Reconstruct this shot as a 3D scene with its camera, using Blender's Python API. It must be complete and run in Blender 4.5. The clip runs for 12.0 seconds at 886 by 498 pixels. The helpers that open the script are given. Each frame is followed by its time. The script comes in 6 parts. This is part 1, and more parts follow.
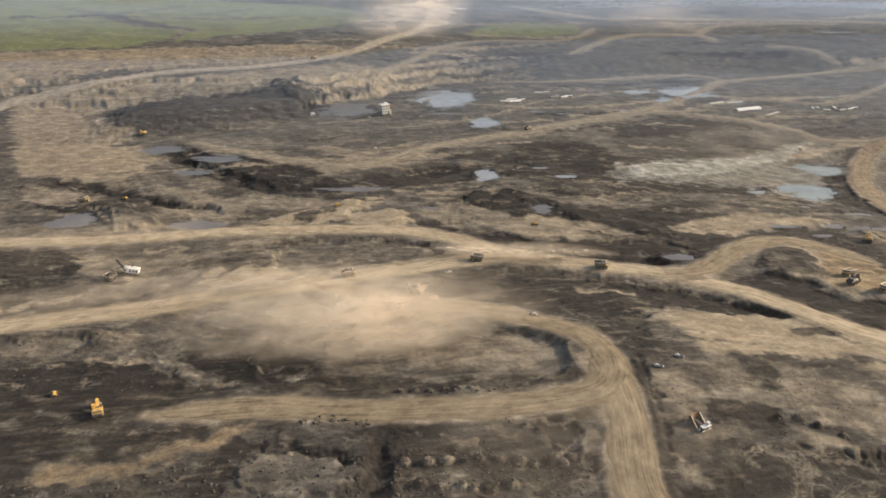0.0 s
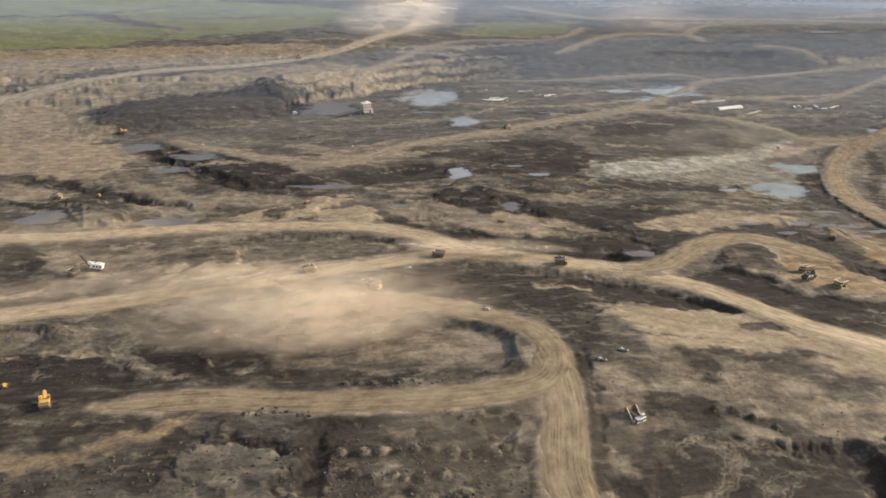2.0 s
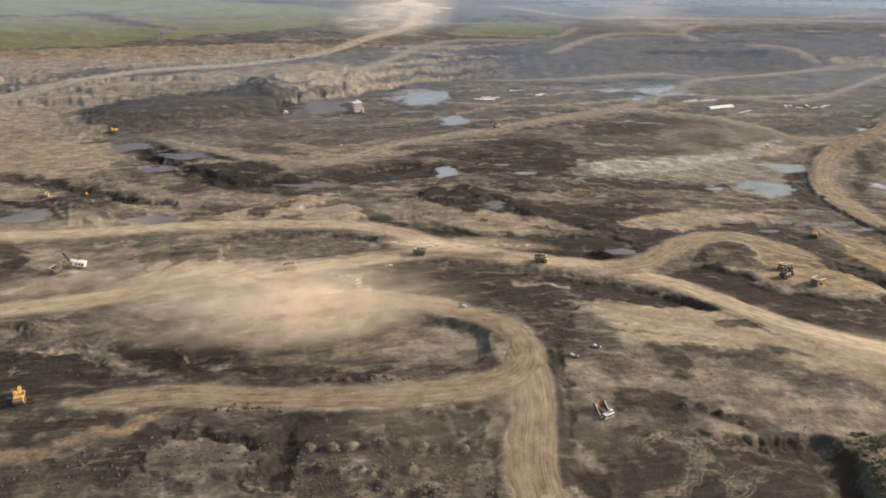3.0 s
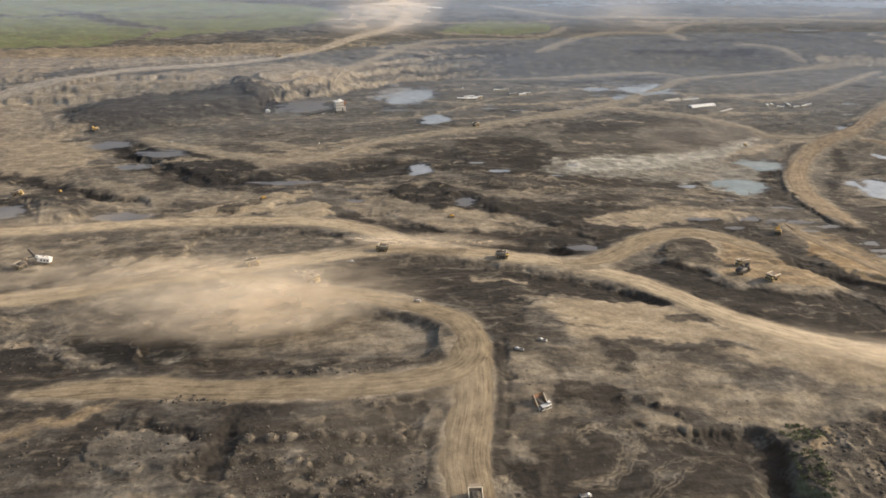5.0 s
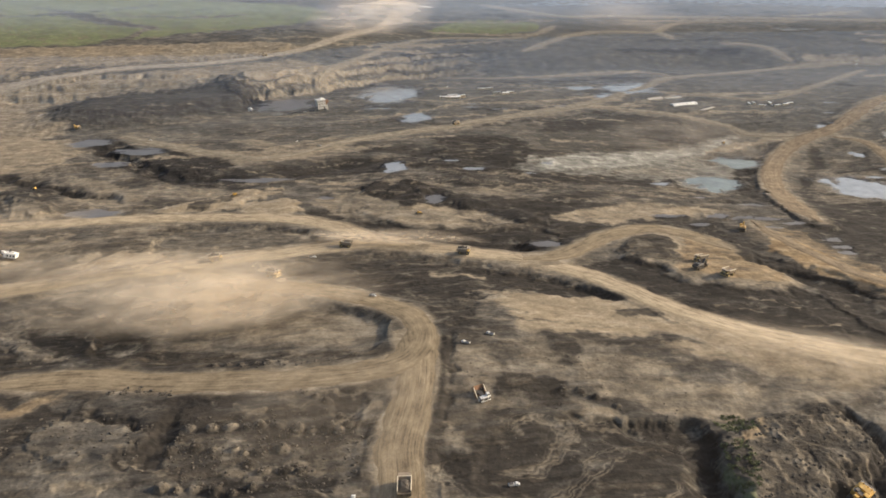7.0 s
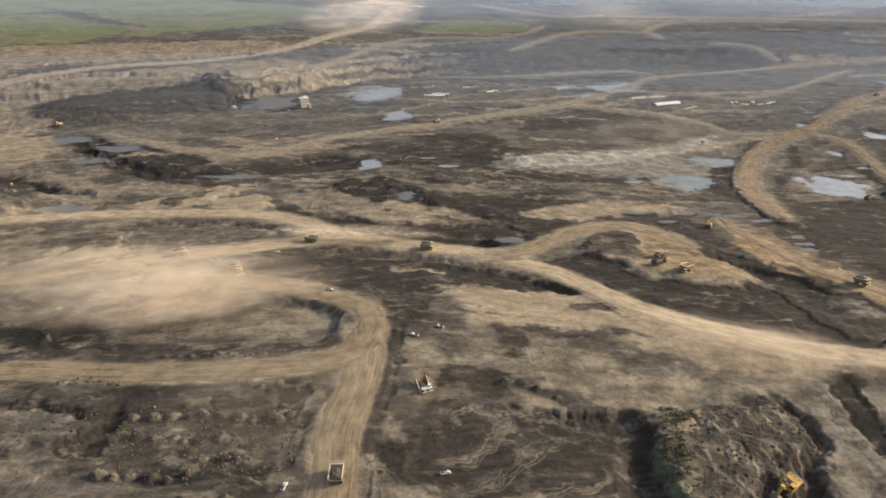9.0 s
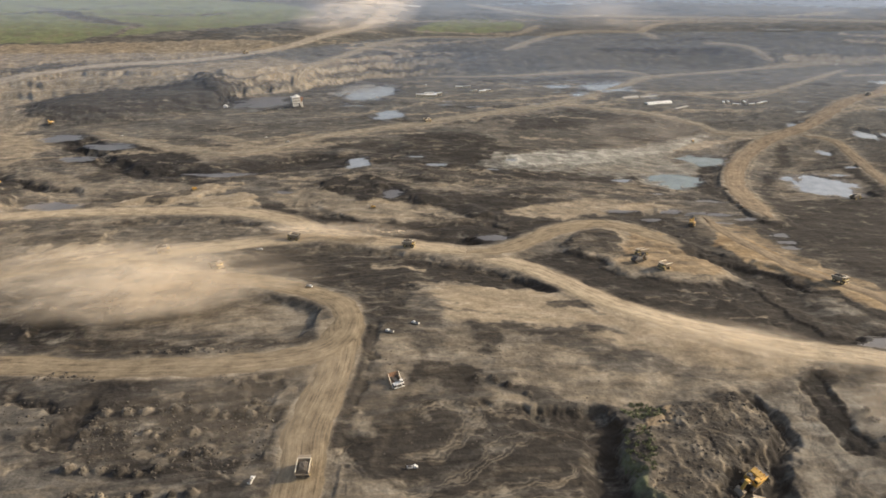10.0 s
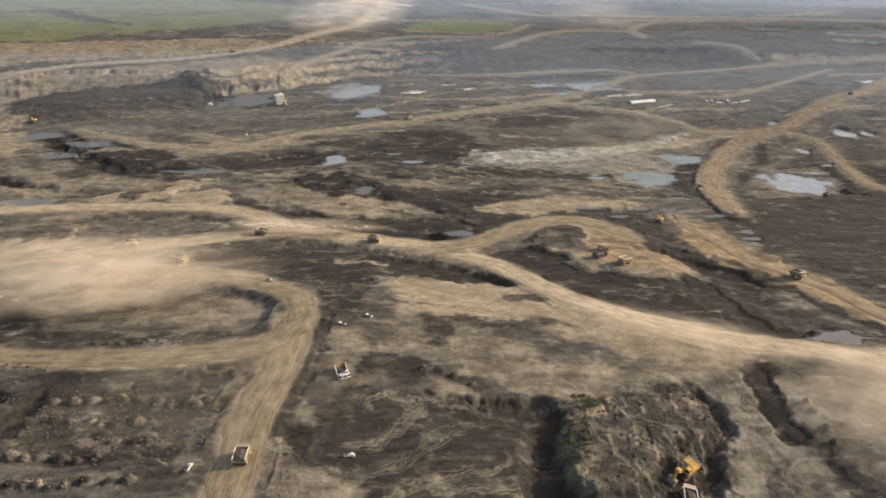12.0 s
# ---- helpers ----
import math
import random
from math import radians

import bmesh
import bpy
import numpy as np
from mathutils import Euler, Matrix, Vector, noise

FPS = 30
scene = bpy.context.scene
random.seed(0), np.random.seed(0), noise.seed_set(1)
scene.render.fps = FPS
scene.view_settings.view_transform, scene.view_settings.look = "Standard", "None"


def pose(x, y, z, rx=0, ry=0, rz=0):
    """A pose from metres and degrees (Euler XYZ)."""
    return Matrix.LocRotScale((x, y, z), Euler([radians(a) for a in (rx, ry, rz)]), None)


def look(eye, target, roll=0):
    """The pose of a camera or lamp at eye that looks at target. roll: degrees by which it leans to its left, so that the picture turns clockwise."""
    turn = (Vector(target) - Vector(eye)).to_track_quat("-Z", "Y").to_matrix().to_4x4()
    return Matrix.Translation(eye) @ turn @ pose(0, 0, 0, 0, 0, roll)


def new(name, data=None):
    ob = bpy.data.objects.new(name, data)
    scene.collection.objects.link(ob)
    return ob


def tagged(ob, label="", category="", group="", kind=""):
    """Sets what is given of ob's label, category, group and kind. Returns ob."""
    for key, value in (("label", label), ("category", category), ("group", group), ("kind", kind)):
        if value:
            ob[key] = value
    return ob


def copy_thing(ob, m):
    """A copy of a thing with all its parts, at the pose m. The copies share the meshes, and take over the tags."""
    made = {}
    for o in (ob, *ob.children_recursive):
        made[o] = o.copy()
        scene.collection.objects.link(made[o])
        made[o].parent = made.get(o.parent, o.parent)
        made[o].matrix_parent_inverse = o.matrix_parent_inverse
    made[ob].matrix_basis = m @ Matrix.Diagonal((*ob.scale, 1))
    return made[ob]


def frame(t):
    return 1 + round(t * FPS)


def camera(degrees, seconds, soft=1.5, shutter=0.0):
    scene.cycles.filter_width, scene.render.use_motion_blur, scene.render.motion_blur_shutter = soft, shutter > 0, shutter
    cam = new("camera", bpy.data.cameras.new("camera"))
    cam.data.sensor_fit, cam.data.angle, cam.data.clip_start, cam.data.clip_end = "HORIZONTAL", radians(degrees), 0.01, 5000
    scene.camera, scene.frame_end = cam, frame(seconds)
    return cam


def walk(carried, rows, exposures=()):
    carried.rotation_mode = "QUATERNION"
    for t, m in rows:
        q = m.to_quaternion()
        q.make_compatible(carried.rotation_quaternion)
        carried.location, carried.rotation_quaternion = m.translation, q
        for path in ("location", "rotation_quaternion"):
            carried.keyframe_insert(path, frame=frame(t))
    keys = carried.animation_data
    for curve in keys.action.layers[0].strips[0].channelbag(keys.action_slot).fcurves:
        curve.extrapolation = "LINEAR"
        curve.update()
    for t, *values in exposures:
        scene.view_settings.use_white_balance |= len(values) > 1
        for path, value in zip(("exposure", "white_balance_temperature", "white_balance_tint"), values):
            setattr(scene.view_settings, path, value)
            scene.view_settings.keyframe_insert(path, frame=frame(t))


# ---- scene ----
cam = camera(67.6, 12.0, soft=1.65)
METRES, EYE, TILT, LEAN, TURN = 256.0, 300.0, -23.5, 0.0, 0.0
ROWS = [
    (0.0, 0.0, 0.0, 0.0, -0.0, -0.14, 0.45),
    (0.5, 0.0413, -0.0055, -0.0042, 0.02, -0.13, 0.43),
    (1.0, 0.0825, -0.0113, -0.0087, 0.05, -0.13, 0.41),
    (1.5, 0.1245, -0.0174, -0.0129, 0.1, -0.13, 0.41),
    (2.0, 0.1665, -0.0232, -0.0176, 0.14, -0.13, 0.4),
    (2.5, 0.2082, -0.0293, -0.0219, 0.18, -0.12, 0.4),
    (3.0, 0.25, -0.0353, -0.0267, 0.22, -0.13, 0.39),
    (5.0, 0.4158, -0.0587, -0.0445, 0.36, -0.12, 0.39),
    (5.5, 0.4573, -0.0647, -0.0488, 0.39, -0.14, 0.38),
    (6.0, 0.4992, -0.0711, -0.0532, 0.44, -0.12, 0.37),
    (6.5, 0.5408, -0.077, -0.0578, 0.48, -0.14, 0.37),
    (7.0, 0.5824, -0.083, -0.0624, 0.51, -0.13, 0.38),
    (9.0, 0.7454, -0.1038, -0.0838, 0.67, -0.1, 0.18),
    (9.5, 0.7854, -0.1087, -0.0891, 0.71, -0.1, 0.14),
    (10.0, 0.8256, -0.1139, -0.0943, 0.74, -0.09, 0.1),
    (10.5, 0.8652, -0.1192, -0.0996, 0.77, -0.09, 0.08),
    (11.0, 0.9053, -0.1245, -0.1047, 0.82, -0.08, 0.05),
    (11.5, 0.9449, -0.13, -0.1105, 0.86, -0.08, 0.01),
    (12.0, 0.9839, -0.1352, -0.1155, 0.9, -0.07, -0.01),
]
walk(cam, [(t, pose(0, 0, EYE, TILT, LEAN, TURN) @ pose(METRES * x, METRES * y, METRES * z, 90 + pitch, roll, yaw)) for t, x, y, z, yaw, pitch, roll in ROWS], exposures=[(0.0, 0.42), (12.0, 0.42)])

# ---- daylight: low sun from the east, clear hazy sky ----
SUN_ELEV, SUN_AZ = radians(25.0), radians(9.0)  # azimuth turned from +x towards +y
world = bpy.data.worlds.new("sky")
scene.world = world
world.use_nodes = True
wn = world.node_tree
sky = wn.nodes.new("ShaderNodeTexSky")
sky.sky_type, sky.sun_disc = "NISHITA", False
sky.sun_elevation, sky.sun_rotation = SUN_ELEV, radians(90.0) - SUN_AZ
sky.altitude, sky.air_density, sky.dust_density, sky.ozone_density = 300, 1.0, 5.5, 1.0
wn.nodes["Background"].inputs["Strength"].default_value = 0.15
wn.links.new(sky.outputs["Color"], wn.nodes["Background"].inputs["Color"])
sun_data = bpy.data.lights.new("sun", "SUN")
sun_data.energy, sun_data.angle, sun_data.color = 4.2, radians(0.6), (1.0, 0.86, 0.68)
sun = new("sun", sun_data)
toward = Vector((math.cos(SUN_ELEV) * math.cos(SUN_AZ), math.cos(SUN_ELEV) * math.sin(SUN_AZ), math.sin(SUN_ELEV)))
sun.matrix_world = look(toward * 900 + Vector((200, 800, 0)), (200, 800, 0))

# ---- materials ----
def nodes_of(name):
    m = bpy.data.materials.new(name)
    m.use_nodes = True
    return m, m.node_tree, m.node_tree.nodes["Principled BSDF"]


def link(nt, a, b):
    nt.links.new(a, b)


def noise_node(nt, scale, detail=4.0, rough=0.55, coord=None, stretch=None, distortion=0.0):
    """A noise texture in world metres: scale is features per metre."""
    if coord is None:
        coord = nt.nodes.new("ShaderNodeNewGeometry").outputs["Position"]
    if stretch:
        mp = nt.nodes.new("ShaderNodeMapping")
        mp.inputs["Scale"].default_value = stretch[:3]
        if len(stretch) > 3:
            mp.inputs["Rotation"].default_value = (0, 0, radians(stretch[3]))
        link(nt, coord, mp.inputs["Vector"])
        coord = mp.outputs["Vector"]
    n = nt.nodes.new("ShaderNodeTexNoise")
    n.inputs["Scale"].default_value, n.inputs["Detail"].default_value = scale, detail
    n.inputs["Roughness"].default_value, n.inputs["Distortion"].default_value = rough, distortion
    link(nt, coord, n.inputs["Vector"])
    return n.outputs["Fac"]


def ramp_node(nt, value, stops):
    r = nt.nodes.new("ShaderNodeValToRGB")
    e = r.color_ramp.elements
    while len(e) < len(stops):
        e.new(0.5)
    for el, (p, c) in zip(e, stops):
        el.position, el.color = p, ((*c, 1) if isinstance(c, tuple) else (c, c, c, 1))
    link(nt, value, r.inputs["Fac"])
    return r.outputs["Color"]


def mix_node(nt, fac, a, b, mode="MIX"):
    m = nt.nodes.new("ShaderNodeMix")
    m.data_type, m.blend_type = "RGBA", mode
    for sock, v in ((m.inputs[0], fac), (m.inputs[6], a), (m.inputs[7], b)):
        if hasattr(v, "default_value"):
            link(nt, v, sock)
        elif isinstance(v, tuple):
            sock.default_value = (*v, 1)
        else:
            sock.default_value = v
    return m.outputs[2]


def math_node(nt, op, a, b=0.0, clamp=False):
    m = nt.nodes.new("ShaderNodeMath")
    m.operation, m.use_clamp = op, clamp
    for sock, v in ((m.inputs[0], a), (m.inputs[1], b)):
        if hasattr(v, "default_value"):
            link(nt, v, sock)
        else:
            sock.default_value = v
    return m.outputs[0]


def attr_node(nt, name):
    a = nt.nodes.new("ShaderNodeAttribute")
    a.attribute_name = name
    return a.outputs["Fac"]


def bump_node(nt, bsdf, height, strength, distance):
    b = nt.nodes.new("ShaderNodeBump")
    b.inputs["Strength"].default_value, b.inputs["Distance"].default_value = strength, distance
    link(nt, height, b.inputs["Height"])
    link(nt, b.outputs["Normal"], bsdf.inputs["Normal"])


def ground_material():
    """Mine ground: grey-brown overburden, black oily sand, tan dust, turf and pale limestone, by the masks of the
    sheet. The black also paints shade in cuts and on shaded faces.
    """
    m, nt, bsdf = nodes_of("mine_ground")
    fine = noise_node(nt, 0.5, 5, 0.6)
    flake = noise_node(nt, 0.05, 7, 0.6, stretch=(0.85, 1.15, 1, 8.0), distortion=0.3)
    crust = noise_node(nt, 0.06, 7, 0.6, stretch=(0.8, 1.2, 1, -9.0), distortion=0.3)
    clod = noise_node(nt, 0.2, 3, 0.55)
    mid = noise_node(nt, 0.03, 5, 0.6, distortion=0.6)
    col = ramp_node(nt, crust, [(0.32, (0.06, 0.054, 0.046)), (0.45, (0.087, 0.079, 0.066)), (0.56, (0.11, 0.099, 0.082)), (0.68, (0.15, 0.133, 0.108))])
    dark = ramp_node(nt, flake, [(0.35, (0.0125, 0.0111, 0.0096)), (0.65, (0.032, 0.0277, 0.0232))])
    tan = ramp_node(nt, crust, [(0.34, (0.186, 0.148, 0.099)), (0.5, (0.236, 0.192, 0.132)), (0.66, (0.302, 0.25, 0.177))])
    turf = ramp_node(nt, flake, [(0.36, (0.15, 0.13, 0.083)), (0.5, (0.118, 0.132, 0.062)), (0.66, (0.185, 0.192, 0.095))])
    rock = ramp_node(nt, flake, [(0.34, (0.13, 0.126, 0.108)), (0.5, (0.21, 0.203, 0.174)), (0.66, (0.36, 0.35, 0.305))])

    def broken(mask, pattern, share, soft):
        v = math_node(nt, "ADD", attr_node(nt, mask), math_node(nt, "MULTIPLY", math_node(nt, "SUBTRACT", pattern, 0.5), share))
        return ramp_node(nt, v, [(0.5 - soft, 0.0), (0.5 + soft, 1.0)])

    mud = ramp_node(nt, mid, [(0.35, (0.083, 0.081, 0.071)), (0.5, (0.106, 0.103, 0.091)), (0.65, (0.132, 0.128, 0.111))])
    col = mix_node(nt, math_node(nt, "MULTIPLY", attr_node(nt, "silt"), 0.8), col, mud)
    streak = noise_node(nt, 0.1, 6, 0.62, stretch=(0.4, 1.3, 1, 12.0), distortion=0.4)
    col = mix_node(nt, math_node(nt, "MULTIPLY", ramp_node(nt, streak, [(0.54, 0.0), (0.62, 1.0)]), 0.4), col, tan)
    col = mix_node(nt, math_node(nt, "MULTIPLY", ramp_node(nt, streak, [(0.36, 1.0), (0.43, 0.0)]), 0.55), col, dark)
    # the dark mask serves black sand and painted shade alike
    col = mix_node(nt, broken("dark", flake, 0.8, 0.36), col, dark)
    col = mix_node(nt, broken("dust", crust, 0.8, 0.4), col, tan)
    ochre = ramp_node(nt, flake, [(0.36, (0.15, 0.1, 0.052)), (0.5, (0.25, 0.175, 0.092)), (0.66, (0.36, 0.27, 0.16))])
    col = mix_node(nt, broken("ochre", crust, 1.3, 0.32), col, ochre)
    col = mix_node(nt, broken("rock", crust, 1.5, 0.4), col, rock)
    col = mix_node(nt, broken("turf", mid, 1.0, 0.15), col, turf)
    col = mix_node(nt, 0.45, col, ramp_node(nt, fine, [(0.3, 0.62), (0.7, 1.35)]), "MULTIPLY")
    col = mix_node(nt, 0.4, col, ramp_node(nt, clod, [(0.34, 0.6), (0.5, 1.0), (0.64, 1.35)]), "MULTIPLY")
    link(nt, col, bsdf.inputs["Base Color"])
    wet = math_node(nt, "MULTIPLY", attr_node(nt, "wet"), 0.6)
    link(nt, math_node(nt, "SUBTRACT", 0.95, wet), bsdf.inputs["Roughness"])
    bsdf.inputs["Specular IOR Level"].default_value = 0.15
    height = math_node(nt, "ADD", math_node(nt, "ADD", math_node(nt, "MULTIPLY", fine, 0.5), math_node(nt, "MULTIPLY", clod, 0.9)), math_node(nt, "MULTIPLY", math_node(nt, "ADD", crust, flake), 0.55))
    bump_node(nt, bsdf, math_node(nt, "MULTIPLY", height, attr_node(nt, "relief")), 0.7, 1.3)
    return m


def road_material(name, low, high):
    """Packed earth with wheel tracks that run along the road."""
    m, nt, bsdf = nodes_of(name)
    uv = nt.nodes.new("ShaderNodeUVMap")
    uv.uv_map = "lane"
    tracks = noise_node(nt, 1.0, 5, 0.65, uv.outputs["UV"], (0.01, 0.45, 1))
    blot = noise_node(nt, 0.07, 5, 0.6)
    grit = noise_node(nt, 0.7, 4, 0.6)
    churn = noise_node(nt, 1.0, 6, 0.7, uv.outputs["UV"], (0.06, 0.2, 1))
    v = math_node(nt, "ADD", math_node(nt, "MULTIPLY", tracks, 0.3), math_node(nt, "ADD", math_node(nt, "MULTIPLY", blot, 0.35), math_node(nt, "MULTIPLY", churn, 0.35)))
    col = ramp_node(nt, v, [(0.38, tuple(c * 0.5 for c in low)), (0.47, low), (0.62, high)])
    ruts = noise_node(nt, 1.0, 4, 0.6, uv.outputs["UV"], (0.022, 0.75, 1))
    ruts = math_node(nt, "MULTIPLY", ramp_node(nt, ruts, [(0.37, 1.0), (0.45, 0.0)]), ramp_node(nt, churn, [(0.42, 0.7), (0.6, 0.1)]))
    col = mix_node(nt, ruts, col, tuple(c * 0.42 for c in low))
    rim = math_node(nt, "ADD", attr_node(nt, "rim"), math_node(nt, "MULTIPLY", math_node(nt, "SUBTRACT", blot, 0.5), 1.1))
    col = mix_node(nt, ramp_node(nt, rim, [(0.68, 0.0), (0.98, 1.0)]), col, tuple(c * 0.82 for c in low))
    col = mix_node(nt, 0.6, col, ramp_node(nt, grit, [(0.25, 0.7), (0.75, 1.25)]), "MULTIPLY")
    link(nt, col, bsdf.inputs["Base Color"])
    bsdf.inputs["Roughness"].default_value = 0.95
    bsdf.inputs["Specular IOR Level"].default_value = 0.2
    bump_node(nt, bsdf, math_node(nt, "ADD", tracks, math_node(nt, "MULTIPLY", grit, 0.5)), 0.5, 0.6)
    return m


def water_material(name, colour, rough):
    m, nt, bsdf = nodes_of(name)
    silt = noise_node(nt, 0.05, 4, 0.6)
    link(nt, ramp_node(nt, silt, [(0.3, tuple(c * 0.7 for c in colour)), (0.7, colour)]), bsdf.inputs["Base Color"])
    bsdf.inputs["Roughness"].default_value, bsdf.inputs["IOR"].default_value = rough, 1.33
    bsdf.inputs["Specular IOR Level"].default_value = 0.8
    bump_node(nt, bsdf, noise_node(nt, 1.2, 3, 0.5), 0.06, 0.2)
    return m


def paint_material(name, colour, rough=0.5, metal=0.0, wear=0.35, dirt=(0.2, 0.155, 0.1)):
    """Painted or bare machine surface with dust worn into it."""
    m, nt, bsdf = nodes_of(name)
    co = nt.nodes.new("ShaderNodeTexCoord").outputs["Object"]
    big = noise_node(nt, 0.5, 4, 0.6, co)
    small = noise_node(nt, 3.0, 4, 0.6, co)
    v = math_node(nt, "ADD", math_node(nt, "MULTIPLY", big, 0.6), math_node(nt, "MULTIPLY", small, 0.4))
    col = mix_node(nt, ramp_node(nt, v, [(0.45, 0.0), (0.7, wear)]), colour, dirt)
    link(nt, col, bsdf.inputs["Base Color"])
    link(nt, math_node(nt, "ADD", math_node(nt, "MULTIPLY", v, 0.4), rough - 0.2), bsdf.inputs["Roughness"])
    bsdf.inputs["Metallic"].default_value = metal
    bump_node(nt, bsdf, small, 0.2, 0.05)
    return m


def dust_material(name, colour, grain=0.05):
    """Airborne dust: thin sheets that scatter light both ways and let most of it pass, by the sheet's own density."""
    m, nt, bsdf = nodes_of(name)
    nt.nodes.remove(bsdf)
    out = nt.nodes["Material Output"]
    dif, trl, clear = (nt.nodes.new("ShaderNodeBsdf" + k) for k in ("Diffuse", "Translucent", "Transparent"))
    for n in (dif, trl):
        n.inputs["Color"].default_value = (*colour, 1)
    body, mix = nt.nodes.new("ShaderNodeMixShader"), nt.nodes.new("ShaderNodeMixShader")
    body.inputs[0].default_value = 0.2
    link(nt, dif.outputs[0], body.inputs[1])
    link(nt, trl.outputs[0], body.inputs[2])
    wisps = noise_node(nt, grain, 3, 0.5, distortion=0.3)
    a = math_node(nt, "MULTIPLY", attr_node(nt, "veil"), ramp_node(nt, wisps, [(0.3, 0.8), (0.7, 1.15)]), True)
    link(nt, a, mix.inputs[0])
    link(nt, clear.outputs[0], mix.inputs[1])
    link(nt, body.outputs[0], mix.inputs[2])
    link(nt, mix.outputs[0], out.inputs["Surface"])
    return m


GROUND = ground_material()
TAN_ROAD = road_material("tan_road", (0.28, 0.225, 0.15), (0.45, 0.37, 0.255))
OCHRE_ROAD = road_material("ochre_road", (0.18, 0.141, 0.09), (0.31, 0.247, 0.162))
GREY_ROAD = road_material("grey_road", (0.17, 0.145, 0.105), (0.31, 0.265, 0.195))
PALE_ROAD = road_material("pale_road", (0.25, 0.215, 0.165), (0.4, 0.35, 0.275))
RED_ROAD = road_material("red_brown_road", (0.17, 0.128, 0.082), (0.31, 0.24, 0.155))
WATER = water_material("pond_water", (0.27, 0.28, 0.28), 0.1)
MURKY = water_material("murky_water", (0.13, 0.122, 0.114), 0.4)
GREEN_WATER = water_material("quarry_water", (0.2, 0.225, 0.2), 0.2)
TRUCK = paint_material("truck_tan_yellow", (0.5, 0.36, 0.13), 0.5)
YELLOW = paint_material("machine_yellow", (0.58, 0.34, 0.06), 0.45, wear=0.6)
WHITE = paint_material("white_paint", (0.66, 0.65, 0.61), 0.4, wear=0.45)
DULL_WHITE = paint_material("dusty_white_paint", (0.5, 0.48, 0.43), 0.6, wear=0.7)
RUBBER = paint_material("tyre_rubber", (0.025, 0.024, 0.023), 0.85, wear=0.5)
STEEL = paint_material("dark_steel", (0.09, 0.085, 0.08), 0.5, 0.6)
BARE = paint_material("worn_steel", (0.27, 0.215, 0.15), 0.55, 0.15)
GLASS = paint_material("dark_glass", (0.02, 0.025, 0.03), 0.25, wear=0.15)
LOAD = paint_material("oil_sand_load", (0.045, 0.038, 0.03), 0.9, wear=0.6, dirt=(0.09, 0.07, 0.05))
RUST = paint_material("rust_brown", (0.2, 0.1, 0.05), 0.8)
SUNLIT_RIM = paint_material("sunlit_worn_rim", (0.66, 0.58, 0.44), 0.55)
CREAM = paint_material("cream_paint", (0.62, 0.5, 0.31), 0.5, wear=0.3)
ROOF = paint_material("pale_roof", (0.72, 0.7, 0.64), 0.5, wear=0.2)
CONCRETE = paint_material("concrete", (0.36, 0.34, 0.3), 0.85)
DUST = dust_material("road_dust", (0.92, 0.77, 0.57), 0.02)
PALE_DUST = dust_material("pale_dust", (0.95, 0.83, 0.68), 0.012)
# bluish sheet colour that stands in for haze with distance
PAINTED_HAZE = dust_material("painted_air_haze", (0.63, 0.78, 1.0))
SCRUB = paint_material("scrub_leaves", (0.07, 0.09, 0.03), 0.8, wear=0.5, dirt=(0.13, 0.11, 0.06))
BLOCKS = paint_material("broken_rock", (0.06, 0.05, 0.038), 0.9, wear=0.6, dirt=(0.05, 0.044, 0.036))

# ---- lay of the land ----
def sstep(a, b, v):
    s = np.clip((v - a) / (b - a), 0, 1)
    return s * s * (3 - 2 * s)


def hill(x, y, cx, cy, rx, ry):
    return np.exp(-((x - cx) / rx) ** 2 - ((y - cy) / ry) ** 2)


def base(x, y):
    """The smooth lie of the mine: near terrace, deep pit to the east, plateau rising beyond the far rim."""
    h = 4 + 13 * hill(x, y, 140, 430, 190, 110)
    h = h - 46 * hill(x, y, 740, 1060, 420, 380) - 12 * hill(x, y, 430, 270, 110, 70)
    rim = 1440 + 330 * sstep(-330, 120, x) + 110 * sstep(400, 900, x)
    return h + 44 * sstep(0, 150, y - rim) + 0.112 * np.clip(y - rim - 150, 0, 800)


def lattice(ix, iy, seed):
    n = (ix * 374761393 + iy * 668265263 + seed * 144269504) & 0x7FFFFFFF
    n = ((n ^ (n >> 13)) * 1274126177) & 0x7FFFFFFF
    return ((n ^ (n >> 16)) & 0xFFFF) * (2 * math.pi / 65536)


def swell(x, y, seed=0):
    """Gradient noise, about -0.7 to 0.7."""
    fx, fy = np.floor(x), np.floor(y)
    ix, iy, u, v = fx.astype(np.int64), fy.astype(np.int64), x - fx, y - fy

    def corner(dx, dy):
        a = lattice(ix + dx, iy + dy, seed)
        return np.cos(a) * (u - dx) + np.sin(a) * (v - dy)

    su, sv = u ** 3 * (u * (u * 6 - 15) + 10), v ** 3 * (v * (v * 6 - 15) + 10)
    low = corner(0, 0) * (1 - su) + corner(1, 0) * su
    high = corner(0, 1) * (1 - su) + corner(1, 1) * su
    return low * (1 - sv) + high * sv


def fbm(x, y, octaves=4, seed=0, gain=0.5):
    total, a = 0.0, 1.0
    for o in range(octaves):
        total, a = total + a * swell(x, y, seed + o), a * gain
        x, y = x * 2.03 + 17.3, y * 2.03 - 9.1
    return total


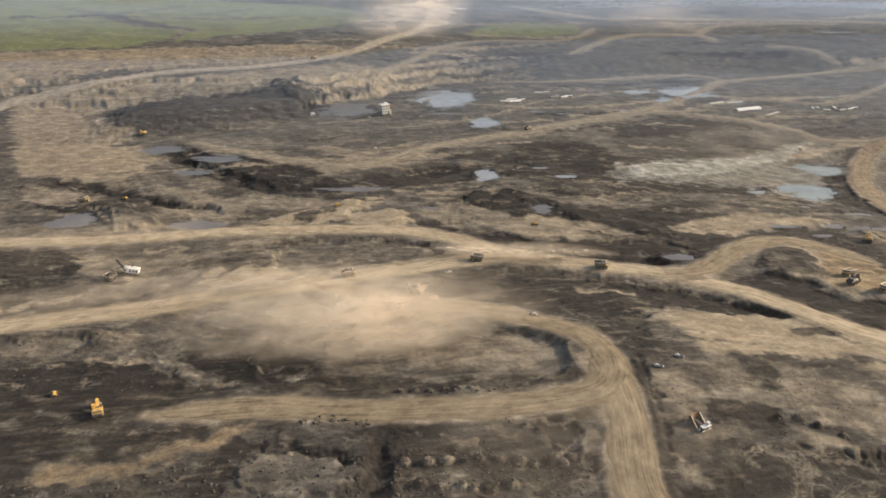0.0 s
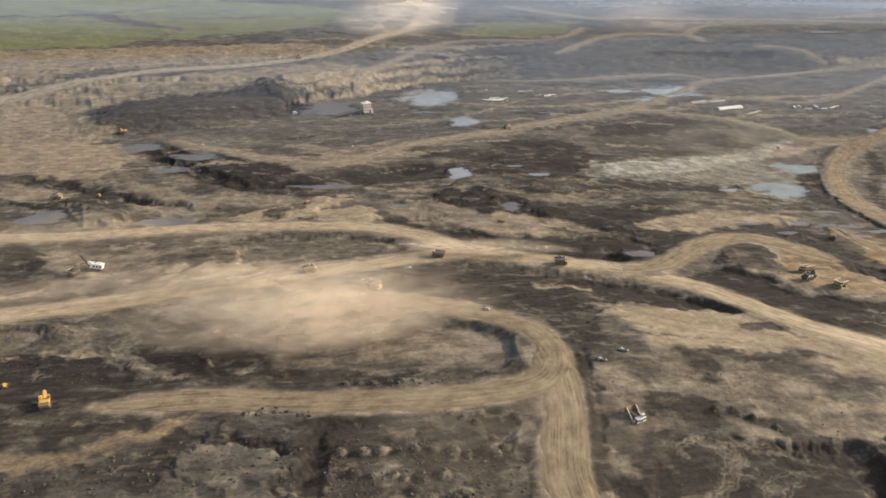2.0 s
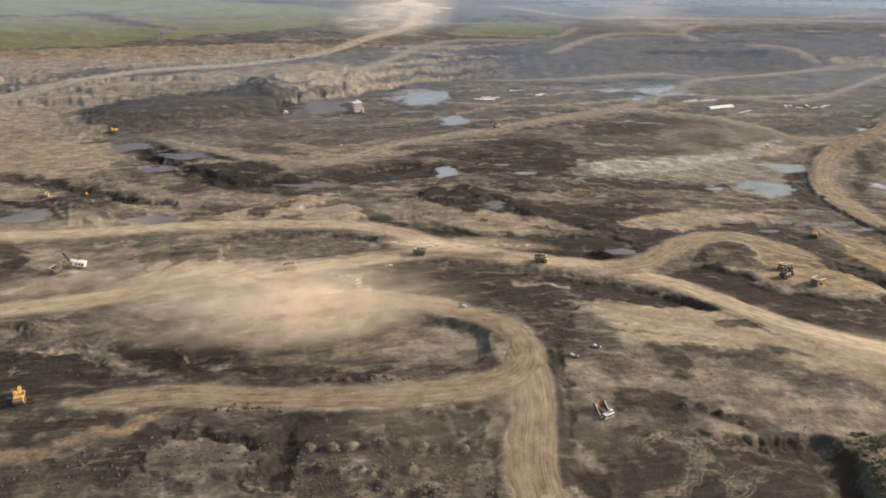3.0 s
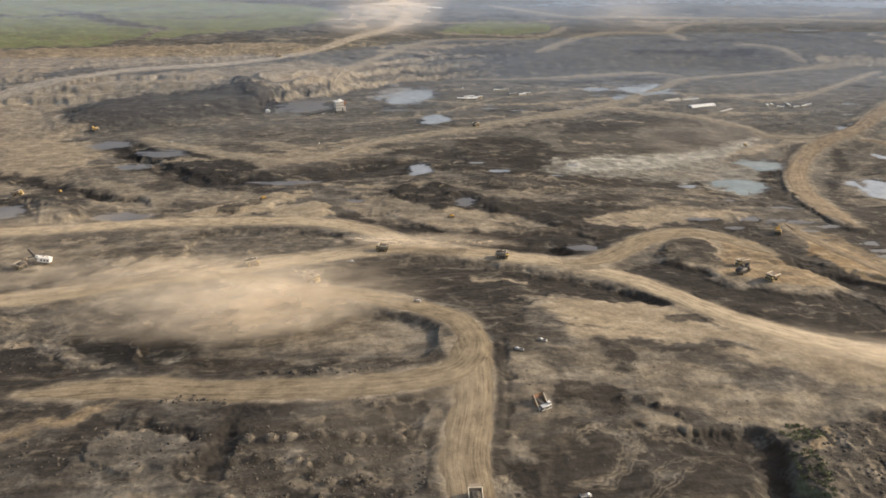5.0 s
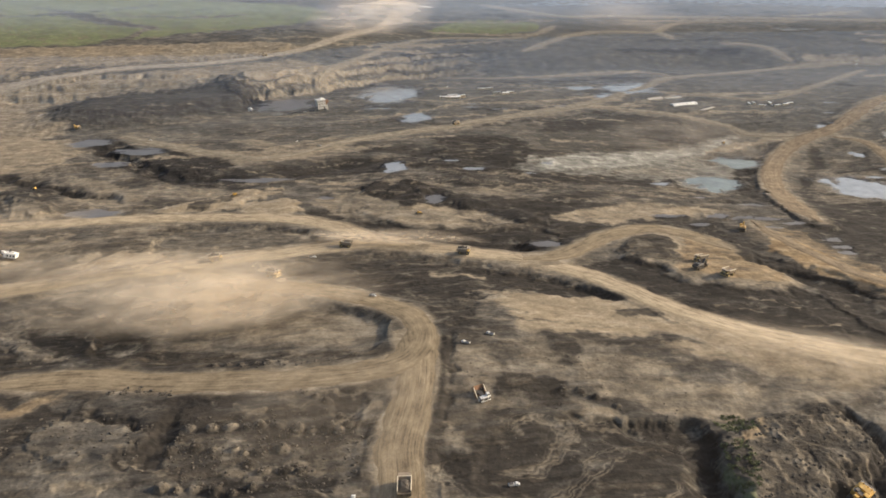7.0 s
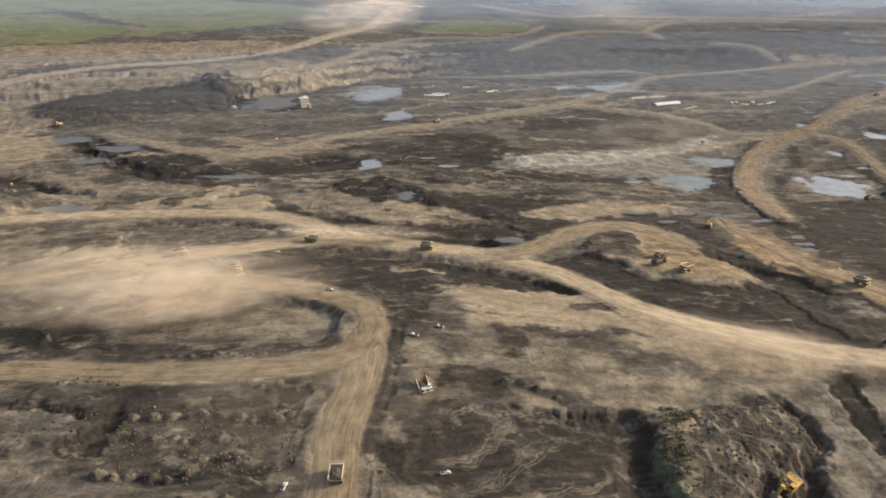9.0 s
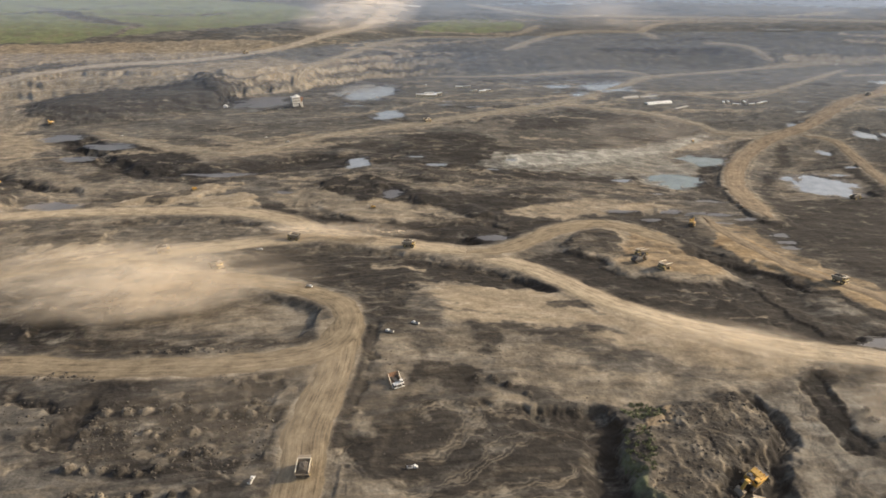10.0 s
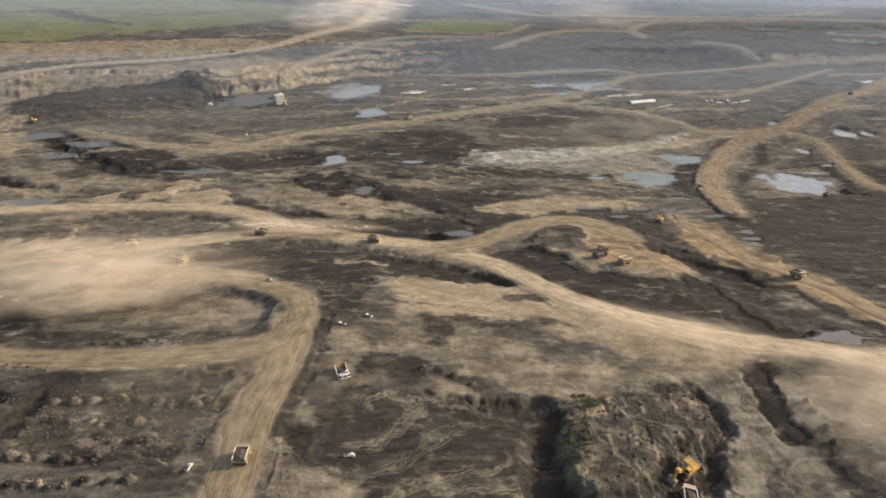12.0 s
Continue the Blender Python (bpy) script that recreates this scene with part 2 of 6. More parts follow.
def smooth_path(points, step=6.0):
    """A dense, even Catmull-Rom line through the points."""
    p = np.array([points[0], *points, points[-1]], float)
    out = []
    for a, b, c, d in zip(p, p[1:], p[2:], p[3:]):
        n = max(2, int(np.hypot(*(c - b)) / step))
        s = np.linspace(0, 1, n, endpoint=False)[:, None]
        out.append(0.5 * (2 * b + (c - a) * s + (2 * a - 5 * b + 4 * c - d) * s ** 2 + (3 * b - a - 3 * c + d) * s ** 3))
    return np.vstack([*out, p[-1:]])


def along(path, x, y, reach):
    """Which of the places lie within reach of the path, their distance and the share of its length."""
    near = np.where((x > path[:, 0].min() - reach) & (x < path[:, 0].max() + reach) & (y > path[:, 1].min() - reach) & (y < path[:, 1].max() + reach))[0]
    best, share = np.full(len(near), 1e9), np.zeros(len(near))
    px, py, m = x[near], y[near], len(path) - 1
    for i in range(m):
        (ax, ay), (bx, by) = path[i], path[i + 1]
        dx, dy = bx - ax, by - ay
        s = np.clip(((px - ax) * dx + (py - ay) * dy) / (dx * dx + dy * dy + 1e-9), 0, 1)
        d = np.hypot(px - ax - s * dx, py - ay - s * dy)
        hit = d < best
        best[hit], share[hit] = d[hit], (i + s[hit]) / m
    keep = best < reach
    return near[keep], best[keep], share[keep]


def depth_in(points, x, y, reach):
    """Places near a closed outline, and how far inside it they lie (negative outside)."""
    ring = smooth_path([*points, points[0]], 12.0)
    near = np.where((x > ring[:, 0].min() - reach) & (x < ring[:, 0].max() + reach) & (y > ring[:, 1].min() - reach) & (y < ring[:, 1].max() + reach))[0]
    px, py = x[near], y[near]
    best, inside = np.full(len(near), 1e9), np.zeros(len(near), bool)
    for (ax, ay), (bx, by) in zip(ring, ring[1:]):
        dx, dy = bx - ax, by - ay
        s = np.clip(((px - ax) * dx + (py - ay) * dy) / (dx * dx + dy * dy + 1e-9), 0, 1)
        best = np.minimum(best, np.hypot(px - ax - s * dx, py - ay - s * dy))
        if ay != by:
            inside ^= ((ay > py) != (by > py)) & (px < (bx - ax) * (py - ay) / (by - ay) + ax)
    return near, np.where(inside, best, -best)


ROADS, PATCHES, RIDGES, PONDS, HEAPS = [], [], [], [], []


def plan_road(name, label, half, lift_a, lift_b, points):
    ROADS.append((name, label, half, lift_a, lift_b, smooth_path(points)))


def plan_patch(rise, soft, dust, dark, turf, rock, rough, points, ochre=0.0):
    # relief is flattened here; the dark mask paints the shade of cuts and ditches
    PATCHES.append((0.5 * rise if abs(rise) < 10 else 0.8 * rise, soft, dust, dark, turf, rock, rough, points, ochre))


def plan_ridge(half, rise, dust, dark, points):
    RIDGES.append((half, 0.5 * rise, dust, dark, smooth_path(points)))


def plan_pond(x, y, rx, ry):
    PONDS.append((x, y, max(rx, 4), max(ry, 3.5)))


def plan_scars(seed, count, x0, x1, y0, y1, length, half, rise, lean=0.0, spread=0.35, tone=1.0):
    """Long shallow dozer scars and spread windrows over a stretch of the floor, some pale, some black."""
    rng = random.Random(seed)
    for _ in range(count):
        x, y, a = rng.uniform(x0, x1), rng.uniform(y0, y1), lean + rng.uniform(-spread, spread)
        n, bend, run = 5, rng.uniform(-0.35, 0.35), length * rng.uniform(0.5, 1.4)
        pts = []
        for _ in range(n):
            pts.append((x, y))
            x, y, a = x + math.cos(a) * run / n, y + math.sin(a) * run / n, a + bend / n
        pale = rng.random() < 0.5 and not (pts[2][0] > 500 and pts[2][1] < 900)
        if hill(pts[2][0], pts[2][1], -430, 1430, 250, 110) > 0.3:
            continue
        plan_ridge(half * rng.uniform(0.6, 1.5), rise * rng.uniform(-1, 1), (0.75 if pale else 0.05) * tone, 0.05 if pale else 0.9 * tone, pts)


def plan_tracks(seed, count, cx, cy, spread, length, bend):
    """Bundles of narrow wheel tracks that swing over bare ground."""
    rng = random.Random(seed)
    for _ in range(count):
        x, y, a = cx + rng.uniform(-1, 1) * spread, cy + rng.uniform(-1, 1) * spread * 0.6, rng.uniform(0, 6.28)
        pts, b = [], rng.uniform(-bend, bend)
        for _ in range(7):
            pts.append((x, y))
            x, y, a = x + math.cos(a) * length / 6, y + math.sin(a) * length / 6, a + b
        pale = rng.random() < 0.4
        for off in (0, 4.0):
            plan_ridge(1.0, -0.4, 0.5 if pale else 0.1, 0.2 if pale else 0.8, [(px + off, py + off * 0.6) for px, py in pts])


def plan_ruts(seed, count, spread, pale, points):
    """A loose bundle of wheel ruts along a line, weaving across one another; pale is the share of dusty ones."""
    rng = random.Random(seed)
    p = np.array(points, float)
    t = np.gradient(p, axis=0)
    side = np.stack([-t[:, 1], t[:, 0]], -1) / np.hypot(*t.T)[:, None]
    for _ in range(count):
        a, b, wave = rng.uniform(-1, 1) * spread, rng.uniform(-1, 1) * spread, rng.uniform(-0.25, 0.25) * spread
        dusty, tone = rng.random() < pale, rng.uniform(0.6, 1.0)
        for gauge in (0.0, 3.2):
            off = [a + (b - a) * i / (len(p) - 1) + wave * math.sin(2.0 * i) + gauge for i in range(len(p))]
            line = [tuple(q + o * n) for q, o, n in zip(p, off, side)]
            plan_ridge(0.75, -0.3, 0.55 * tone if dusty else 0.12, 0.12 if dusty else 0.8 * tone, line)


def plan_heaps(seed, points, gap, radius, rise):
    """A row of tipped truckloads, side by side along a line."""
    rng = random.Random(seed)
    path = smooth_path(points, gap * 0.5)
    run = 0.0
    for a, b in zip(path, path[1:]):
        run += float(np.hypot(*(b - a)))
        if run > gap:
            run = rng.uniform(-0.35, 0.2) * gap
            HEAPS.append((b[0] + rng.uniform(-1, 1), b[1] + rng.uniform(-1.6, 1.6), radius * rng.uniform(0.6, 1.25), rise * rng.uniform(0.5, 1.25), rng.random()))


def plan_puddles(seed, count, x0, x1, y0, y1):
    rng = random.Random(seed)
    for _ in range(count):
        plan_pond(rng.uniform(x0, x1), rng.uniform(y0, y1), rng.uniform(8, 18), rng.uniform(3.5, 6))


# roads, patches, ridges and ponds of the plan, in metres
plan_road("haul_road", "wide tan packed-earth haul road rutted by truck tyres", 13, 1, 2, [(-586, 699), (-511, 704), (-384, 711), (-258, 731), (-125, 738), (-47, 732), (12, 708), (62, 667), (107, 647), (163, 632), (227, 611), (280, 579), (315, 542), (345, 503), (382, 471), (424, 447), (480, 421), (540, 406), (579, 389), (606, 378)])
plan_road("haul_road", "dusty tan haul road with pale powder surface", 15, 2, 2, [(-443, 496), (-394, 511), (-327, 528), (-257, 548), (-185, 578), (-155, 582), (-77, 611), (8, 640), (69, 653), (107, 647)])
plan_road("hairpin_road", "rutted ochre earth road turning through a hairpin", 12, 2, 1, [(-142, 593), (-82, 567), (-32, 548), (25, 532), (80, 502), (114, 474), (128, 435), (120, 404), (97, 390), (47, 382), (-15, 381), (-79, 385), (-125, 391), (-170, 388), (-210, 383)])
plan_road("ramp_road", "broad tan earth ramp with tyre tracks", 15, 1.55, 0, [(119, 449), (124, 404), (124, 365), (117, 314), (119, 288), (120, 265), (121, 246), (124, 227)])
plan_road("bench_road", "tan earth road climbing onto an ochre bench", 13, 2, 6, [(227, 611), (264, 617), (293, 641), (334, 681), (381, 706), (422, 689), (458, 636)])
plan_road("pit_road", "ochre earth road along a dark ditch", 8, 2, 1, [(534, 761), (539, 690), (561, 597), (587, 552), (610, 513), (624, 465), (639, 428)])
plan_road("curved_road", "smooth ochre embankment road in a long curve", 15, 5, 4, [(1588, 1871), (1320, 1638), (1199, 1512), (1086, 1440), (935, 1295), (813, 1211), (720, 1099), (660, 975), (633, 867), (621, 758)])
plan_road("side_road", "narrow brown earth side road", 9, 3, 2, [(891, 1233), (930, 1190), (913, 1074), (887, 943), (893, 901), (917, 846)])
plan_road("pit_floor_road", "long tan haul road crossing the pit floor", 11, 1, 2, [(-436, 1152), (-354, 1098), (-236, 1035), (-155, 1006), (-89, 1043), (-14, 1126), (137, 1227), (252, 1314), (381, 1401), (500, 1497), (625, 1625), (734, 1751), (906, 1812), (1148, 1900), (1370, 1931), (1692, 1959)])
plan_road("plateau_road", "pale grey-tan gravel road along the pit rim", 17, 0, 0, [(-1008, 1298), (-976, 1468), (-917, 1501), (-813, 1559), (-764, 1588), (-655, 1651), (-498, 1684), (-369, 1734), (-256, 1833), (-160, 2042), (-59, 2262), (-22, 2640)])
plan_road("rim_ramp", "narrow dusty track climbing the pit wall", 9, 2, 1, [(-159, 1585), (-154, 1658), (-86, 1810), (10, 2015), (127, 2110), (371, 2115), (501, 2281)])
plan_road("distant_road", "pale straight gravel road in the distance", 17, 1, 1, [(279, 2674), (547, 2457), (755, 2487), (1145, 2452), (1622, 2381), (2023, 2299)])
plan_road("distant_track", "pale winding track on dark reclaimed land", 12, 1, 1, [(370, 1944), (533, 2143), (655, 2214), (820, 2216), (850, 2135)])
plan_road("distant_track", "pale winding track on dark reclaimed land", 11, 1, 1, [(820, 2216), (914, 2346), (1107, 2403), (1348, 2374)])
plan_road("distant_track", "pale winding track on dark reclaimed land", 10, 1, 1, [(984, 2072), (1073, 2039), (1132, 1940)])
plan_road("bench_track", "grey earth track along a bench", 8, 2, 2, [(496, 1425), (622, 1393), (716, 1322), (741, 1271), (833, 1255), (882, 1264)])
plan_road("flats_track", "pale track over the muddy pit flats", 6, 1, 1, [(141, 1763), (291, 1766), (444, 1789), (686, 1841), (740, 1768)])
plan_road("flats_track", "pale track over the muddy pit flats", 6, 1, 1, [(652, 1576), (773, 1540), (863, 1505), (1008, 1590), (1291, 1845)])
plan_patch(-7, 10, .25, .35, 0, 0, .8, [(-140, 529), (-54, 528), (7, 513), (71, 488), (93, 471), (102, 447), (86, 418), (44, 403), (-22, 407), (-89, 411), (-144, 434)])
plan_patch(-4, 12, 0, .6, 0, 0, 2.2, [(-398, 487), (-287, 497), (-192, 509), (-166, 469), (-156, 414), (-247, 409), (-354, 418)])
plan_patch(-4, 6, .25, .4, 0, 0, 1.5, [(-180, 697), (-103, 710), (-26, 695), (-1, 668), (-30, 646), (-94, 630), (-174, 631)])
plan_patch(-5, 8, .1, .6, 0, 0, 2, [(-30, 586), (71, 623), (162, 610), (223, 581), (302, 525), (237, 527), (183, 514), (160, 476), (89, 521), (22, 548)])
plan_patch(1, 10, .75, 0, 0, 0, .4, [(206, 496), (237, 527), (303, 519), (368, 460), (465, 416), (445, 383), (386, 399), (289, 434), (230, 433), (204, 446)])
plan_patch(9, 20, .75, 0, 0, 0, .5, [(346, 677), (429, 710), (471, 666), (489, 575), (476, 535), (381, 559), (370, 592), (336, 619)])
plan_patch(2, 8, .05, .75, 0, 0, 1, [(336, 630), (358, 673), (385, 687), (401, 659), (393, 608), (353, 615)])
# bench slope turned from the sun, its shade painted dark
plan_patch(0, 10, 0, 1.1, 0, 0, .8, [(283, 593), (336, 619), (369, 590), (379, 554), (472, 532), (514, 490), (490, 451), (431, 462), (362, 508), (324, 556)])
plan_patch(28, 150, 0, .6, 0, 0, .8, [(-660, 1312), (-642, 1455), (-502, 1489), (-352, 1534), (-271, 1433), (-356, 1349), (-474, 1265), (-600, 1250)])
plan_patch(3, 20, .05, .7, 0, 0, .5, [(348, 1303), (498, 1382), (614, 1365), (727, 1292), (623, 1221), (473, 1145), (337, 1100), (320, 1184)])
plan_patch(2, 14, .75, 0, 0, 0, .8, [(-655, 1092), (-540, 1135), (-468, 1050), (-484, 913), (-551, 926)])
plan_patch(3, 8, .85, 0, 0, 0, .4, [(-217, 762), (-167, 808), (-102, 853), (-78, 835), (-143, 777)])
plan_patch(1, 8, .8, 0, 0, 0, .4, [(-127, 773), (-64, 798), (-37, 760), (-91, 743)])
plan_patch(1, 8, .65, 0, 0, 0, .4, [(-239, 595), (-211, 618), (-183, 637), (-154, 626), (-190, 595)])
plan_patch(0, 110, 0, .1, 1, 0, .2, [(-2784, 2708), (-1991, 1890), (-983, 1896), (-663, 2024), (-320, 2177), (-272, 2397), (-643, 2858), (-1729, 3435)])
plan_patch(0, 25, 0, .2, .8, 0, .2, [(108, 2291), (264, 2397), (449, 2315), (398, 2194), (109, 2172)])
plan_patch(0, 25, 0, .4, .5, 0, .3, [(265, 1833), (483, 1846), (695, 1877), (540, 1814), (294, 1798)])
plan_patch(0, 25, .1, .4, .35, 0, .3, [(625, 2076), (1001, 2163), (1037, 1989), (907, 1944), (590, 1915)])
plan_patch(4, 25, .8, .1, .1, 0, 2.6, [(-1650, 1854), (-965, 1857), (-443, 1918), (-278, 1866), (-431, 1723), (-869, 1651), (-1392, 1527)])
plan_patch(-2, 15, .15, .5, 0, 0, 3, [(-107, 1862), (144, 2064), (448, 2039), (333, 1896), (79, 1867), (-92, 1727)])
plan_patch(3, 4, .3, .1, 0, 0, 2, [(-130, 317), (-110, 348), (-55, 332), (-52, 314), (-100, 301)])
plan_patch(7, 30, .1, .8, 0, 0, 2.2, [(327, 321), (372, 349), (421, 357), (430, 326), (421, 300), (388, 269), (337, 254), (327, 292)])
# shadow west of the mound and its shaded eastern crescent, painted dark
plan_patch(-8, 8, 0, .9, 0, 0, 1.5, [(259, 339), (314, 341), (327, 321), (329, 297), (321, 258), (290, 251), (299, 310), (274, 325)])
plan_patch(-3, 8, 0, .8, 0, 0, 2.5, [(421, 357), (441, 351), (438, 320), (426, 292), (407, 283), (422, 304)])
plan_patch(4, 5, 0, .7, 0, 0, 1, [(472, 381), (488, 392), (497, 375), (482, 340), (484, 305), (475, 311), (467, 337)])
plan_patch(0, 30, 0, .6, 0, 0, 1.2, [(602, 731), (711, 809), (879, 877), (700, 584), (648, 617), (603, 653)])
plan_patch(0, 25, 0, .35, 0, 0, .8, [(890, 1751), (1179, 1832), (1503, 1953), (1404, 1776), (986, 1409), (868, 1324), (766, 1578)])
plan_patch(0, 25, .1, .35, .1, 0, .6, [(963, 2440), (1600, 2316), (1390, 1945), (1173, 1961), (1048, 2194)])
plan_patch(-2, 10, .2, .4, 0, 0, 2, [(-23, 339), (37, 346), (88, 341), (92, 285), (49, 276), (-14, 287), (-34, 316)])
plan_patch(-2, 12, .3, .3, 0, 0, 1.5, [(143, 404), (202, 428), (238, 408), (230, 367), (167, 332), (141, 343)])
plan_patch(0, 10, .45, .05, 0, 0, 1, [(235, 373), (292, 370), (345, 352), (360, 342), (283, 341), (232, 356)])
plan_patch(-3, 12, .05, .75, 0, 0, 1.2, [(10, 834), (70, 872), (179, 824), (284, 811), (467, 813), (455, 761), (305, 727), (205, 767), (104, 796)])
plan_patch(0, 12, .5, .1, 0, 0, 1, [(35, 746), (133, 798), (225, 752), (274, 709), (198, 683), (106, 709)])
plan_patch(0, 10, .6, 0, 0, 0, .6, [(283, 764), (381, 804), (500, 820), (501, 785), (377, 738), (285, 730)])
plan_patch(6, 8, 0, 1.1, 0, 0, 1.2, [(-470, 822), (-439, 836), (-388, 798), (-319, 749), (-364, 741), (-409, 757)])
plan_patch(-3, 9, 0, .9, 0, 0, 1.2, [(-414, 869), (-360, 848), (-292, 819), (-294, 788), (-347, 807)])
plan_patch(0, 12, .22, .2, 0, 0, .6, [(-305, 848), (-243, 871), (-156, 850), (-215, 795), (-270, 784)])
plan_patch(0, 9, .05, .55, 0, 0, 1.3, [(483, 430), (536, 465), (558, 450), (528, 427)])
plan_patch(-6, 10, 0, .5, 0, 0, 1, [(726, 1214), (767, 1174), (705, 1082), (656, 982), (626, 865), (608, 744), (598, 775), (606, 896), (658, 1078)])
plan_patch(0, 14, .0, .4, 0, 0, 1.5, [(-455, 642), (-422, 671), (-352, 627), (-338, 552), (-394, 547), (-466, 602)])
plan_patch(0, 22, .3, .45, 0, 0, .6, [(-357, 410), (-247, 409), (-149, 407), (-127, 383), (-158, 368), (-219, 347), (-315, 346)])
plan_patch(0, 12, .7, .05, 0, 0, .5, [(-263, 332), (-225, 323), (-192, 335), (-148, 361), (-133, 377), (-177, 366), (-225, 344), (-253, 342)])
plan_patch(0, 14, .3, .6, 0, 0, 1.5, [(-363, 419), (-288, 424), (-252, 402), (-275, 383), (-338, 381)])
plan_patch(-2, 12, 0, 1.1, 0, 0, 1, [(508, 582), (559, 565), (581, 518), (614, 442), (592, 406), (527, 425), (497, 465)])
plan_patch(0, 25, .1, .72, 0, 0, .6, [(-363, 419), (-207, 416), (-95, 411), (-89, 375), (-136, 359), (-181, 347), (-311, 340)])
plan_patch(0, 12, .6, .1, 0, 0, .5, [(-263, 332), (-225, 323), (-192, 335), (-148, 361), (-133, 377), (-177, 366), (-225, 344), (-253, 342)])
plan_patch(-1, 20, .1, .8, 0, 0, 1.2, [(590, 718), (703, 793), (879, 877), (700, 584), (644, 609), (598, 642)])
plan_patch(0, 20, .1, .7, 0, 0, 1.2, [(121, 336), (154, 349), (212, 338), (251, 329), (273, 292), (218, 261), (150, 264)])
plan_patch(0, 40, .15, .3, .0, 0, .3, [(-1325, 2492), (-979, 2280), (-748, 2134), (-772, 2104), (-1012, 2228)])
plan_patch(-4, 10, .05, .9, 0, 0, 1.3, [(-38, 760), (18, 772), (64, 733), (122, 696), (122, 655), (68, 672), (25, 713), (-19, 732)])
plan_patch(4, 12, .05, .9, 0, 0, 1.6, [(25, 840), (69, 886), (121, 849), (122, 790), (61, 774), (22, 803)])
plan_patch(-5, 10, 0, .95, 0, 0, 1.3, [(-447, 1105), (-372, 1003), (-279, 904), (-235, 884), (-260, 932), (-340, 1003), (-413, 1104)])
plan_patch(-4, 14, .05, .82, 0, 0, 1.3, [(-261, 946), (-131, 910), (-38, 954), (120, 1052), (121, 982), (-31, 902), (-170, 871)])
plan_patch(-5, 14, 0, .92, 0, 0, 1.5, [(-902, 1425), (-809, 1457), (-734, 1343), (-825, 1331)])
plan_patch(0, 18, .1, .75, 0, 0, 1.4, [(120, 1146), (241, 1183), (320, 1027), (346, 968), (218, 912), (121, 961)])
plan_patch(-3, 10, .05, .9, 0, 0, 1.4, [(121, 855), (157, 834), (205, 773), (271, 735), (340, 731), (483, 760), (475, 738), (334, 705), (234, 713), (168, 747), (122, 788)])
plan_patch(-4, 12, .05, .85, 0, 0, 1.5, [(122, 703), (201, 717), (290, 688), (258, 652), (194, 641), (132, 657)])
plan_patch(0, 14, .05, .75, 0, 0, 1.2, [(308, 956), (507, 1026), (613, 1012), (596, 952), (478, 940), (345, 922)])
# shadow left of the curved road, painted dark
plan_patch(-4, 10, 0, .9, 0, 0, 1, [(628, 941), (759, 1169), (826, 1217), (716, 1082), (645, 944), (610, 825), (601, 854)])
plan_patch(0, 20, .1, .7, 0, 0, 1, [(570, 761), (682, 759), (627, 672), (569, 669), (550, 708)])
# shaded face of the road embankment, painted as a dark wedge
plan_patch(-3, 8, .05, .85, 0, 0, 1, [(160, 583), (222, 573), (309, 522), (297, 514), (237, 527), (186, 548)])
plan_patch(-5, 8, 0, .92, 0, 0, 1.2, [(438, 664), (516, 617), (565, 573), (542, 536), (487, 573), (447, 611)])
plan_patch(0, 9, .1, .75, 0, 0, 1.5, [(123, 498), (170, 475), (177, 419), (144, 436)])
plan_patch(-3, 5, 0, .88, 0, 0, 1, [(140, 433), (153, 435), (150, 354), (140, 341), (138, 390)])
plan_patch(0, 8, .05, .75, 0, 0, 1.5, [(221, 437), (254, 408), (238, 386), (207, 398)])
plan_patch(0, 8, .05, .85, 0, 0, 1.5, [(210, 390), (235, 373), (220, 355), (202, 366)])
plan_patch(0, 7, .75, 0, 0, 0, .6, [(236, 359), (259, 356), (285, 344), (256, 342)])
plan_patch(0, 7, .65, 0, 0, 0, .6, [(334, 355), (349, 352), (363, 344), (341, 344)])
plan_patch(0, 7, .65, 0, 0, 0, .6, [(390, 384), (404, 380), (404, 364), (388, 368)])
plan_patch(0, 9, .1, .1, .75, 0, 1, [(326, 318), (342, 323), (341, 300), (335, 281), (321, 280)])
plan_patch(0, 8, .1, .2, .6, 0, 1, [(328, 344), (347, 349), (360, 337), (335, 330)])
plan_patch(-5, 7, 0, .85, 0, 0, 1.6, [(57, 378), (85, 372), (89, 341), (68, 343)])
plan_patch(0, 9, .05, .8, 0, 0, 1.5, [(-198, 485), (-111, 455), (-82, 417), (-138, 420)])
plan_patch(0, 8, .1, .6, 0, 0, 1.6, [(-121, 383), (-39, 378), (-32, 348), (-97, 353)])
plan_patch(-3, 8, 0, .92, 0, 0, 1.3, [(474, 384), (496, 381), (484, 339), (486, 303), (474, 309), (466, 339)])
plan_patch(0, 12, .2, .6, 0, 0, 1.5, [(503, 357), (526, 339), (533, 305), (519, 280), (494, 298)])
plan_patch(0, 9, .6, .2, 0, 0, .7, [(425, 689), (468, 659), (483, 582), (476, 552), (390, 568), (390, 608)])
plan_patch(0, 14, .85, 0, 0, 0, .4, [(206, 478), (235, 515), (301, 510), (368, 459), (441, 420), (390, 406), (291, 440), (231, 438)])
plan_patch(0, 60, .05, .5, .25, 0, .3, [(174, 1884), (484, 2055), (1048, 2194), (1583, 2188), (1386, 1850), (1072, 1839), (690, 1857), (293, 1795)])
plan_patch(2, 7, 1.05, -.2, 0, 0, .3, [(-217, 762), (-166, 806), (-102, 853), (-78, 835), (-143, 777)])
plan_patch(1, 7, 1.05, -.2, 0, 0, .3, [(-123, 773), (-64, 798), (-38, 760), (-92, 746)])
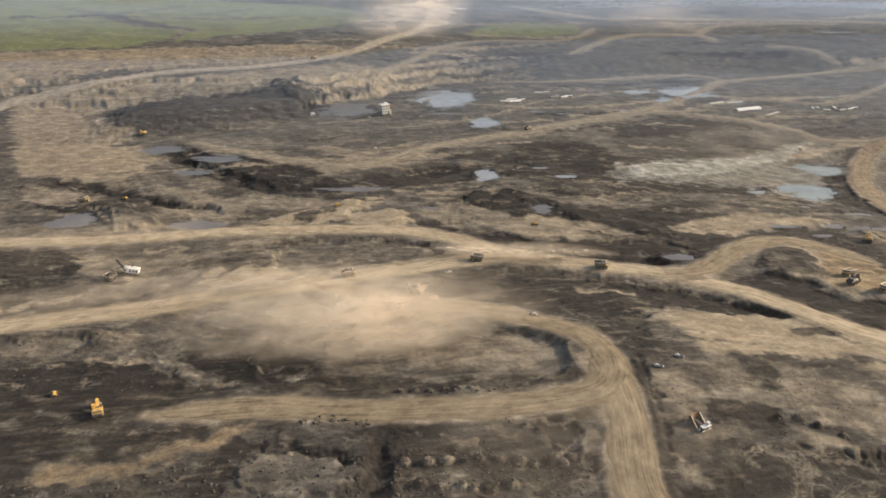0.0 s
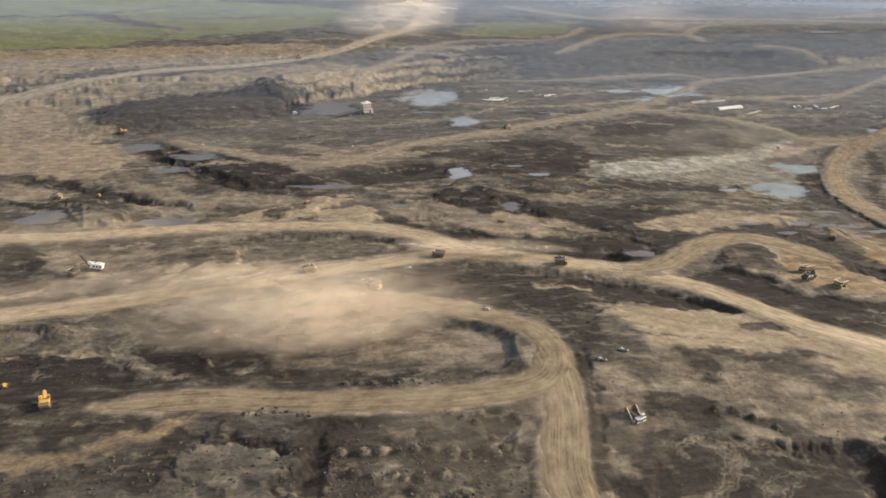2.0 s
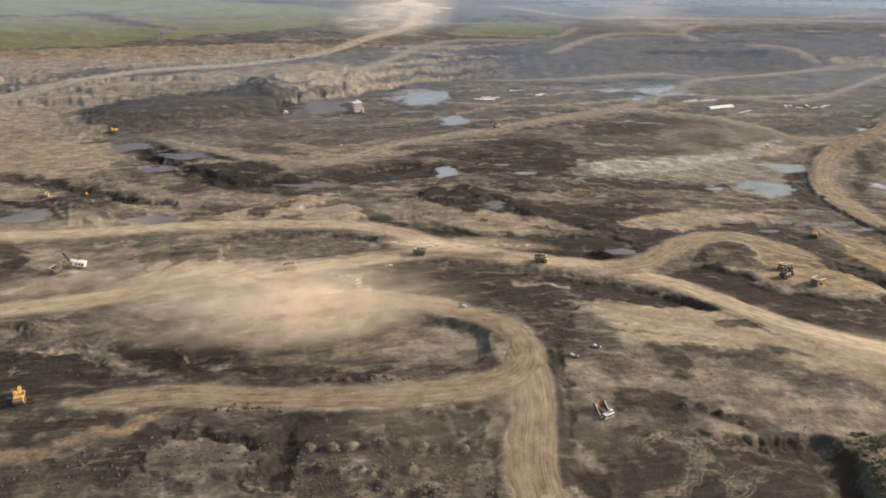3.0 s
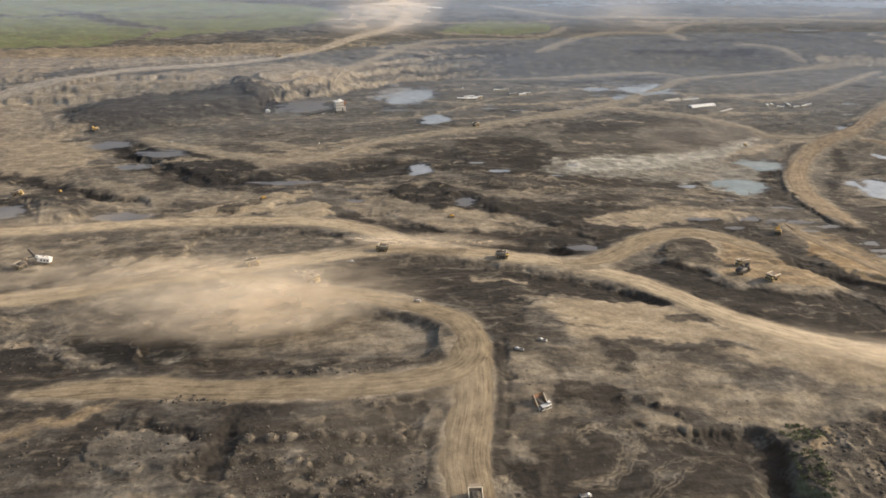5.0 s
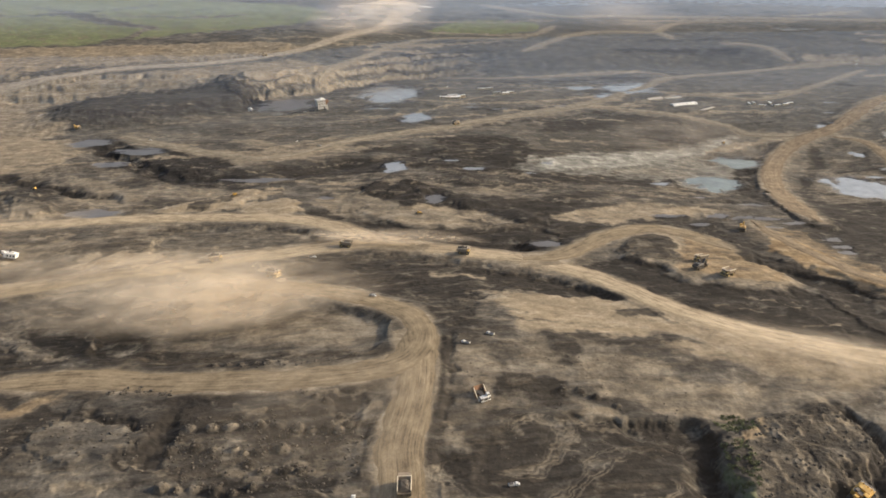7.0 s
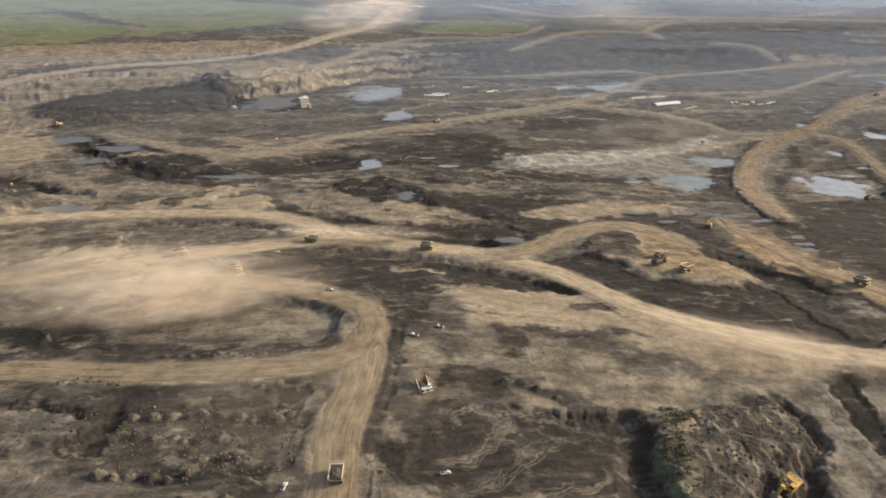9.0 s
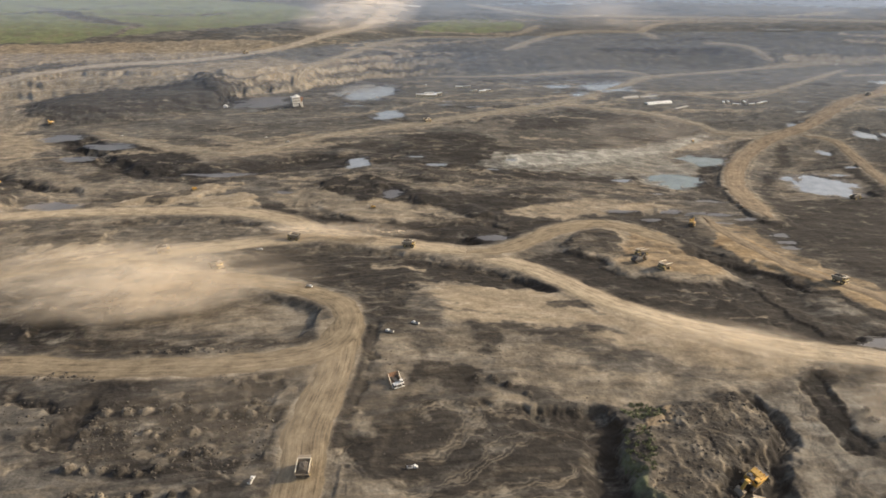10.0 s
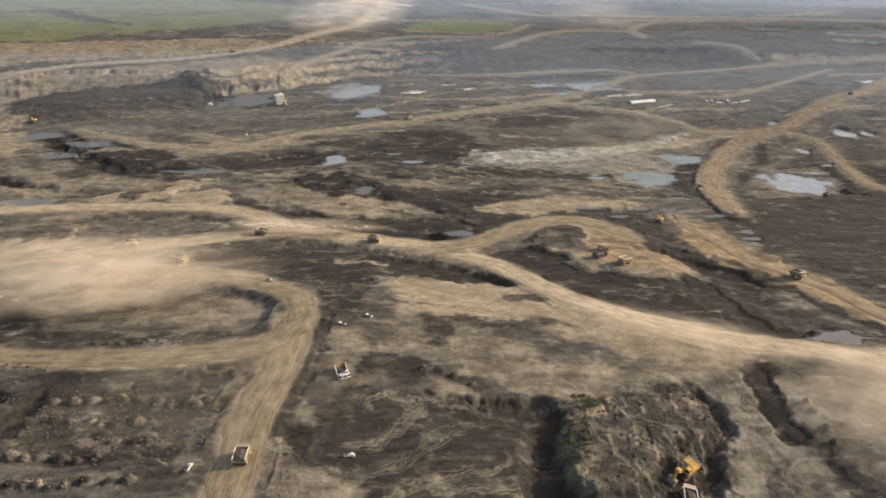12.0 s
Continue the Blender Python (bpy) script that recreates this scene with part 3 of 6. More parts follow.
plan_patch(1, 7, 1, -.2, 0, 0, .3, [(-239, 595), (-211, 618), (-183, 637), (-154, 626), (-190, 595)])
plan_patch(0, 9, 1, -.1, 0, 0, .4, [(283, 759), (380, 801), (497, 813), (378, 743), (285, 732)])
plan_patch(0, 9, .9, 0, 0, 0, .4, [(42, 744), (133, 788), (218, 750), (201, 721), (105, 721)])
plan_patch(0, 12, .9, 0, 0, 0, .5, [(-631, 1068), (-541, 1118), (-477, 1050), (-491, 925), (-550, 938)])
plan_patch(0, 12, .25, .25, 0, 0, .7, [(425, 689), (468, 659), (483, 582), (476, 552), (390, 568), (390, 608)], .55)
plan_patch(0, 10, .15, .5, 0, 0, .6, [(528, 730), (573, 728), (588, 633), (624, 539), (642, 489), (617, 447), (586, 506), (552, 562), (523, 644)], .4)
plan_patch(0, 16, .3, .2, 0, 0, .5, [(-263, 332), (-225, 323), (-192, 335), (-148, 361), (-133, 377), (-177, 366), (-225, 344), (-253, 342)], .45)
plan_patch(0, 14, .4, .1, 0, 0, .6, [(-631, 1068), (-541, 1118), (-477, 1050), (-491, 925), (-550, 938)], .2)
plan_patch(0, 16, .55, .2, 0, 0, .6, [(425, 423), (489, 407), (468, 364), (477, 298), (504, 254), (421, 258), (435, 335)])
plan_patch(-3, 10, 0, 1, 0, 0, 1.2, [(387, 300), (414, 306), (425, 286), (408, 257), (367, 253)])
plan_patch(0, 25, .0, .95, 0, 0, 1, [(590, 718), (703, 793), (879, 877), (657, 514), (635, 560), (612, 630)])
plan_patch(0, 14, .25, .45, .1, 0, 1, [(327, 320), (355, 345), (380, 349), (367, 326), (338, 293)], .3)
plan_patch(0, 20, .25, .35, 0, 0, .5, [(-289, 379), (-219, 392), (-95, 409), (-90, 379), (-152, 375), (-208, 365), (-277, 358)], .25)
# shaded wall of the crescent, painted dark again
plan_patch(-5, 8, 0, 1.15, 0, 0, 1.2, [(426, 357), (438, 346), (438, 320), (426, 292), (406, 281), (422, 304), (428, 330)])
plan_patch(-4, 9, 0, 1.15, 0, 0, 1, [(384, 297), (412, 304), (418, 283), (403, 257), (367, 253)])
plan_patch(0, 16, .2, .25, 0, 0, .8, [(97, 601), (132, 608), (149, 579), (131, 556), (101, 560)])
plan_patch(0, 22, .72, .1, 0, .1, 1.4, [(-951, 1463), (-825, 1518), (-754, 1566), (-546, 1621), (-318, 1705), (-206, 1717), (-161, 1658), (-261, 1571), (-379, 1565), (-513, 1523), (-671, 1492), (-740, 1403), (-723, 1217), (-765, 1183)])
plan_patch(0, 40, 0.05, .56, 0, 0, .25, [(-655, 1301), (-638, 1446), (-502, 1489), (-351, 1530), (-273, 1433), (-356, 1349), (-474, 1265), (-595, 1241)])
# more painted shade on the bench slope
plan_patch(0, 12, 0, 1.1, 0, 0, .8, [(318, 574), (351, 589), (378, 545), (457, 523), (508, 480), (486, 445), (429, 459), (361, 505), (322, 549)])
plan_patch(0, 18, .1, .7, 0, 0, .9, [(141, 341), (191, 343), (223, 328), (201, 289), (146, 285)])
plan_patch(0, 22, .2, .5, 0, 0, 1, [(151, 435), (203, 437), (212, 378), (190, 333), (148, 332)])
plan_patch(0, 22, .05, .85, 0, 0, 1.2, [(-22, 336), (38, 342), (88, 338), (92, 281), (50, 272), (-6, 282)])
plan_patch(-2, 8, 0, .9, 0, 0, 1.2, [(142, 427), (151, 427), (149, 354), (141, 341), (139, 384)])
plan_patch(1, 14, 0, .85, 0, 0, 2.2, [(369, 336), (419, 354), (429, 327), (420, 300), (388, 269), (347, 256), (352, 294)])
plan_patch(0, 14, .05, .8, 0, 0, 1, [(281, 317), (326, 316), (328, 292), (319, 253), (284, 248)])
plan_patch(0, 18, .4, .3, 0, 0, .8, [(215, 437), (285, 437), (318, 398), (273, 375), (212, 378)])
plan_patch(0, 22, .65, .1, 0, 0, 1.6, [(-882, 1358), (-751, 1380), (-675, 1350), (-579, 1231), (-581, 1136), (-704, 1093)])
plan_patch(0, 12, 0, 1.05, 0, 0, 1.6, [(-350, 454), (-300, 464), (-262, 445), (-230, 400), (-248, 372), (-296, 372)])
plan_patch(0, 14, .05, .9, 0, 0, 1.2, [(-251, 480), (-146, 487), (-117, 433), (-185, 415), (-240, 429)])
plan_patch(0, 20, .05, .9, 0, 0, 1, [(749, 1049), (958, 1009), (691, 569), (617, 567), (597, 718)])
plan_patch(0, 20, .05, .85, 0, 0, 1.3, [(-120, 371), (-69, 376), (-5, 372), (11, 337), (5, 295), (-55, 296), (-104, 340)])
plan_patch(0, 18, .3, .4, 0, 0, .8, [(-219, 347), (-176, 362), (-133, 377), (-140, 360), (-179, 340), (-216, 326)], .25)
plan_ridge(17, -7.5, 0, .9, [(456, 754), (467, 699), (485, 645), (509, 586), (529, 547), (528, 493), (550, 453), (595, 417)])
plan_ridge(19, -6.7, 0, .9, [(-8, 748), (52, 706), (107, 673), (182, 653), (252, 654), (295, 679), (327, 719)])
plan_ridge(19, 7.1, 0, .9, [(42, 827), (62, 867), (103, 833), (178, 791), (245, 747), (303, 720), (374, 730), (458, 749)])
plan_ridge(27, -6.2, 0, .8, [(-13, 1034), (78, 1071), (180, 1000), (313, 986), (405, 958), (537, 981)])
plan_ridge(19, 4.5, 0, .7, [(126, 931), (216, 899), (334, 870), (454, 866), (613, 862)])
plan_ridge(27, -9.3, 0, .95, [(-453, 1112), (-381, 1014), (-292, 938), (-214, 907), (-135, 923), (-39, 960), (44, 1019)])
plan_ridge(21, -5.9, 0, .85, [(-568, 927), (-491, 898), (-418, 855), (-354, 836)])
plan_ridge(30, 9.3, 0, .8, [(-382, 1564), (-345, 1533), (-309, 1488), (-265, 1409)])
plan_ridge(6, -5.1, 0, .9, [(-105, 354), (-79, 343), (-57, 331)])
plan_ridge(8, -5.0, 0, .9, [(-63, 297), (-45, 314), (-43, 334), (-36, 370)])
plan_ridge(9, 1.3, 0, .7, [(227, 373), (250, 364), (277, 349), (305, 339), (330, 336)])
plan_ridge(7, 1.3, .3, .3, [(231, 393), (262, 381), (311, 368), (374, 372)])
plan_ridge(7, 1.3, 0, .6, [(136, 465), (136, 430), (130, 389), (133, 356), (137, 331)])
plan_ridge(7, 2.8, .3, .1, [(-268, 455), (-241, 467), (-175, 421)])
plan_ridge(8, 1.3, 0, .75, [(217, 436), (248, 435), (284, 433), (328, 442), (360, 439)])
plan_ridge(7, 1.3, 0, .8, [(167, 342), (196, 338), (214, 312), (236, 298), (272, 287)])
plan_ridge(11, -3.9, 0, .6, [(-62, 626), (10, 629), (70, 637)])
plan_ridge(22, 6.0, .1, .6, [(-660, 948), (-603, 936), (-526, 900)])
plan_ridge(18, 4.7, .5, 0, [(-234, 1126), (-134, 1078), (-46, 1144)])
plan_ridge(19, 4.5, 0, .7, [(-237, 903), (-141, 883), (-29, 890), (101, 907), (215, 883)])
plan_ridge(24, 7.1, 0, .75, [(-469, 818), (-440, 834), (-370, 774), (-313, 754)])
plan_ridge(9, 4.7, .2, .5, [(-384, 496), (-328, 501), (-265, 492), (-226, 506)])
plan_ridge(2, 1.4, .35, .3, [(-251, 466), (-211, 444), (-176, 424)])
plan_ridge(2, 1.4, .35, .3, [(-243, 474), (-205, 452), (-170, 431)])
plan_ridge(30, 9.3, 0, .6, [(49, 1846), (143, 1932), (273, 1946), (396, 1894)])
plan_ridge(15, -4.1, 0, .7, [(408, 771), (485, 746), (496, 664), (534, 640)])
plan_ridge(15, -3.7, 0, .6, [(597, 598), (628, 568), (650, 502)])
plan_ridge(18, 4.7, .4, .2, [(137, 1197), (325, 1342), (463, 1444)])
plan_ridge(18, 0.8, .1, .5, [(-1485, 2719), (-1172, 2423), (-939, 2226), (-748, 2134)])
plan_ridge(15, 0.8, .2, .4, [(-1039, 2339), (-705, 2289), (-492, 2337)])
plan_ridge(18, 0.8, .1, .5, [(-1472, 2337), (-1252, 2348), (-1073, 2466), (-1023, 2832)])
plan_ridge(15, 0.8, .3, .4, [(-775, 2112), (-781, 1984), (-841, 1931)])
# ochre broken edge of the plateau
plan_patch(2, 20, .6, 0, 0, .05, 2, [(-1221, 1828), (-1106, 1843), (-966, 1870), (-742, 1894), (-600, 1850), (-620, 1776), (-746, 1723), (-843, 1630), (-948, 1573), (-1044, 1553)], .3)
plan_patch(0, 14, .03, .62, 0, 0, .2, [(-679, 1329), (-711, 1432), (-639, 1467), (-517, 1483), (-396, 1505), (-348, 1520), (-261, 1380), (-361, 1307), (-490, 1262), (-610, 1238)])
plan_patch(7, 14, 0, 1, 0, 0, .8, [(-397, 1556), (-357, 1563), (-346, 1539), (-277, 1415), (-325, 1450), (-375, 1521)])
plan_patch(0, 18, .4, .2, 0, .1, .5, [(-730, 1471), (-640, 1529), (-504, 1556), (-395, 1559), (-394, 1521), (-520, 1491), (-642, 1474)])
# muddy shelves and ditches beyond the haul road
plan_patch(0, 12, 0.75, 0, 0, 0, 0.6, [(-758, 1147), (-606, 1151), (-524, 1094), (-467, 996), (-477, 930), (-525, 926), (-629, 954)], 0.15)
plan_patch(-2, 10, 0, 0.9, 0, 0, 0.8, [(-414, 1129), (-305, 1073), (-221, 1012), (-184, 959), (-225, 936), (-269, 917), (-319, 961), (-383, 1010), (-432, 1091), (-311, 1011), (-311, 1038)])
plan_ridge(13, -5, 0, 1, [(-472, 1115), (-385, 1013), (-324, 950), (-258, 909), (-172, 896)])
plan_ridge(9, -5, 0, 1, [(-605, 945), (-560, 927), (-491, 895), (-418, 865), (-354, 830), (-295, 822)])
plan_patch(0, 7, 0.62, 0.05, 0, 0, 0.4, [(-604, 917), (-546, 904), (-480, 877), (-438, 846), (-443, 825), (-557, 846)])
plan_patch(4, 7, 0, 1.1, 0, 0, 0.8, [(-546, 830), (-460, 828), (-425, 834), (-377, 786), (-328, 739), (-380, 738), (-427, 771), (-481, 799)])
plan_patch(0, 5, 0.4, 0.2, 0, 0, 0.3, [(-426, 843), (-412, 850), (-356, 803), (-319, 764), (-314, 744), (-336, 747)])
plan_patch(-4, 6, 0, 1.1, 0, 0, 0.8, [(-421, 870), (-359, 842), (-303, 829), (-283, 793), (-326, 794), (-373, 831)])
plan_patch(0, 6, 0.35, 0.1, 0, 0, 0.4, [(-365, 872), (-279, 855), (-212, 842), (-157, 841), (-188, 816), (-292, 829)])
plan_patch(0, 7, 0.12, 0.65, 0, 0, 0.8, [(-292, 815), (-240, 814), (-183, 800), (-216, 767), (-269, 774)])
plan_patch(-2, 6, 0, 0.95, 0, 0, 0.8, [(-333, 741), (-294, 733), (-237, 747), (-219, 755), (-232, 733), (-294, 718)])
plan_patch(0, 12, 0.5, 0.1, 0, 0, 0.4, [(-241, 1036), (-134, 989), (-48, 1015), (19, 1087), (-111, 1062), (-197, 1063)])
plan_patch(0, 10, 0.1, 0.7, 0, 0, 0.7, [(-206, 959), (-90, 940), (-16, 971), (79, 1020), (115, 1037), (29, 945), (-51, 912), (-154, 924)])
plan_patch(0, 9, 0.4, 0.2, 0, 0, 0.3, [(-80, 888), (31, 925), (164, 917), (277, 893), (435, 874), (425, 844), (271, 857), (154, 870), (17, 889)])
plan_patch(4, 9, 0, 0.95, 0, 0, 1, [(29, 839), (65, 899), (114, 872), (160, 832), (215, 785), (265, 738), (224, 739), (157, 795), (98, 834), (53, 827)])
plan_patch(0, 9, 0.45, 0.15, 0, 0, 0.5, [(-36, 808), (30, 827), (84, 787), (170, 761), (249, 725), (273, 707), (180, 721), (99, 730), (15, 749)])
plan_patch(-2, 8, 0.03, 0.9, 0, 0, 0.8, [(38, 718), (86, 686), (138, 670), (178, 695), (246, 709), (280, 674), (240, 636), (173, 634), (112, 663), (54, 686)])
plan_patch(0, 8, 0.05, 0.8, 0, 0, 0.8, [(230, 786), (311, 860), (355, 847), (261, 754)])
plan_patch(0, 8, 0.7, 0, 0, 0, 0.4, [(266, 746), (334, 793), (421, 832), (456, 817), (399, 764), (322, 742)])
plan_patch(-2, 6, 0, 1, 0, 0, 0.6, [(271, 734), (356, 741), (459, 753), (457, 730), (388, 732), (281, 715)])
plan_patch(0, 18, 0.12, 0.2, 0, 0.45, 1.6, [(282, 1173), (303, 1045), (369, 1093), (528, 1156), (694, 1259), (711, 1243), (617, 1141), (579, 1050), (478, 1004), (342, 966), (264, 974), (261, 1052)])
plan_patch(1, 12, 0.1, 0, 0, 1.0, 0.8, [(375, 1054), (467, 1124), (586, 1174), (708, 1253), (650, 1189), (526, 1090), (408, 1017)])
plan_patch(-1, 14, 0.1, 0.15, 0, 0.42, 0.4, [(532, 1052), (689, 1123), (678, 1068), (574, 921), (503, 946)])
plan_patch(-3, 12, 0.05, 0.5, 0.15, 0, 0.4, [(315, 1219), (452, 1272), (642, 1335), (718, 1292), (657, 1251), (478, 1164), (371, 1101), (315, 1122)])
plan_patch(0, 10, 0.05, 0.8, 0, 0, 1, [(253, 953), (339, 953), (458, 998), (496, 976), (381, 914), (245, 899)])
plan_patch(-3, 10, 0.03, 0.8, 0, 0, 0.6, [(645, 1081), (738, 1186), (807, 1239), (813, 1219), (724, 1117), (654, 984), (614, 856), (596, 872), (584, 923)])
plan_patch(0, 10, 0.1, 0.7, 0, 0, 0.6, [(811, 1175), (773, 1084), (680, 920), (641, 809), (661, 769), (728, 827), (705, 905), (796, 1082), (842, 1186)])
plan_patch(-1, 12, 0.35, 0.25, 0, 0, 0.5, [(804, 1045), (779, 1064), (706, 943), (697, 873), (791, 889), (855, 932), (865, 1035)])
plan_patch(0, 16, 0.03, 1.0, 0, 0, 0.9, [(669, 838), (786, 808), (839, 774), (673, 513), (651, 568), (626, 634), (626, 720)])
plan_patch(1, 7, 0.3, 0.1, 0, 0, 0.5, [(518, 698), (555, 680), (570, 605), (598, 552), (638, 483), (622, 456), (588, 500), (572, 544), (539, 587), (514, 637)], 0.75)
plan_patch(-1, 8, 0.18, 0.45, 0, 0.12, 0.4, [(535, 523), (570, 518), (582, 488), (610, 437), (584, 446), (546, 436), (533, 460), (523, 492)])
plan_patch(-5, 6, 0, 1.1, 0, 0, 0.6, [(466, 692), (472, 643), (503, 601), (542, 579), (552, 537), (563, 530), (527, 542), (495, 577), (465, 616), (451, 660)])
plan_patch(-4, 6, 0, 1.05, 0, 0, 0.8, [(473, 547), (497, 535), (508, 480), (531, 445), (573, 427), (518, 426), (487, 453), (473, 496)])
plan_ruts(231, 5, 12, 0.6, [(-162, 860), (32, 903), (275, 882), (471, 862), (597, 841)])
plan_ruts(232, 4, 10, 0.4, [(89, 963), (282, 923), (440, 890), (535, 843)])
plan_ruts(233, 4, 12, 0.4, [(-145, 958), (-15, 959), (115, 1023), (214, 1107)])
# shaded ground west of the junction: dug trench round the white shovel, broken black turf
plan_patch(0, 9, 0.08, 0.72, 0, 0, 1.8, [(-522, 680), (-462, 687), (-405, 663), (-370, 640), (-386, 613), (-355, 575), (-309, 545), (-377, 536), (-440, 553)])
plan_patch(3, 5, 0, 1.1, 0, 0, 1, [(-352, 626), (-341, 635), (-324, 612), (-317, 601), (-339, 599)])
plan_patch(0, 9, 0.5, 0.15, 0, 0, 0.4, [(-409, 670), (-362, 662), (-321, 654), (-302, 668), (-289, 684), (-295, 605), (-327, 586), (-362, 612)])
plan_patch(0, 9, 0.15, 0.6, 0, 0, 0.8, [(-285, 638), (-243, 660), (-189, 666), (-205, 610), (-256, 591), (-289, 574), (-301, 551), (-325, 568), (-296, 592)])
plan_patch(0, 5, 0.8, 0, 0, 0, 0.4, [(-241, 597), (-224, 617), (-203, 623), (-193, 607), (-218, 594)])
plan_ruts(234, 4, 8, 0.3, [(-333, 574), (-302, 592), (-286, 625), (-268, 660)])
plan_patch(0, 9, 0.2, 0.55, 0, 0, 1.6, [(-390, 505), (-332, 500), (-267, 508), (-195, 517), (-171, 487), (-214, 470), (-268, 454), (-314, 455), (-360, 456)])
plan_patch(0, 6, 0.35, 0.3, 0, 0, 0.6, [(-401, 491), (-340, 486), (-308, 490), (-320, 468), (-386, 469)])
plan_patch(1, 9, .1, 0, 0, 1.1, 1, [(301, 1038), (366, 1079), (413, 1071), (370, 1012), (303, 995)])
plan_patch(0, 9, .05, .8, 0, 0, 1, [(188, 1148), (252, 1179), (296, 1124), (271, 1021), (207, 1025)])
plan_patch(0, 10, .35, .15, 0, .35, .6, [(415, 1009), (501, 1043), (550, 1023), (496, 976), (422, 969)])
# sand stockpiles and the ground inside the road loop
plan_patch(3, 4, 1.1, -0.2, 0, 0, 0.3, [(-225, 761), (-185, 804), (-141, 838), (-93, 850), (-115, 824), (-142, 810), (-162, 776), (-189, 750)])
plan_patch(2, 4, 1.15, -0.2, 0, 0, 0.3, [(-164, 760), (-148, 793), (-104, 792), (-66, 805), (-44, 767), (-91, 749), (-106, 771)])
plan_patch(0, 4, 0.1, 0.8, 0, 0, 0.5, [(-160, 822), (-122, 824), (-144, 797), (-169, 764), (-189, 774)])
plan_patch(1, 5, 0.95, -0.1, 0, 0, 0.3, [(-249, 600), (-221, 624), (-199, 634), (-202, 611), (-228, 588)])
plan_patch(-2, 7, 0.2, 0.4, 0, 0, 0.5, [(-198, 695), (-123, 712), (-47, 704), (-2, 674), (-19, 650), (-106, 648), (-178, 658)])
plan_ridge(4, -3, 0, 0.9, [(-203, 691), (-162, 708), (-103, 715), (-48, 705), (-4, 679), (3, 663)])
plan_ridge(3, -1, 0, 0.8, [(-151, 694), (-100, 702), (-52, 693), (-16, 672)])
plan_patch(-1, 3, 0.1, 0.75, 0, 0, 0.5, [(10, 643), (27, 656), (51, 651), (40, 638)])
plan_patch(0, 9, 0.1, 0.65, 0, 0, 1, [(-34, 630), (52, 618), (106, 634), (129, 606), (77, 577), (8, 586)])
plan_patch(0, 7, 0.35, 0.1, 0, 0.35, 0.4, [(88, 606), (141, 603), (156, 573), (111, 562), (83, 577)])
plan_patch(0, 7, .06, .78, 0, 0, 1, [(-36, 560), (10, 596), (105, 605), (192, 582), (228, 546), (170, 524), (145, 508), (110, 526), (51, 538), (-3, 551)])
# worn lines over the pit floor
plan_ridge(5, 1.2, 0.65, 0.1, [(-101, 1251), (72, 1348), (252, 1534), (551, 1686)])
plan_ridge(7, -1.2, 0.15, 0.8, [(181, 1221), (348, 1320), (546, 1412), (712, 1366)])
plan_ridge(9, 1.2, 0.65, 0.1, [(-92, 1550), (120, 1468), (321, 1461), (520, 1556)])
plan_ridge(5, -1.2, 0.15, 0.8, [(-219, 1194), (-56, 1237), (118, 1305), (307, 1359)])
plan_ridge(7, 1.2, 0.65, 0.1, [(342, 1436), (492, 1442), (716, 1547), (926, 1573)])
plan_ridge(9, -1.2, 0.15, 0.8, [(92, 1777), (268, 1723), (493, 1750), (709, 1829)])
plan_ridge(5, 1.2, 0.65, 0.1, [(237, 1691), (399, 1629), (535, 1617)])
plan_ridge(7, -1.2, 0.15, 0.8, [(5, 1301), (118, 1258), (229, 1279)])
plan_ridge(9, 1.2, 0.65, 0.1, [(640, 1398), (769, 1418), (888, 1387)])
plan_ridge(3, 1.4, 0.6, 0.1, [(-263, 877), (-164, 868), (-80, 885), (32, 908)])
plan_ridge(4, -1.4, 0.1, 0.85, [(-58, 958), (27, 978), (115, 965)])
plan_ridge(5, 1.4, 0.1, 0.85, [(167, 971), (288, 960), (403, 963)])
plan_ridge(3, -1.4, 0.6, 0.1, [(-71, 838), (-11, 850), (36, 839)])
plan_ridge(4, 1.4, 0.1, 0.85, [(97, 964), (165, 926), (248, 917)])
plan_ridge(5, -1.4, 0.1, 0.85, [(189, 823), (264, 813), (320, 796)])
plan_ridge(3, 1.4, 0.6, 0.1, [(320, 865), (401, 866), (474, 848)])
plan_ridge(4, -1.4, 0.1, 0.85, [(-12, 737), (72, 718), (153, 709)])
plan_ridge(5, 1.4, 0.1, 0.85, [(168, 734), (221, 719), (273, 707)])
plan_ridge(3, -1.4, 0.6, 0.1, [(338, 779), (394, 794), (446, 815)])
# lower floor below the pale terrace, its cut with shadow painted dark, and the rubble slope
plan_patch(-3.3, 11, 0.08, 0.75, 0, 0, 0.7, [(194, 334), (211, 341), (235, 335), (259, 324), (281, 317), (304, 321), (321, 317), (318, 295), (320, 276), (329, 247), (219, 241), (184, 260), (165, 293), (175, 320)])
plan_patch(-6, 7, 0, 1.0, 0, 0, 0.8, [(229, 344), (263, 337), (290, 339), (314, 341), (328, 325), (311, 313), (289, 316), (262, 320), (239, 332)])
# the spur's cast shadow on the pit floor, put into the colour
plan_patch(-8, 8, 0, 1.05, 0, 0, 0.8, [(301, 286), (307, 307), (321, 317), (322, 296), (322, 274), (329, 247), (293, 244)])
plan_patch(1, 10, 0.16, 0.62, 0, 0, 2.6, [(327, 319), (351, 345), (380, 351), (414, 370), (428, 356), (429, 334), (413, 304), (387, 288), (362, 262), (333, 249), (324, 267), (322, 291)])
# west-facing wall of the crescent cut, its shade painted dark
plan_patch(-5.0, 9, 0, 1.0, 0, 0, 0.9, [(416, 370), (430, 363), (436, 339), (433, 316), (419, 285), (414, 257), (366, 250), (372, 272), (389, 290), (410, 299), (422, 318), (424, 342)])
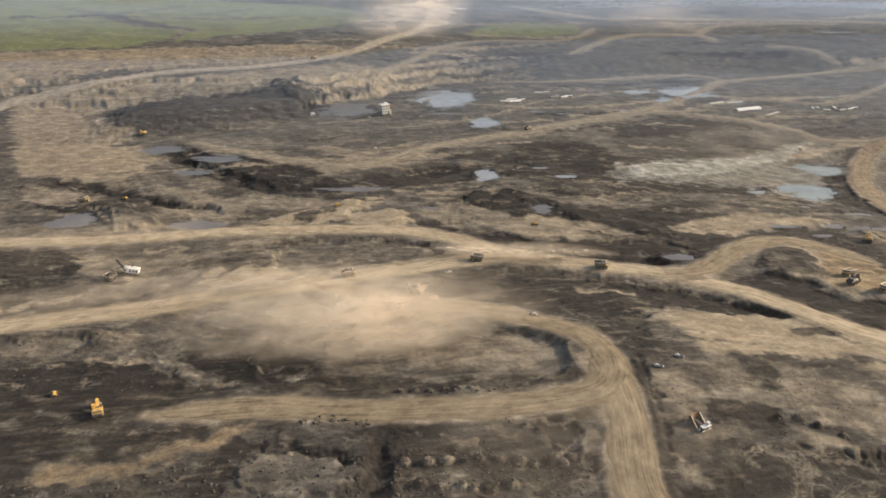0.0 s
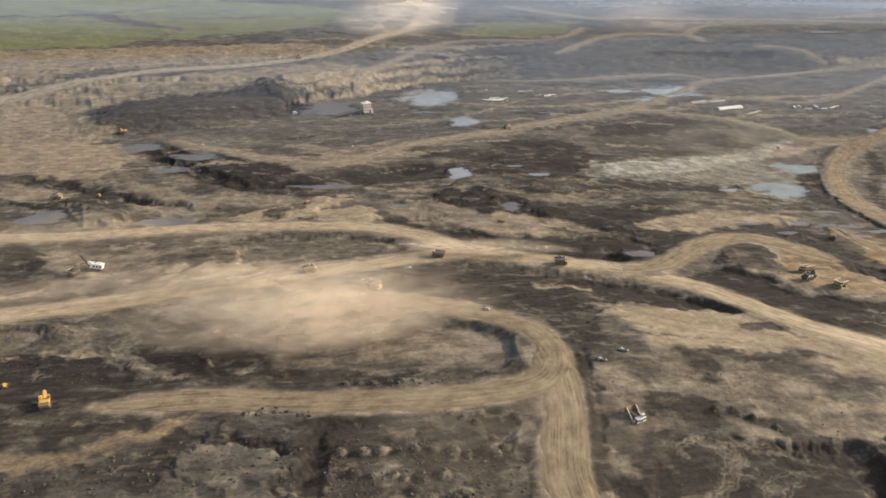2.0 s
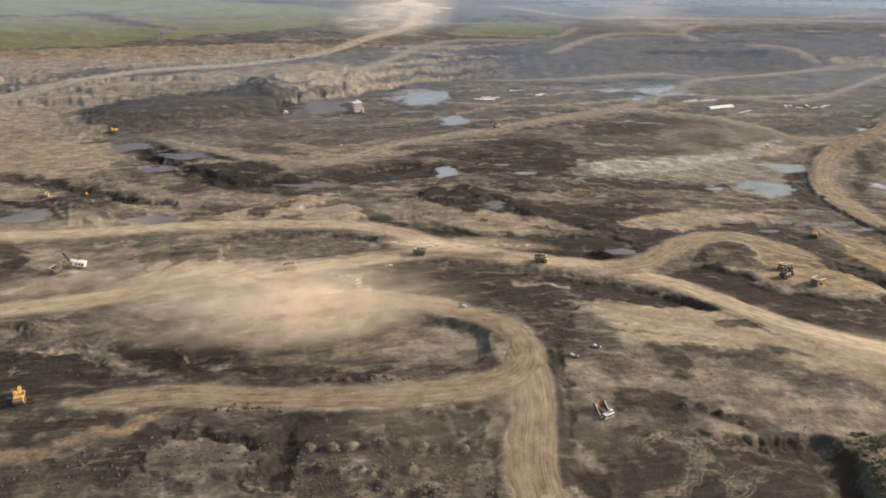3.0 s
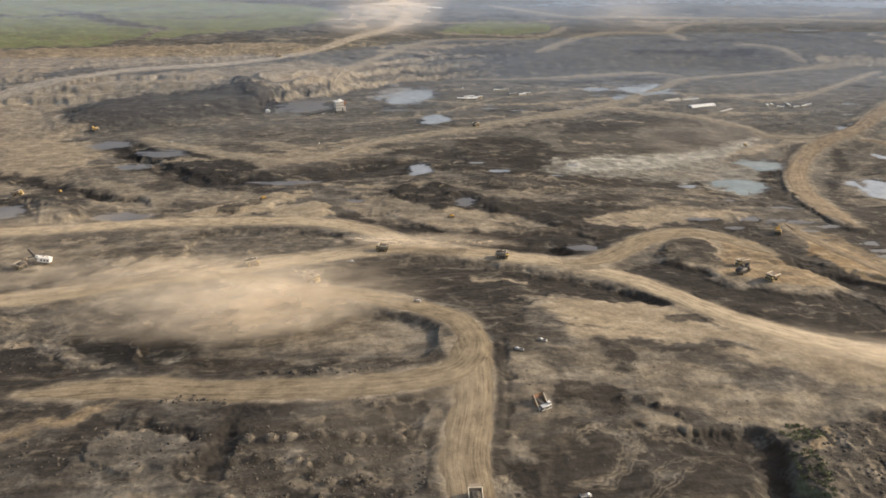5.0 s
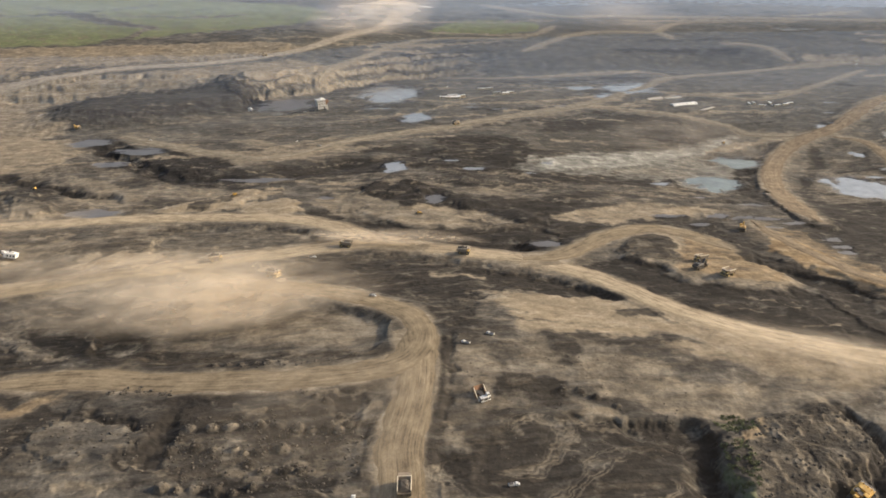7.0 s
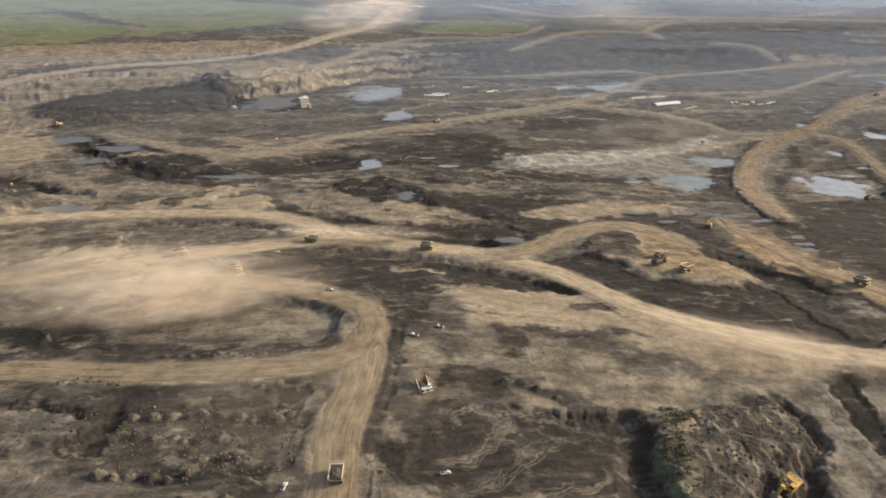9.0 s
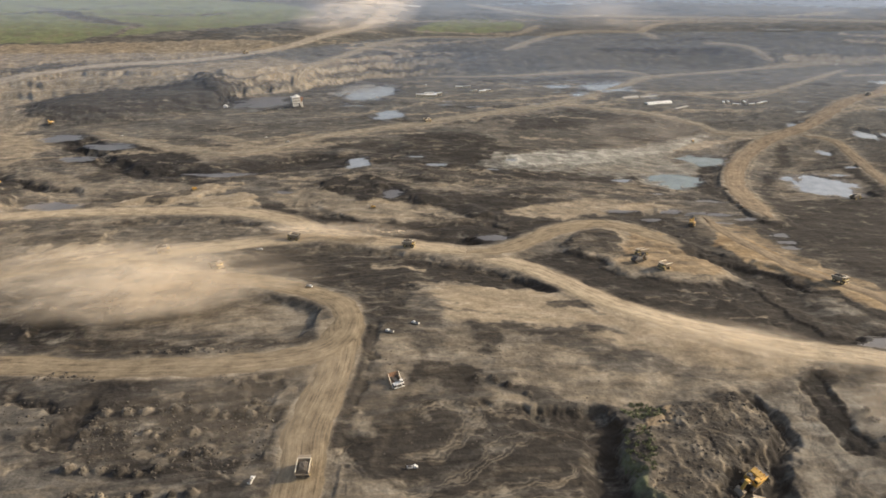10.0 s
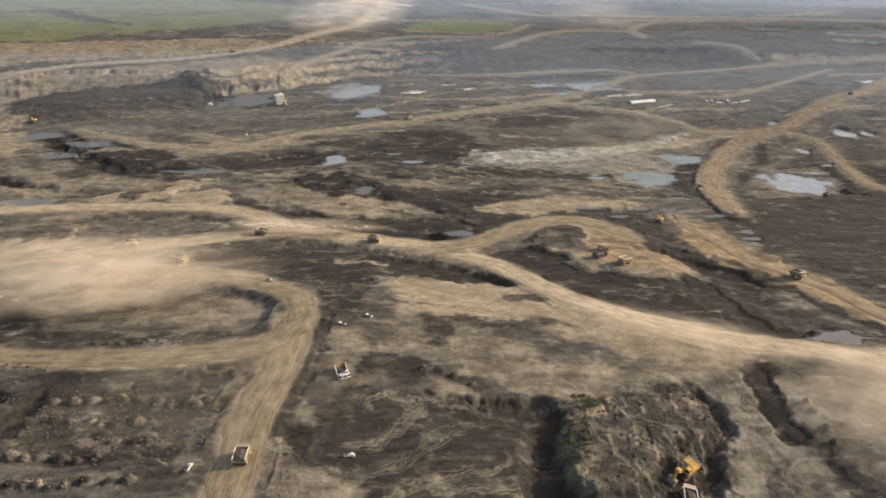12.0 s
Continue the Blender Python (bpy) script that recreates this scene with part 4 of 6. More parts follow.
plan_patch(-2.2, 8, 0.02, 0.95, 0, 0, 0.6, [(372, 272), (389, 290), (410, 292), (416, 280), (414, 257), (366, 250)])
plan_patch(8, 9, .1, .3, .5, 0, 1.6, [(323, 311), (330, 314), (330, 292), (333, 268), (337, 253), (326, 249), (321, 269), (318, 293)])
plan_patch(0, 6, 0.5, 0.1, 0, 0, 1, [(334, 325), (349, 338), (365, 347), (362, 330), (347, 324), (334, 316)], 0.5)
# grey scraped fan below the haul road, its ditches with shade painted dark, and the dusty flat beyond
plan_patch(0, 8, 0.28, 0.18, 0, 0.16, 0.3, [(434, 387), (481, 392), (474, 351), (474, 322), (484, 298), (490, 269), (491, 250), (411, 252), (420, 280), (434, 314), (437, 342), (433, 363)])
plan_patch(0, 9, 0.45, 0.15, 0, 0.15, 0.4, [(493, 373), (572, 371), (550, 314), (521, 266), (504, 296), (487, 312), (482, 339)])
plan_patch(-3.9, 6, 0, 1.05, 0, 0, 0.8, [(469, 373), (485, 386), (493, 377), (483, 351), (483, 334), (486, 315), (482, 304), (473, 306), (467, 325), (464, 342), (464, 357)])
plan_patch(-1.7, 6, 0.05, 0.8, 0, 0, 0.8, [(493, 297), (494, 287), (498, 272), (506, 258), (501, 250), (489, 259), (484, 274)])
plan_patch(1, 6, 0.1, 0.55, 0, 0, 1.2, [(451, 281), (464, 285), (467, 270), (451, 257), (443, 262)])
plan_patch(0, 14, 0.95, -0.1, 0, 0, 0.3, [(191, 525), (304, 512), (400, 470), (481, 425), (483, 392), (441, 376), (416, 390), (365, 419), (297, 432), (241, 435), (201, 472)])
plan_patch(0, 12, 0.32, 0.35, 0, 0, 0.8, [(363, 387), (416, 390), (435, 371), (412, 362), (392, 349), (356, 353), (332, 351), (327, 377)])
plan_patch(0, 8, 0.15, 0.55, 0, 0, 0.6, [(279, 448), (326, 433), (346, 417), (321, 395), (291, 412)])
plan_patch(0, 6, 0.1, 0.75, 0, 0, 1, [(228, 427), (251, 430), (251, 404), (233, 398)])
plan_patch(0, 7, 0.65, 0.05, 0, 0, 0.6, [(264, 379), (337, 385), (379, 380), (380, 366), (333, 363), (292, 359), (251, 368)])
plan_patch(0, 6, 0.6, 0.05, 0, 0, 0.6, [(271, 353), (316, 355), (365, 353), (346, 343), (291, 341)])
plan_patch(0, 4, 0.1, 0.7, 0, 0, 0.6, [(300, 493), (334, 499), (332, 483), (301, 478)])
# dark line painting the shadow band right of the broad ramp
plan_ridge(5, -3, 0, 1.1, [(138, 418), (135, 373), (134, 342), (135, 314), (139, 288)])
plan_patch(0, 8, .5, .1, 0, 0, .6, [(-518, 927), (-431, 926), (-327, 874), (-261, 806), (-280, 740), (-399, 747)])
# widens the painted shadow left of the mound
plan_patch(0, 8, 0, 1.05, 0, 0, .8, [(301, 286), (294, 274), (290, 244), (316, 246), (315, 275), (314, 295)])
# slope beside the broad ramp
# shadow band along the ramp's right edge, put into the colour
plan_patch(-2.2, 6, 0, 0.95, 0, 0, 0.8, [(131, 413), (139, 418), (132, 357), (134, 319), (139, 288), (133, 288), (126, 314), (126, 348), (128, 387)])
plan_patch(-2, 8, 0.05, 0.85, 0, 0, 1.4, [(134, 314), (152, 303), (161, 286), (146, 278), (137, 288)])
plan_patch(1, 8, 0.05, 0.85, 0, 0, 2, [(182, 388), (208, 389), (234, 377), (230, 360), (202, 362), (181, 358)])
plan_patch(0, 5, 0.7, 0, 0, 0, 0.8, [(172, 342), (187, 346), (194, 337), (181, 334)])
plan_patch(0, 6, 0.5, 0.2, 0, 0, 1, [(145, 336), (159, 325), (160, 306), (148, 314)])
plan_patch(0, 9, 0.4, 0.25, 0, 0, 0.6, [(150, 409), (179, 415), (184, 374), (163, 373)])
plan_patch(0, 9, 0.4, 0.25, 0, 0, 0.7, [(93, 275), (89, 303), (97, 325), (109, 336), (93, 336), (79, 319), (78, 283), (90, 259)])
plan_patch(-1.7, 5, 0, 0.85, 0, 0, 0.8, [(92, 335), (105, 338), (99, 319), (95, 298), (89, 325)])
plan_patch(0, 10, 0.45, 0.2, 0, 0, 0.5, [(135, 283), (162, 269), (199, 251), (200, 239), (153, 238)])
plan_ruts(201, 7, 14, 0.6, [(135, 285), (153, 266), (172, 253), (193, 243)])
plan_ruts(202, 5, 8, 0.5, [(132, 293), (141, 269), (154, 246)])
plan_ruts(203, 5, 9, 0.35, [(171, 260), (197, 265), (216, 277), (237, 295), (262, 313)])
plan_ruts(204, 6, 10, 0.3, [(178, 298), (200, 296), (217, 310), (231, 335)])
plan_ruts(205, 8, 13, 0.35, [(194, 241), (225, 256), (251, 262), (278, 265), (297, 281)])
plan_ruts(206, 6, 10, 0.3, [(218, 252), (251, 250), (294, 257)])
plan_ruts(207, 6, 11, 0.3, [(190, 323), (198, 336), (211, 341), (226, 331), (230, 316)])
plan_ruts(208, 6, 12, 0.6, [(441, 371), (445, 339), (445, 299), (449, 257)])
plan_ruts(209, 5, 8, 0.5, [(464, 380), (458, 329), (466, 289), (478, 253)])
plan_ruts(210, 4, 8, 0.25, [(442, 357), (437, 319), (429, 285), (427, 255)])
plan_ruts(211, 4, 6, 0.3, [(500, 381), (527, 381), (564, 359)])
plan_ruts(212, 3, 5, 0.4, [(162, 402), (173, 402), (177, 374), (167, 373)])
# dark shovel bench with its ochre tongue, and the slabs below it
plan_patch(0, 12, 0.1, 0.8, 0, 0, 0.35, [(-362, 418), (-271, 416), (-193, 411), (-141, 406), (-94, 402), (-74, 380), (-138, 367), (-171, 348), (-195, 336), (-238, 334), (-273, 345), (-316, 348)])
plan_patch(0, 10, 0.03, 0.85, 0, 0, 1.8, [(-388, 456), (-332, 456), (-268, 454), (-205, 445), (-194, 415), (-250, 416), (-310, 417), (-357, 410)])
plan_patch(0, 9, 0.1, 0.75, 0, 0, 2, [(-302, 337), (-262, 331), (-248, 307), (-181, 302), (-277, 298)])
plan_patch(0, 12, 0.3, 0.3, 0, 0, 0.4, [(-260, 324), (-255, 338), (-228, 335), (-196, 338), (-178, 357), (-162, 367), (-136, 372), (-145, 351), (-169, 344), (-191, 325), (-224, 320), (-252, 319)], 0.5)
plan_patch(1, 5, .14, .4, 0, .04, .8, [(-128, 342), (-114, 346), (-83, 339), (-54, 326), (-48, 316), (-64, 309), (-76, 298), (-133, 299)])
plan_patch(-1, 7, 0.05, 0.8, 0, 0, 1.2, [(-151, 345), (-137, 362), (-126, 350), (-130, 324), (-135, 305), (-153, 299), (-154, 320)])
# shadow in the deep cleft beside the slabs, painted dark
plan_patch(-4.4, 5, 0, 1.05, 0, 0, 0.8, [(-48, 297), (-46, 317), (-45, 339), (-36, 341), (-33, 297)])
plan_patch(0, 12, 0.15, 0.6, 0, 0, 1.3, [(-36, 341), (-3, 325), (40, 324), (88, 318), (90, 294), (-33, 297)])
plan_patch(0, 10, 0.1, 0.7, 0, 0, 1, [(-18, 356), (17, 360), (50, 353), (77, 337), (41, 331), (-3, 335)])
plan_patch(0, 8, 0.12, 0.55, 0, 0, 1, [(-114, 379), (-74, 377), (-38, 373), (-47, 347), (-68, 335), (-99, 344)])
plan_ruts(221, 9, 9, 0.2, [(-93, 395), (-144, 386), (-194, 380), (-252, 376), (-298, 368)])
plan_ruts(222, 5, 6, 0.5, [(-142, 368), (-177, 354), (-200, 338), (-240, 331)])
plan_ridge(3, -3.5, 0, 0.95, [(-131, 355), (-106, 344), (-83, 341), (-56, 327), (-48, 321)])
plan_ridge(4, -2.5, 0, 0.95, [(-89, 374), (-58, 375), (-34, 371)])
plan_ridge(3, -2, 0, 0.9, [(-74, 354), (-52, 361), (-41, 362)])
# hollow inside the hairpin: dusty floor, dark broken southern side
plan_patch(0, 8, 0.08, 0.75, 0, 0, 1.8, [(-37, 428), (6, 418), (49, 420), (83, 424), (95, 416), (72, 403), (26, 401), (-36, 405), (-95, 410), (-144, 420), (-136, 439), (-82, 435)])
plan_patch(0, 10, 0.45, 0.15, 0, 0, 0.5, [(-41, 489), (31, 487), (81, 468), (95, 444), (50, 431), (-11, 441)])
plan_pond(12, 1562, 59, 107)
plan_pond(-209, 1436, 50, 66)
plan_pond(594, 1638, 61, 66)
plan_pond(516, 1539, 21, 25)
plan_pond(474, 1632, 29, 23)
plan_pond(566, 975, 36, 34)
plan_pond(658, 1107, 36, 29)
plan_pond(67, 962, 16, 27)
plan_pond(131, 816, 14, 14)
plan_pond(1285, 2260, 47, 34)
plan_pond(909, 1301, 19, 16)
plan_pond(792, 959, 44, 50)
plan_pond(886, 1139, 9, 15)
plan_pond(1002, 1218, 19, 26)
plan_pond(1038, 1208, 9, 16)
plan_pond(86, 1308, 28, 40)
plan_pond(-479, 1113, 29, 23)
plan_pond(-364, 1053, 40, 17)
plan_pond(-463, 775, 29, 23)
plan_pond(-301, 757, 32, 13)
plan_pond(-130, 892, 42, 9)
plan_pond(-384, 978, 22, 14)
plan_pond(259, 660, 16, 8)
plan_pond(501, 785, 12, 7)
plan_pond(550, 779, 27, 5)
plan_pond(431, 775, 19, 5)
plan_pond(571, 430, 19, 9)
plan_pond(600, 695, 9, 6)
plan_pond(597, 668, 10, 5)
plan_pond(592, 649, 8, 5)
plan_pond(-686, 1351, 18, 21)
plan_pond(-17, 814, 11, 5)
plan_pond(1292, 1640, 27, 31)
plan_pond(571, 849, 22, 6)
plan_heaps(31, [(-34, 332), (-2, 333), (39, 333), (85, 328)], 8, 4.6, 3.2)
plan_heaps(32, [(-42, 309), (-15, 312), (14, 310), (43, 313)], 8, 5.0, 3.6)
plan_heaps(33, [(-108, 371), (-83, 373), (-52, 368)], 8, 4.2, 2.6)
plan_heaps(34, [(-36, 277), (-9, 278), (20, 276), (30, 281)], 8, 4.6, 3.0)
plan_heaps(35, [(-20, 255), (20, 255), (59, 257)], 8, 4.2, 3.0)
plan_heaps(36, [(11, 304), (37, 294), (62, 296)], 8, 4.0, 2.6)
plan_heaps(37, [(33, 369), (67, 353), (85, 328)], 9, 4.5, 2.8)
plan_heaps(39, [(215, 373), (242, 367), (266, 352)], 10, 4.0, 2.4)
plan_heaps(41, [(-43, 404), (10, 403), (44, 403), (82, 412)], 9, 4.2, 2.6)
plan_heaps(42, [(-139, 540), (-107, 510), (-95, 463)], 9, 4.2, 2.6)
plan_heaps(40, [(496, 357), (500, 333), (500, 303)], 9, 4.0, 2.6)
plan_scars(1, 14, -550, 800, 720, 1060, 190, 5, 1.8, 0.0)
plan_scars(2, 16, -600, 1100, 1060, 1680, 260, 7, 2.0, 0.1)
plan_scars(3, 30, -900, 1700, 1750, 2500, 380, 10, 2.5, 0.0, 0.25)
plan_scars(5, 14, -380, 90, 270, 370, 60, 3, 1.6, 0.1, 0.5)
plan_scars(6, 14, -430, -150, 420, 700, 70, 4, 1.8, 0.2, 0.5)
plan_scars(7, 10, 120, 280, 520, 600, 60, 4, 1.8, -0.3, 0.4)
plan_scars(8, 16, -550, 800, 700, 1060, 130, 2.8, 2.6, 0.0, 0.4)
plan_scars(9, 20, -600, 1100, 1060, 1700, 180, 3.5, 2.6, 0.1, 0.3)
plan_scars(51, 45, -560, -120, 750, 1100, 120, 2.6, 1.4, -0.25, 0.3, 0.85)
plan_scars(52, 30, -150, 160, 820, 1100, 120, 2.6, 1.4, 0.3, 0.3, 0.85)
plan_scars(53, 50, 120, 640, 720, 1100, 130, 2.6, 1.4, -0.22, 0.25, 0.85)
plan_scars(54, 50, -500, 1000, 1100, 1700, 170, 3.6, 1.6, 0.15, 0.3, 0.8)
plan_scars(55, 70, 150, 470, 310, 590, 42, 1.5, 0.9, -0.12, 0.35, 0.75)
plan_scars(56, 45, -260, 100, 265, 375, 34, 1.4, 0.9, 0.0, 0.45, 0.8)
plan_scars(57, 30, -430, -150, 420, 520, 40, 1.6, 1.0, -0.3, 0.4, 0.9)
plan_scars(58, 26, 400, 640, 400, 720, 55, 1.8, 1.0, -0.7, 0.35, 0.85)
plan_scars(59, 60, 328, 425, 268, 352, 26, 1.3, 2.6, -1.35, 0.4, 0.9)
plan_tracks(14, 5, 430, 620, 45, 90, 0.4)
plan_puddles(21, 16, -150, 550, 1380, 1680)
plan_puddles(22, 7, 780, 1150, 950, 1500)
plan_puddles(24, 12, 250, 760, 1480, 1720)
plan_puddles(25, 8, 860, 1250, 1250, 1700)
plan_puddles(26, 8, 120, 640, 830, 1060)
plan_puddles(23, 6, 420, 640, 680, 820)


def pond_level(p):
    return float(base(np.float64(p[0]), np.float64(p[1]))) - 0.6


def pond_field(p, x, y):
    """Below one inside the pond's ragged shore."""
    cx, cy, rx, ry = p
    wob = 0.7 * fbm(x / (0.95 * rx + 4), y / (0.6 * ry + 4), 6, int(abs(cx)) % 50, 0.62)
    return np.hypot((x - cx) / rx, (y - cy) / ry) + wob


def land(x, y):
    """Height of the ground and the masks of what covers it, for flat arrays of places."""
    h = base(x, y)
    far = sstep(900, 2200, y)
    warp = 40 * fbm(x / 160, y / 160, 2, 70)
    near = sstep(520, 400, y)
    dust = 0.24 + (0.46 - 0.1 * near) * fbm((x + warp) / 130, (y + warp) / 75, 6, 3, 0.56)
    dark = 0.42 + (0.62 - 0.1 * near) * fbm((x - warp) / 140, (y + warp) / 75, 6, 11, 0.56)
    dark += 0.14 * sstep(540, 400, y)
    dust -= 0.15 * sstep(640, 800, y) + 0.1 * sstep(1300, 1900, y) + 0.14 * sstep(600, 450, y)
    silt = sstep(900, 1350, y + 60 * fbm(x / 200, y / 200, 3, 91)) * sstep(-750, -350, x)
    dark += 0.5 * silt * (0.36 - dark)
    dust += 0.6 * silt * (0.12 - dust)
    turf, rock, wet = np.zeros_like(x), np.zeros_like(x), np.zeros_like(x)
    rough, ochre = np.full_like(x, 1.0), np.zeros_like(x)
    # ragged edges: every outline and ridge is read through a warped plan
    grow = 1 + y / 900
    rx = x + 6 * grow * fbm(x / 30, y / 24, 4, 101, 0.6) + 1.3 * swell(x / 6, y / 6, 111)
    ry = y + 6 * grow * fbm(x / 30, y / 24, 4, 121, 0.6) + 1.3 * swell(x / 6, y / 6, 131)
    for rise, soft, du, da, tu, ro, ru, pts, oc in PATCHES:
        i, d = depth_in(pts, rx, ry, soft * 1.5)
        s = sstep(-soft * 0.5, soft * 0.5, d)
        h[i] += rise * s
        dust[i] += s * (du - dust[i]) * 0.85
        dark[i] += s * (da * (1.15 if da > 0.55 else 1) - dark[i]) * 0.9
        turf[i] = np.maximum(turf[i] * (1 - s), tu * s)
        rock[i] = np.maximum(rock[i] * (1 - s), ro * s)
        ochre[i] = np.maximum(ochre[i] * (1 - s), oc * s)
        rough[i] += s * (ru - rough[i])
    for half, rise, du, da, path in RIDGES:
        i, d, s = along(path, rx, ry, half * 3)
        n = fbm(x[i] / (half * 2.5), y[i] / (half * 2.5), 3, 41)
        w = np.exp(-(d / (half * np.clip(0.95 + (0.9 if half > 1 else 0.15) * n, 0.3, 2))) ** 2) * sstep(0, 0.1, s) * sstep(1, 0.9, s)
        h[i] += rise * w * (0.8 + 0.9 * n)
        k = np.clip(w * 1.3, 0, 1)
        k = k * (0.9 if half > 4.5 else 0.5)
        dust[i] += k * (du - dust[i])
        dark[i] += k * (da - dark[i])
        turf[i] *= 1 - k
    # tipped heaps, dozer furrows and hummocks
    heaps = np.abs(fbm(x / 17, y / 11, 3, 5))
    furrow = fbm((x + 0.3 * y) / 60, (y - 0.15 * x) / 6, 3, 17)
    h += rough * (1 - 0.35 * far) * (0.5 + 0.5 * sstep(400, 650, y)) * ((0.5 + 0.7 * sstep(350, 600, y)) * heaps + 0.6 * furrow + 1.1 * fbm(x / 38, y / 26, 4, 23) + 0.25 * swell(x / 3.1, y / 3.1, 31) + (0.9 - 0.5 * near) * np.abs(swell(x / 6.5, y / 4.6, 37)) * sstep(700, 480, y))
    h += 3.0 * fbm(x / 120, y / 80, 3, 53) * (1 + far)
    furrow = furrow * (1 - 0.8 * far)
    dark += (0.26 + 0.14 * near) * furrow - 0.08 * heaps
    dust += 0.18 * furrow + 0.04 * heaps
    for cx, cy, r, up, tint in HEAPS:
        i = np.where((np.abs(x - cx) < r * 1.4) & (np.abs(y - cy) < r * 1.4))[0]
        d = np.hypot(x[i] - cx, (y[i] - cy) * 1.15) / r + 0.25 * swell(x[i] / 2.2, y[i] / 2.2, 7)
        k = np.clip(1 - d, 0, 1)
        h[i] += up * 1.5 * np.minimum(k * 1.4, 0.8)
        s = sstep(0, 0.25, k)
        dark[i] += s * (0.35 + 0.6 * tint - dark[i])
        dust[i] += s * (0.38 - 0.33 * tint - dust[i])
    # steep faces of the far pit wall show bare banded rock
    rim = 1440 + 330 * sstep(-330, 120, x) + 110 * sstep(400, 900, x)
    up = y - rim + 22 * fbm(x / 90, y / 400, 3, 61) + 9 * swell(x / 17, y / 60, 62)
    face = sstep(0, 25, up) * sstep(170, 140, up) * sstep(330, 120, x) * (1 - 0.95 * np.clip(1.6 * hill(x, y, -440, 1430, 230, 95), 0, 1))
    step, part_up = np.floor(up / 50), up / 50 - np.floor(up / 50)
    riser = sstep(0.62, 0.74, part_up) * sstep(1.0, 0.9, part_up)
    h += face * (44 * (step + sstep(0.66, 0.98, part_up)) / 3 - 44 * np.clip(up / 150, 0, 1)) * 0.9
    h += face * riser * 3.5 * np.abs(swell(x / 7, y / 40, 64))
    dust += face * (riser * (0.42 + 0.5 * swell(x / 13, y / 30, 63)) + 0.12)
    rock += face * riser * 0.22
    dark += face * (0.35 * sstep(0.5, 0.66, part_up) * (1 - riser) - 0.3 * riser)
    # the roads are cut or banked into the ground, with broken windrows along their edges
    near_road = []
    for k, (_, _, half, la, lb, path) in enumerate(ROADS):
        i, d, s = along(path, x, y, half + 34)
        near_road.append((i, d, s))
        d = d + 3.5 * fbm(x[i] / 22, y[i] / 22, 3, 80 + k) + half * 0.6 * (sstep(0.06, 0, s) + sstep(0.94, 1, s))
        kerb = np.exp(-((d - half * 1.25 - 5) / 1.6) ** 2)
        h[i] += kerb * 2.2 * sstep(0.05, 0.4, fbm(x[i] / 35, y[i] / 35, 3, 90 + k))
        level = base(x[i], y[i]) + la + (lb - la) * s - 1.1
        h[i] += (1 - sstep(half + 2, half + 11 + 4 * np.abs(la), d)) * (level - h[i]) * 0.85
        drift = np.exp(-np.clip(d - half, 0, 99) / (2.2 + 3.8 * sstep(450, 900, y[i])))
        dust[i] += drift * (0.8 - dust[i]) * (dust[i] < 0.8) * 0.85
        dark[i] *= 1 - 0.75 * drift
        turf[i] *= 1 - drift
    for (i, d, s), (_, _, half, la, lb, path) in zip(near_road, ROADS):
        level = base(x[i], y[i]) + la + (lb - la) * s - 0.7
        h[i] += (1 - sstep(half * 1.25 + 1.5, half * 1.25 + 6, d)) * (level - h[i])
    for p in PONDS:
        i = np.where((np.abs(x - p[0]) < p[2] * 2.2 + 12) & (np.abs(y - p[1]) < p[3] * 2.2 + 12))[0]
        f = pond_field(p, x[i], y[i])
        level, shore = pond_level(p), sstep(1.9, 1.15, f)
        h[i] += shore * (level + 0.25 + 1.2 * (f - 1) - h[i])
        h[i] = np.where(f < 1, np.minimum(h[i], level - 0.5 - 1.5 * (1 - f)), h[i])
        wet[i] = np.maximum(wet[i], sstep(1.6, 1.0, f))
        dark[i] += 0.2 * sstep(1.7, 1.1, f)
        turf[i] *= 1 - shore
    return h, dict(dust=dust, dark=dark, turf=turf, rock=rock, wet=wet, ochre=ochre, silt=silt, relief=np.clip(0.35 + 0.5 * rough, 0, 1.6))


def grid_mesh(name, xs, ys, zs, masks):
    """A sheet from arrays of rows by columns, with one float attribute for each mask."""
    rows, cols = xs.shape
    me = bpy.data.meshes.new(name)
    me.vertices.add(rows * cols)
    me.vertices.foreach_set("co", np.stack([xs, ys, zs], -1).astype(np.float32).ravel())
    a = (np.arange(rows - 1)[:, None] * cols + np.arange(cols - 1)).ravel()
    quads = np.stack([a, a + 1, a + cols + 1, a + cols], -1).astype(np.int32)
    me.loops.add(quads.size)
    me.loops.foreach_set("vertex_index", quads.ravel())
    me.polygons.add(len(quads))
    me.polygons.foreach_set("loop_start", np.arange(0, quads.size, 4, dtype=np.int32))
    me.polygons.foreach_set("use_smooth", np.ones(len(quads), bool))
    me.update(calc_edges=True)
    for key, v in masks.items():
        me.attributes.new(key, "FLOAT", "POINT").data.foreach_set("value", np.asarray(v, np.float32).ravel())
    return me


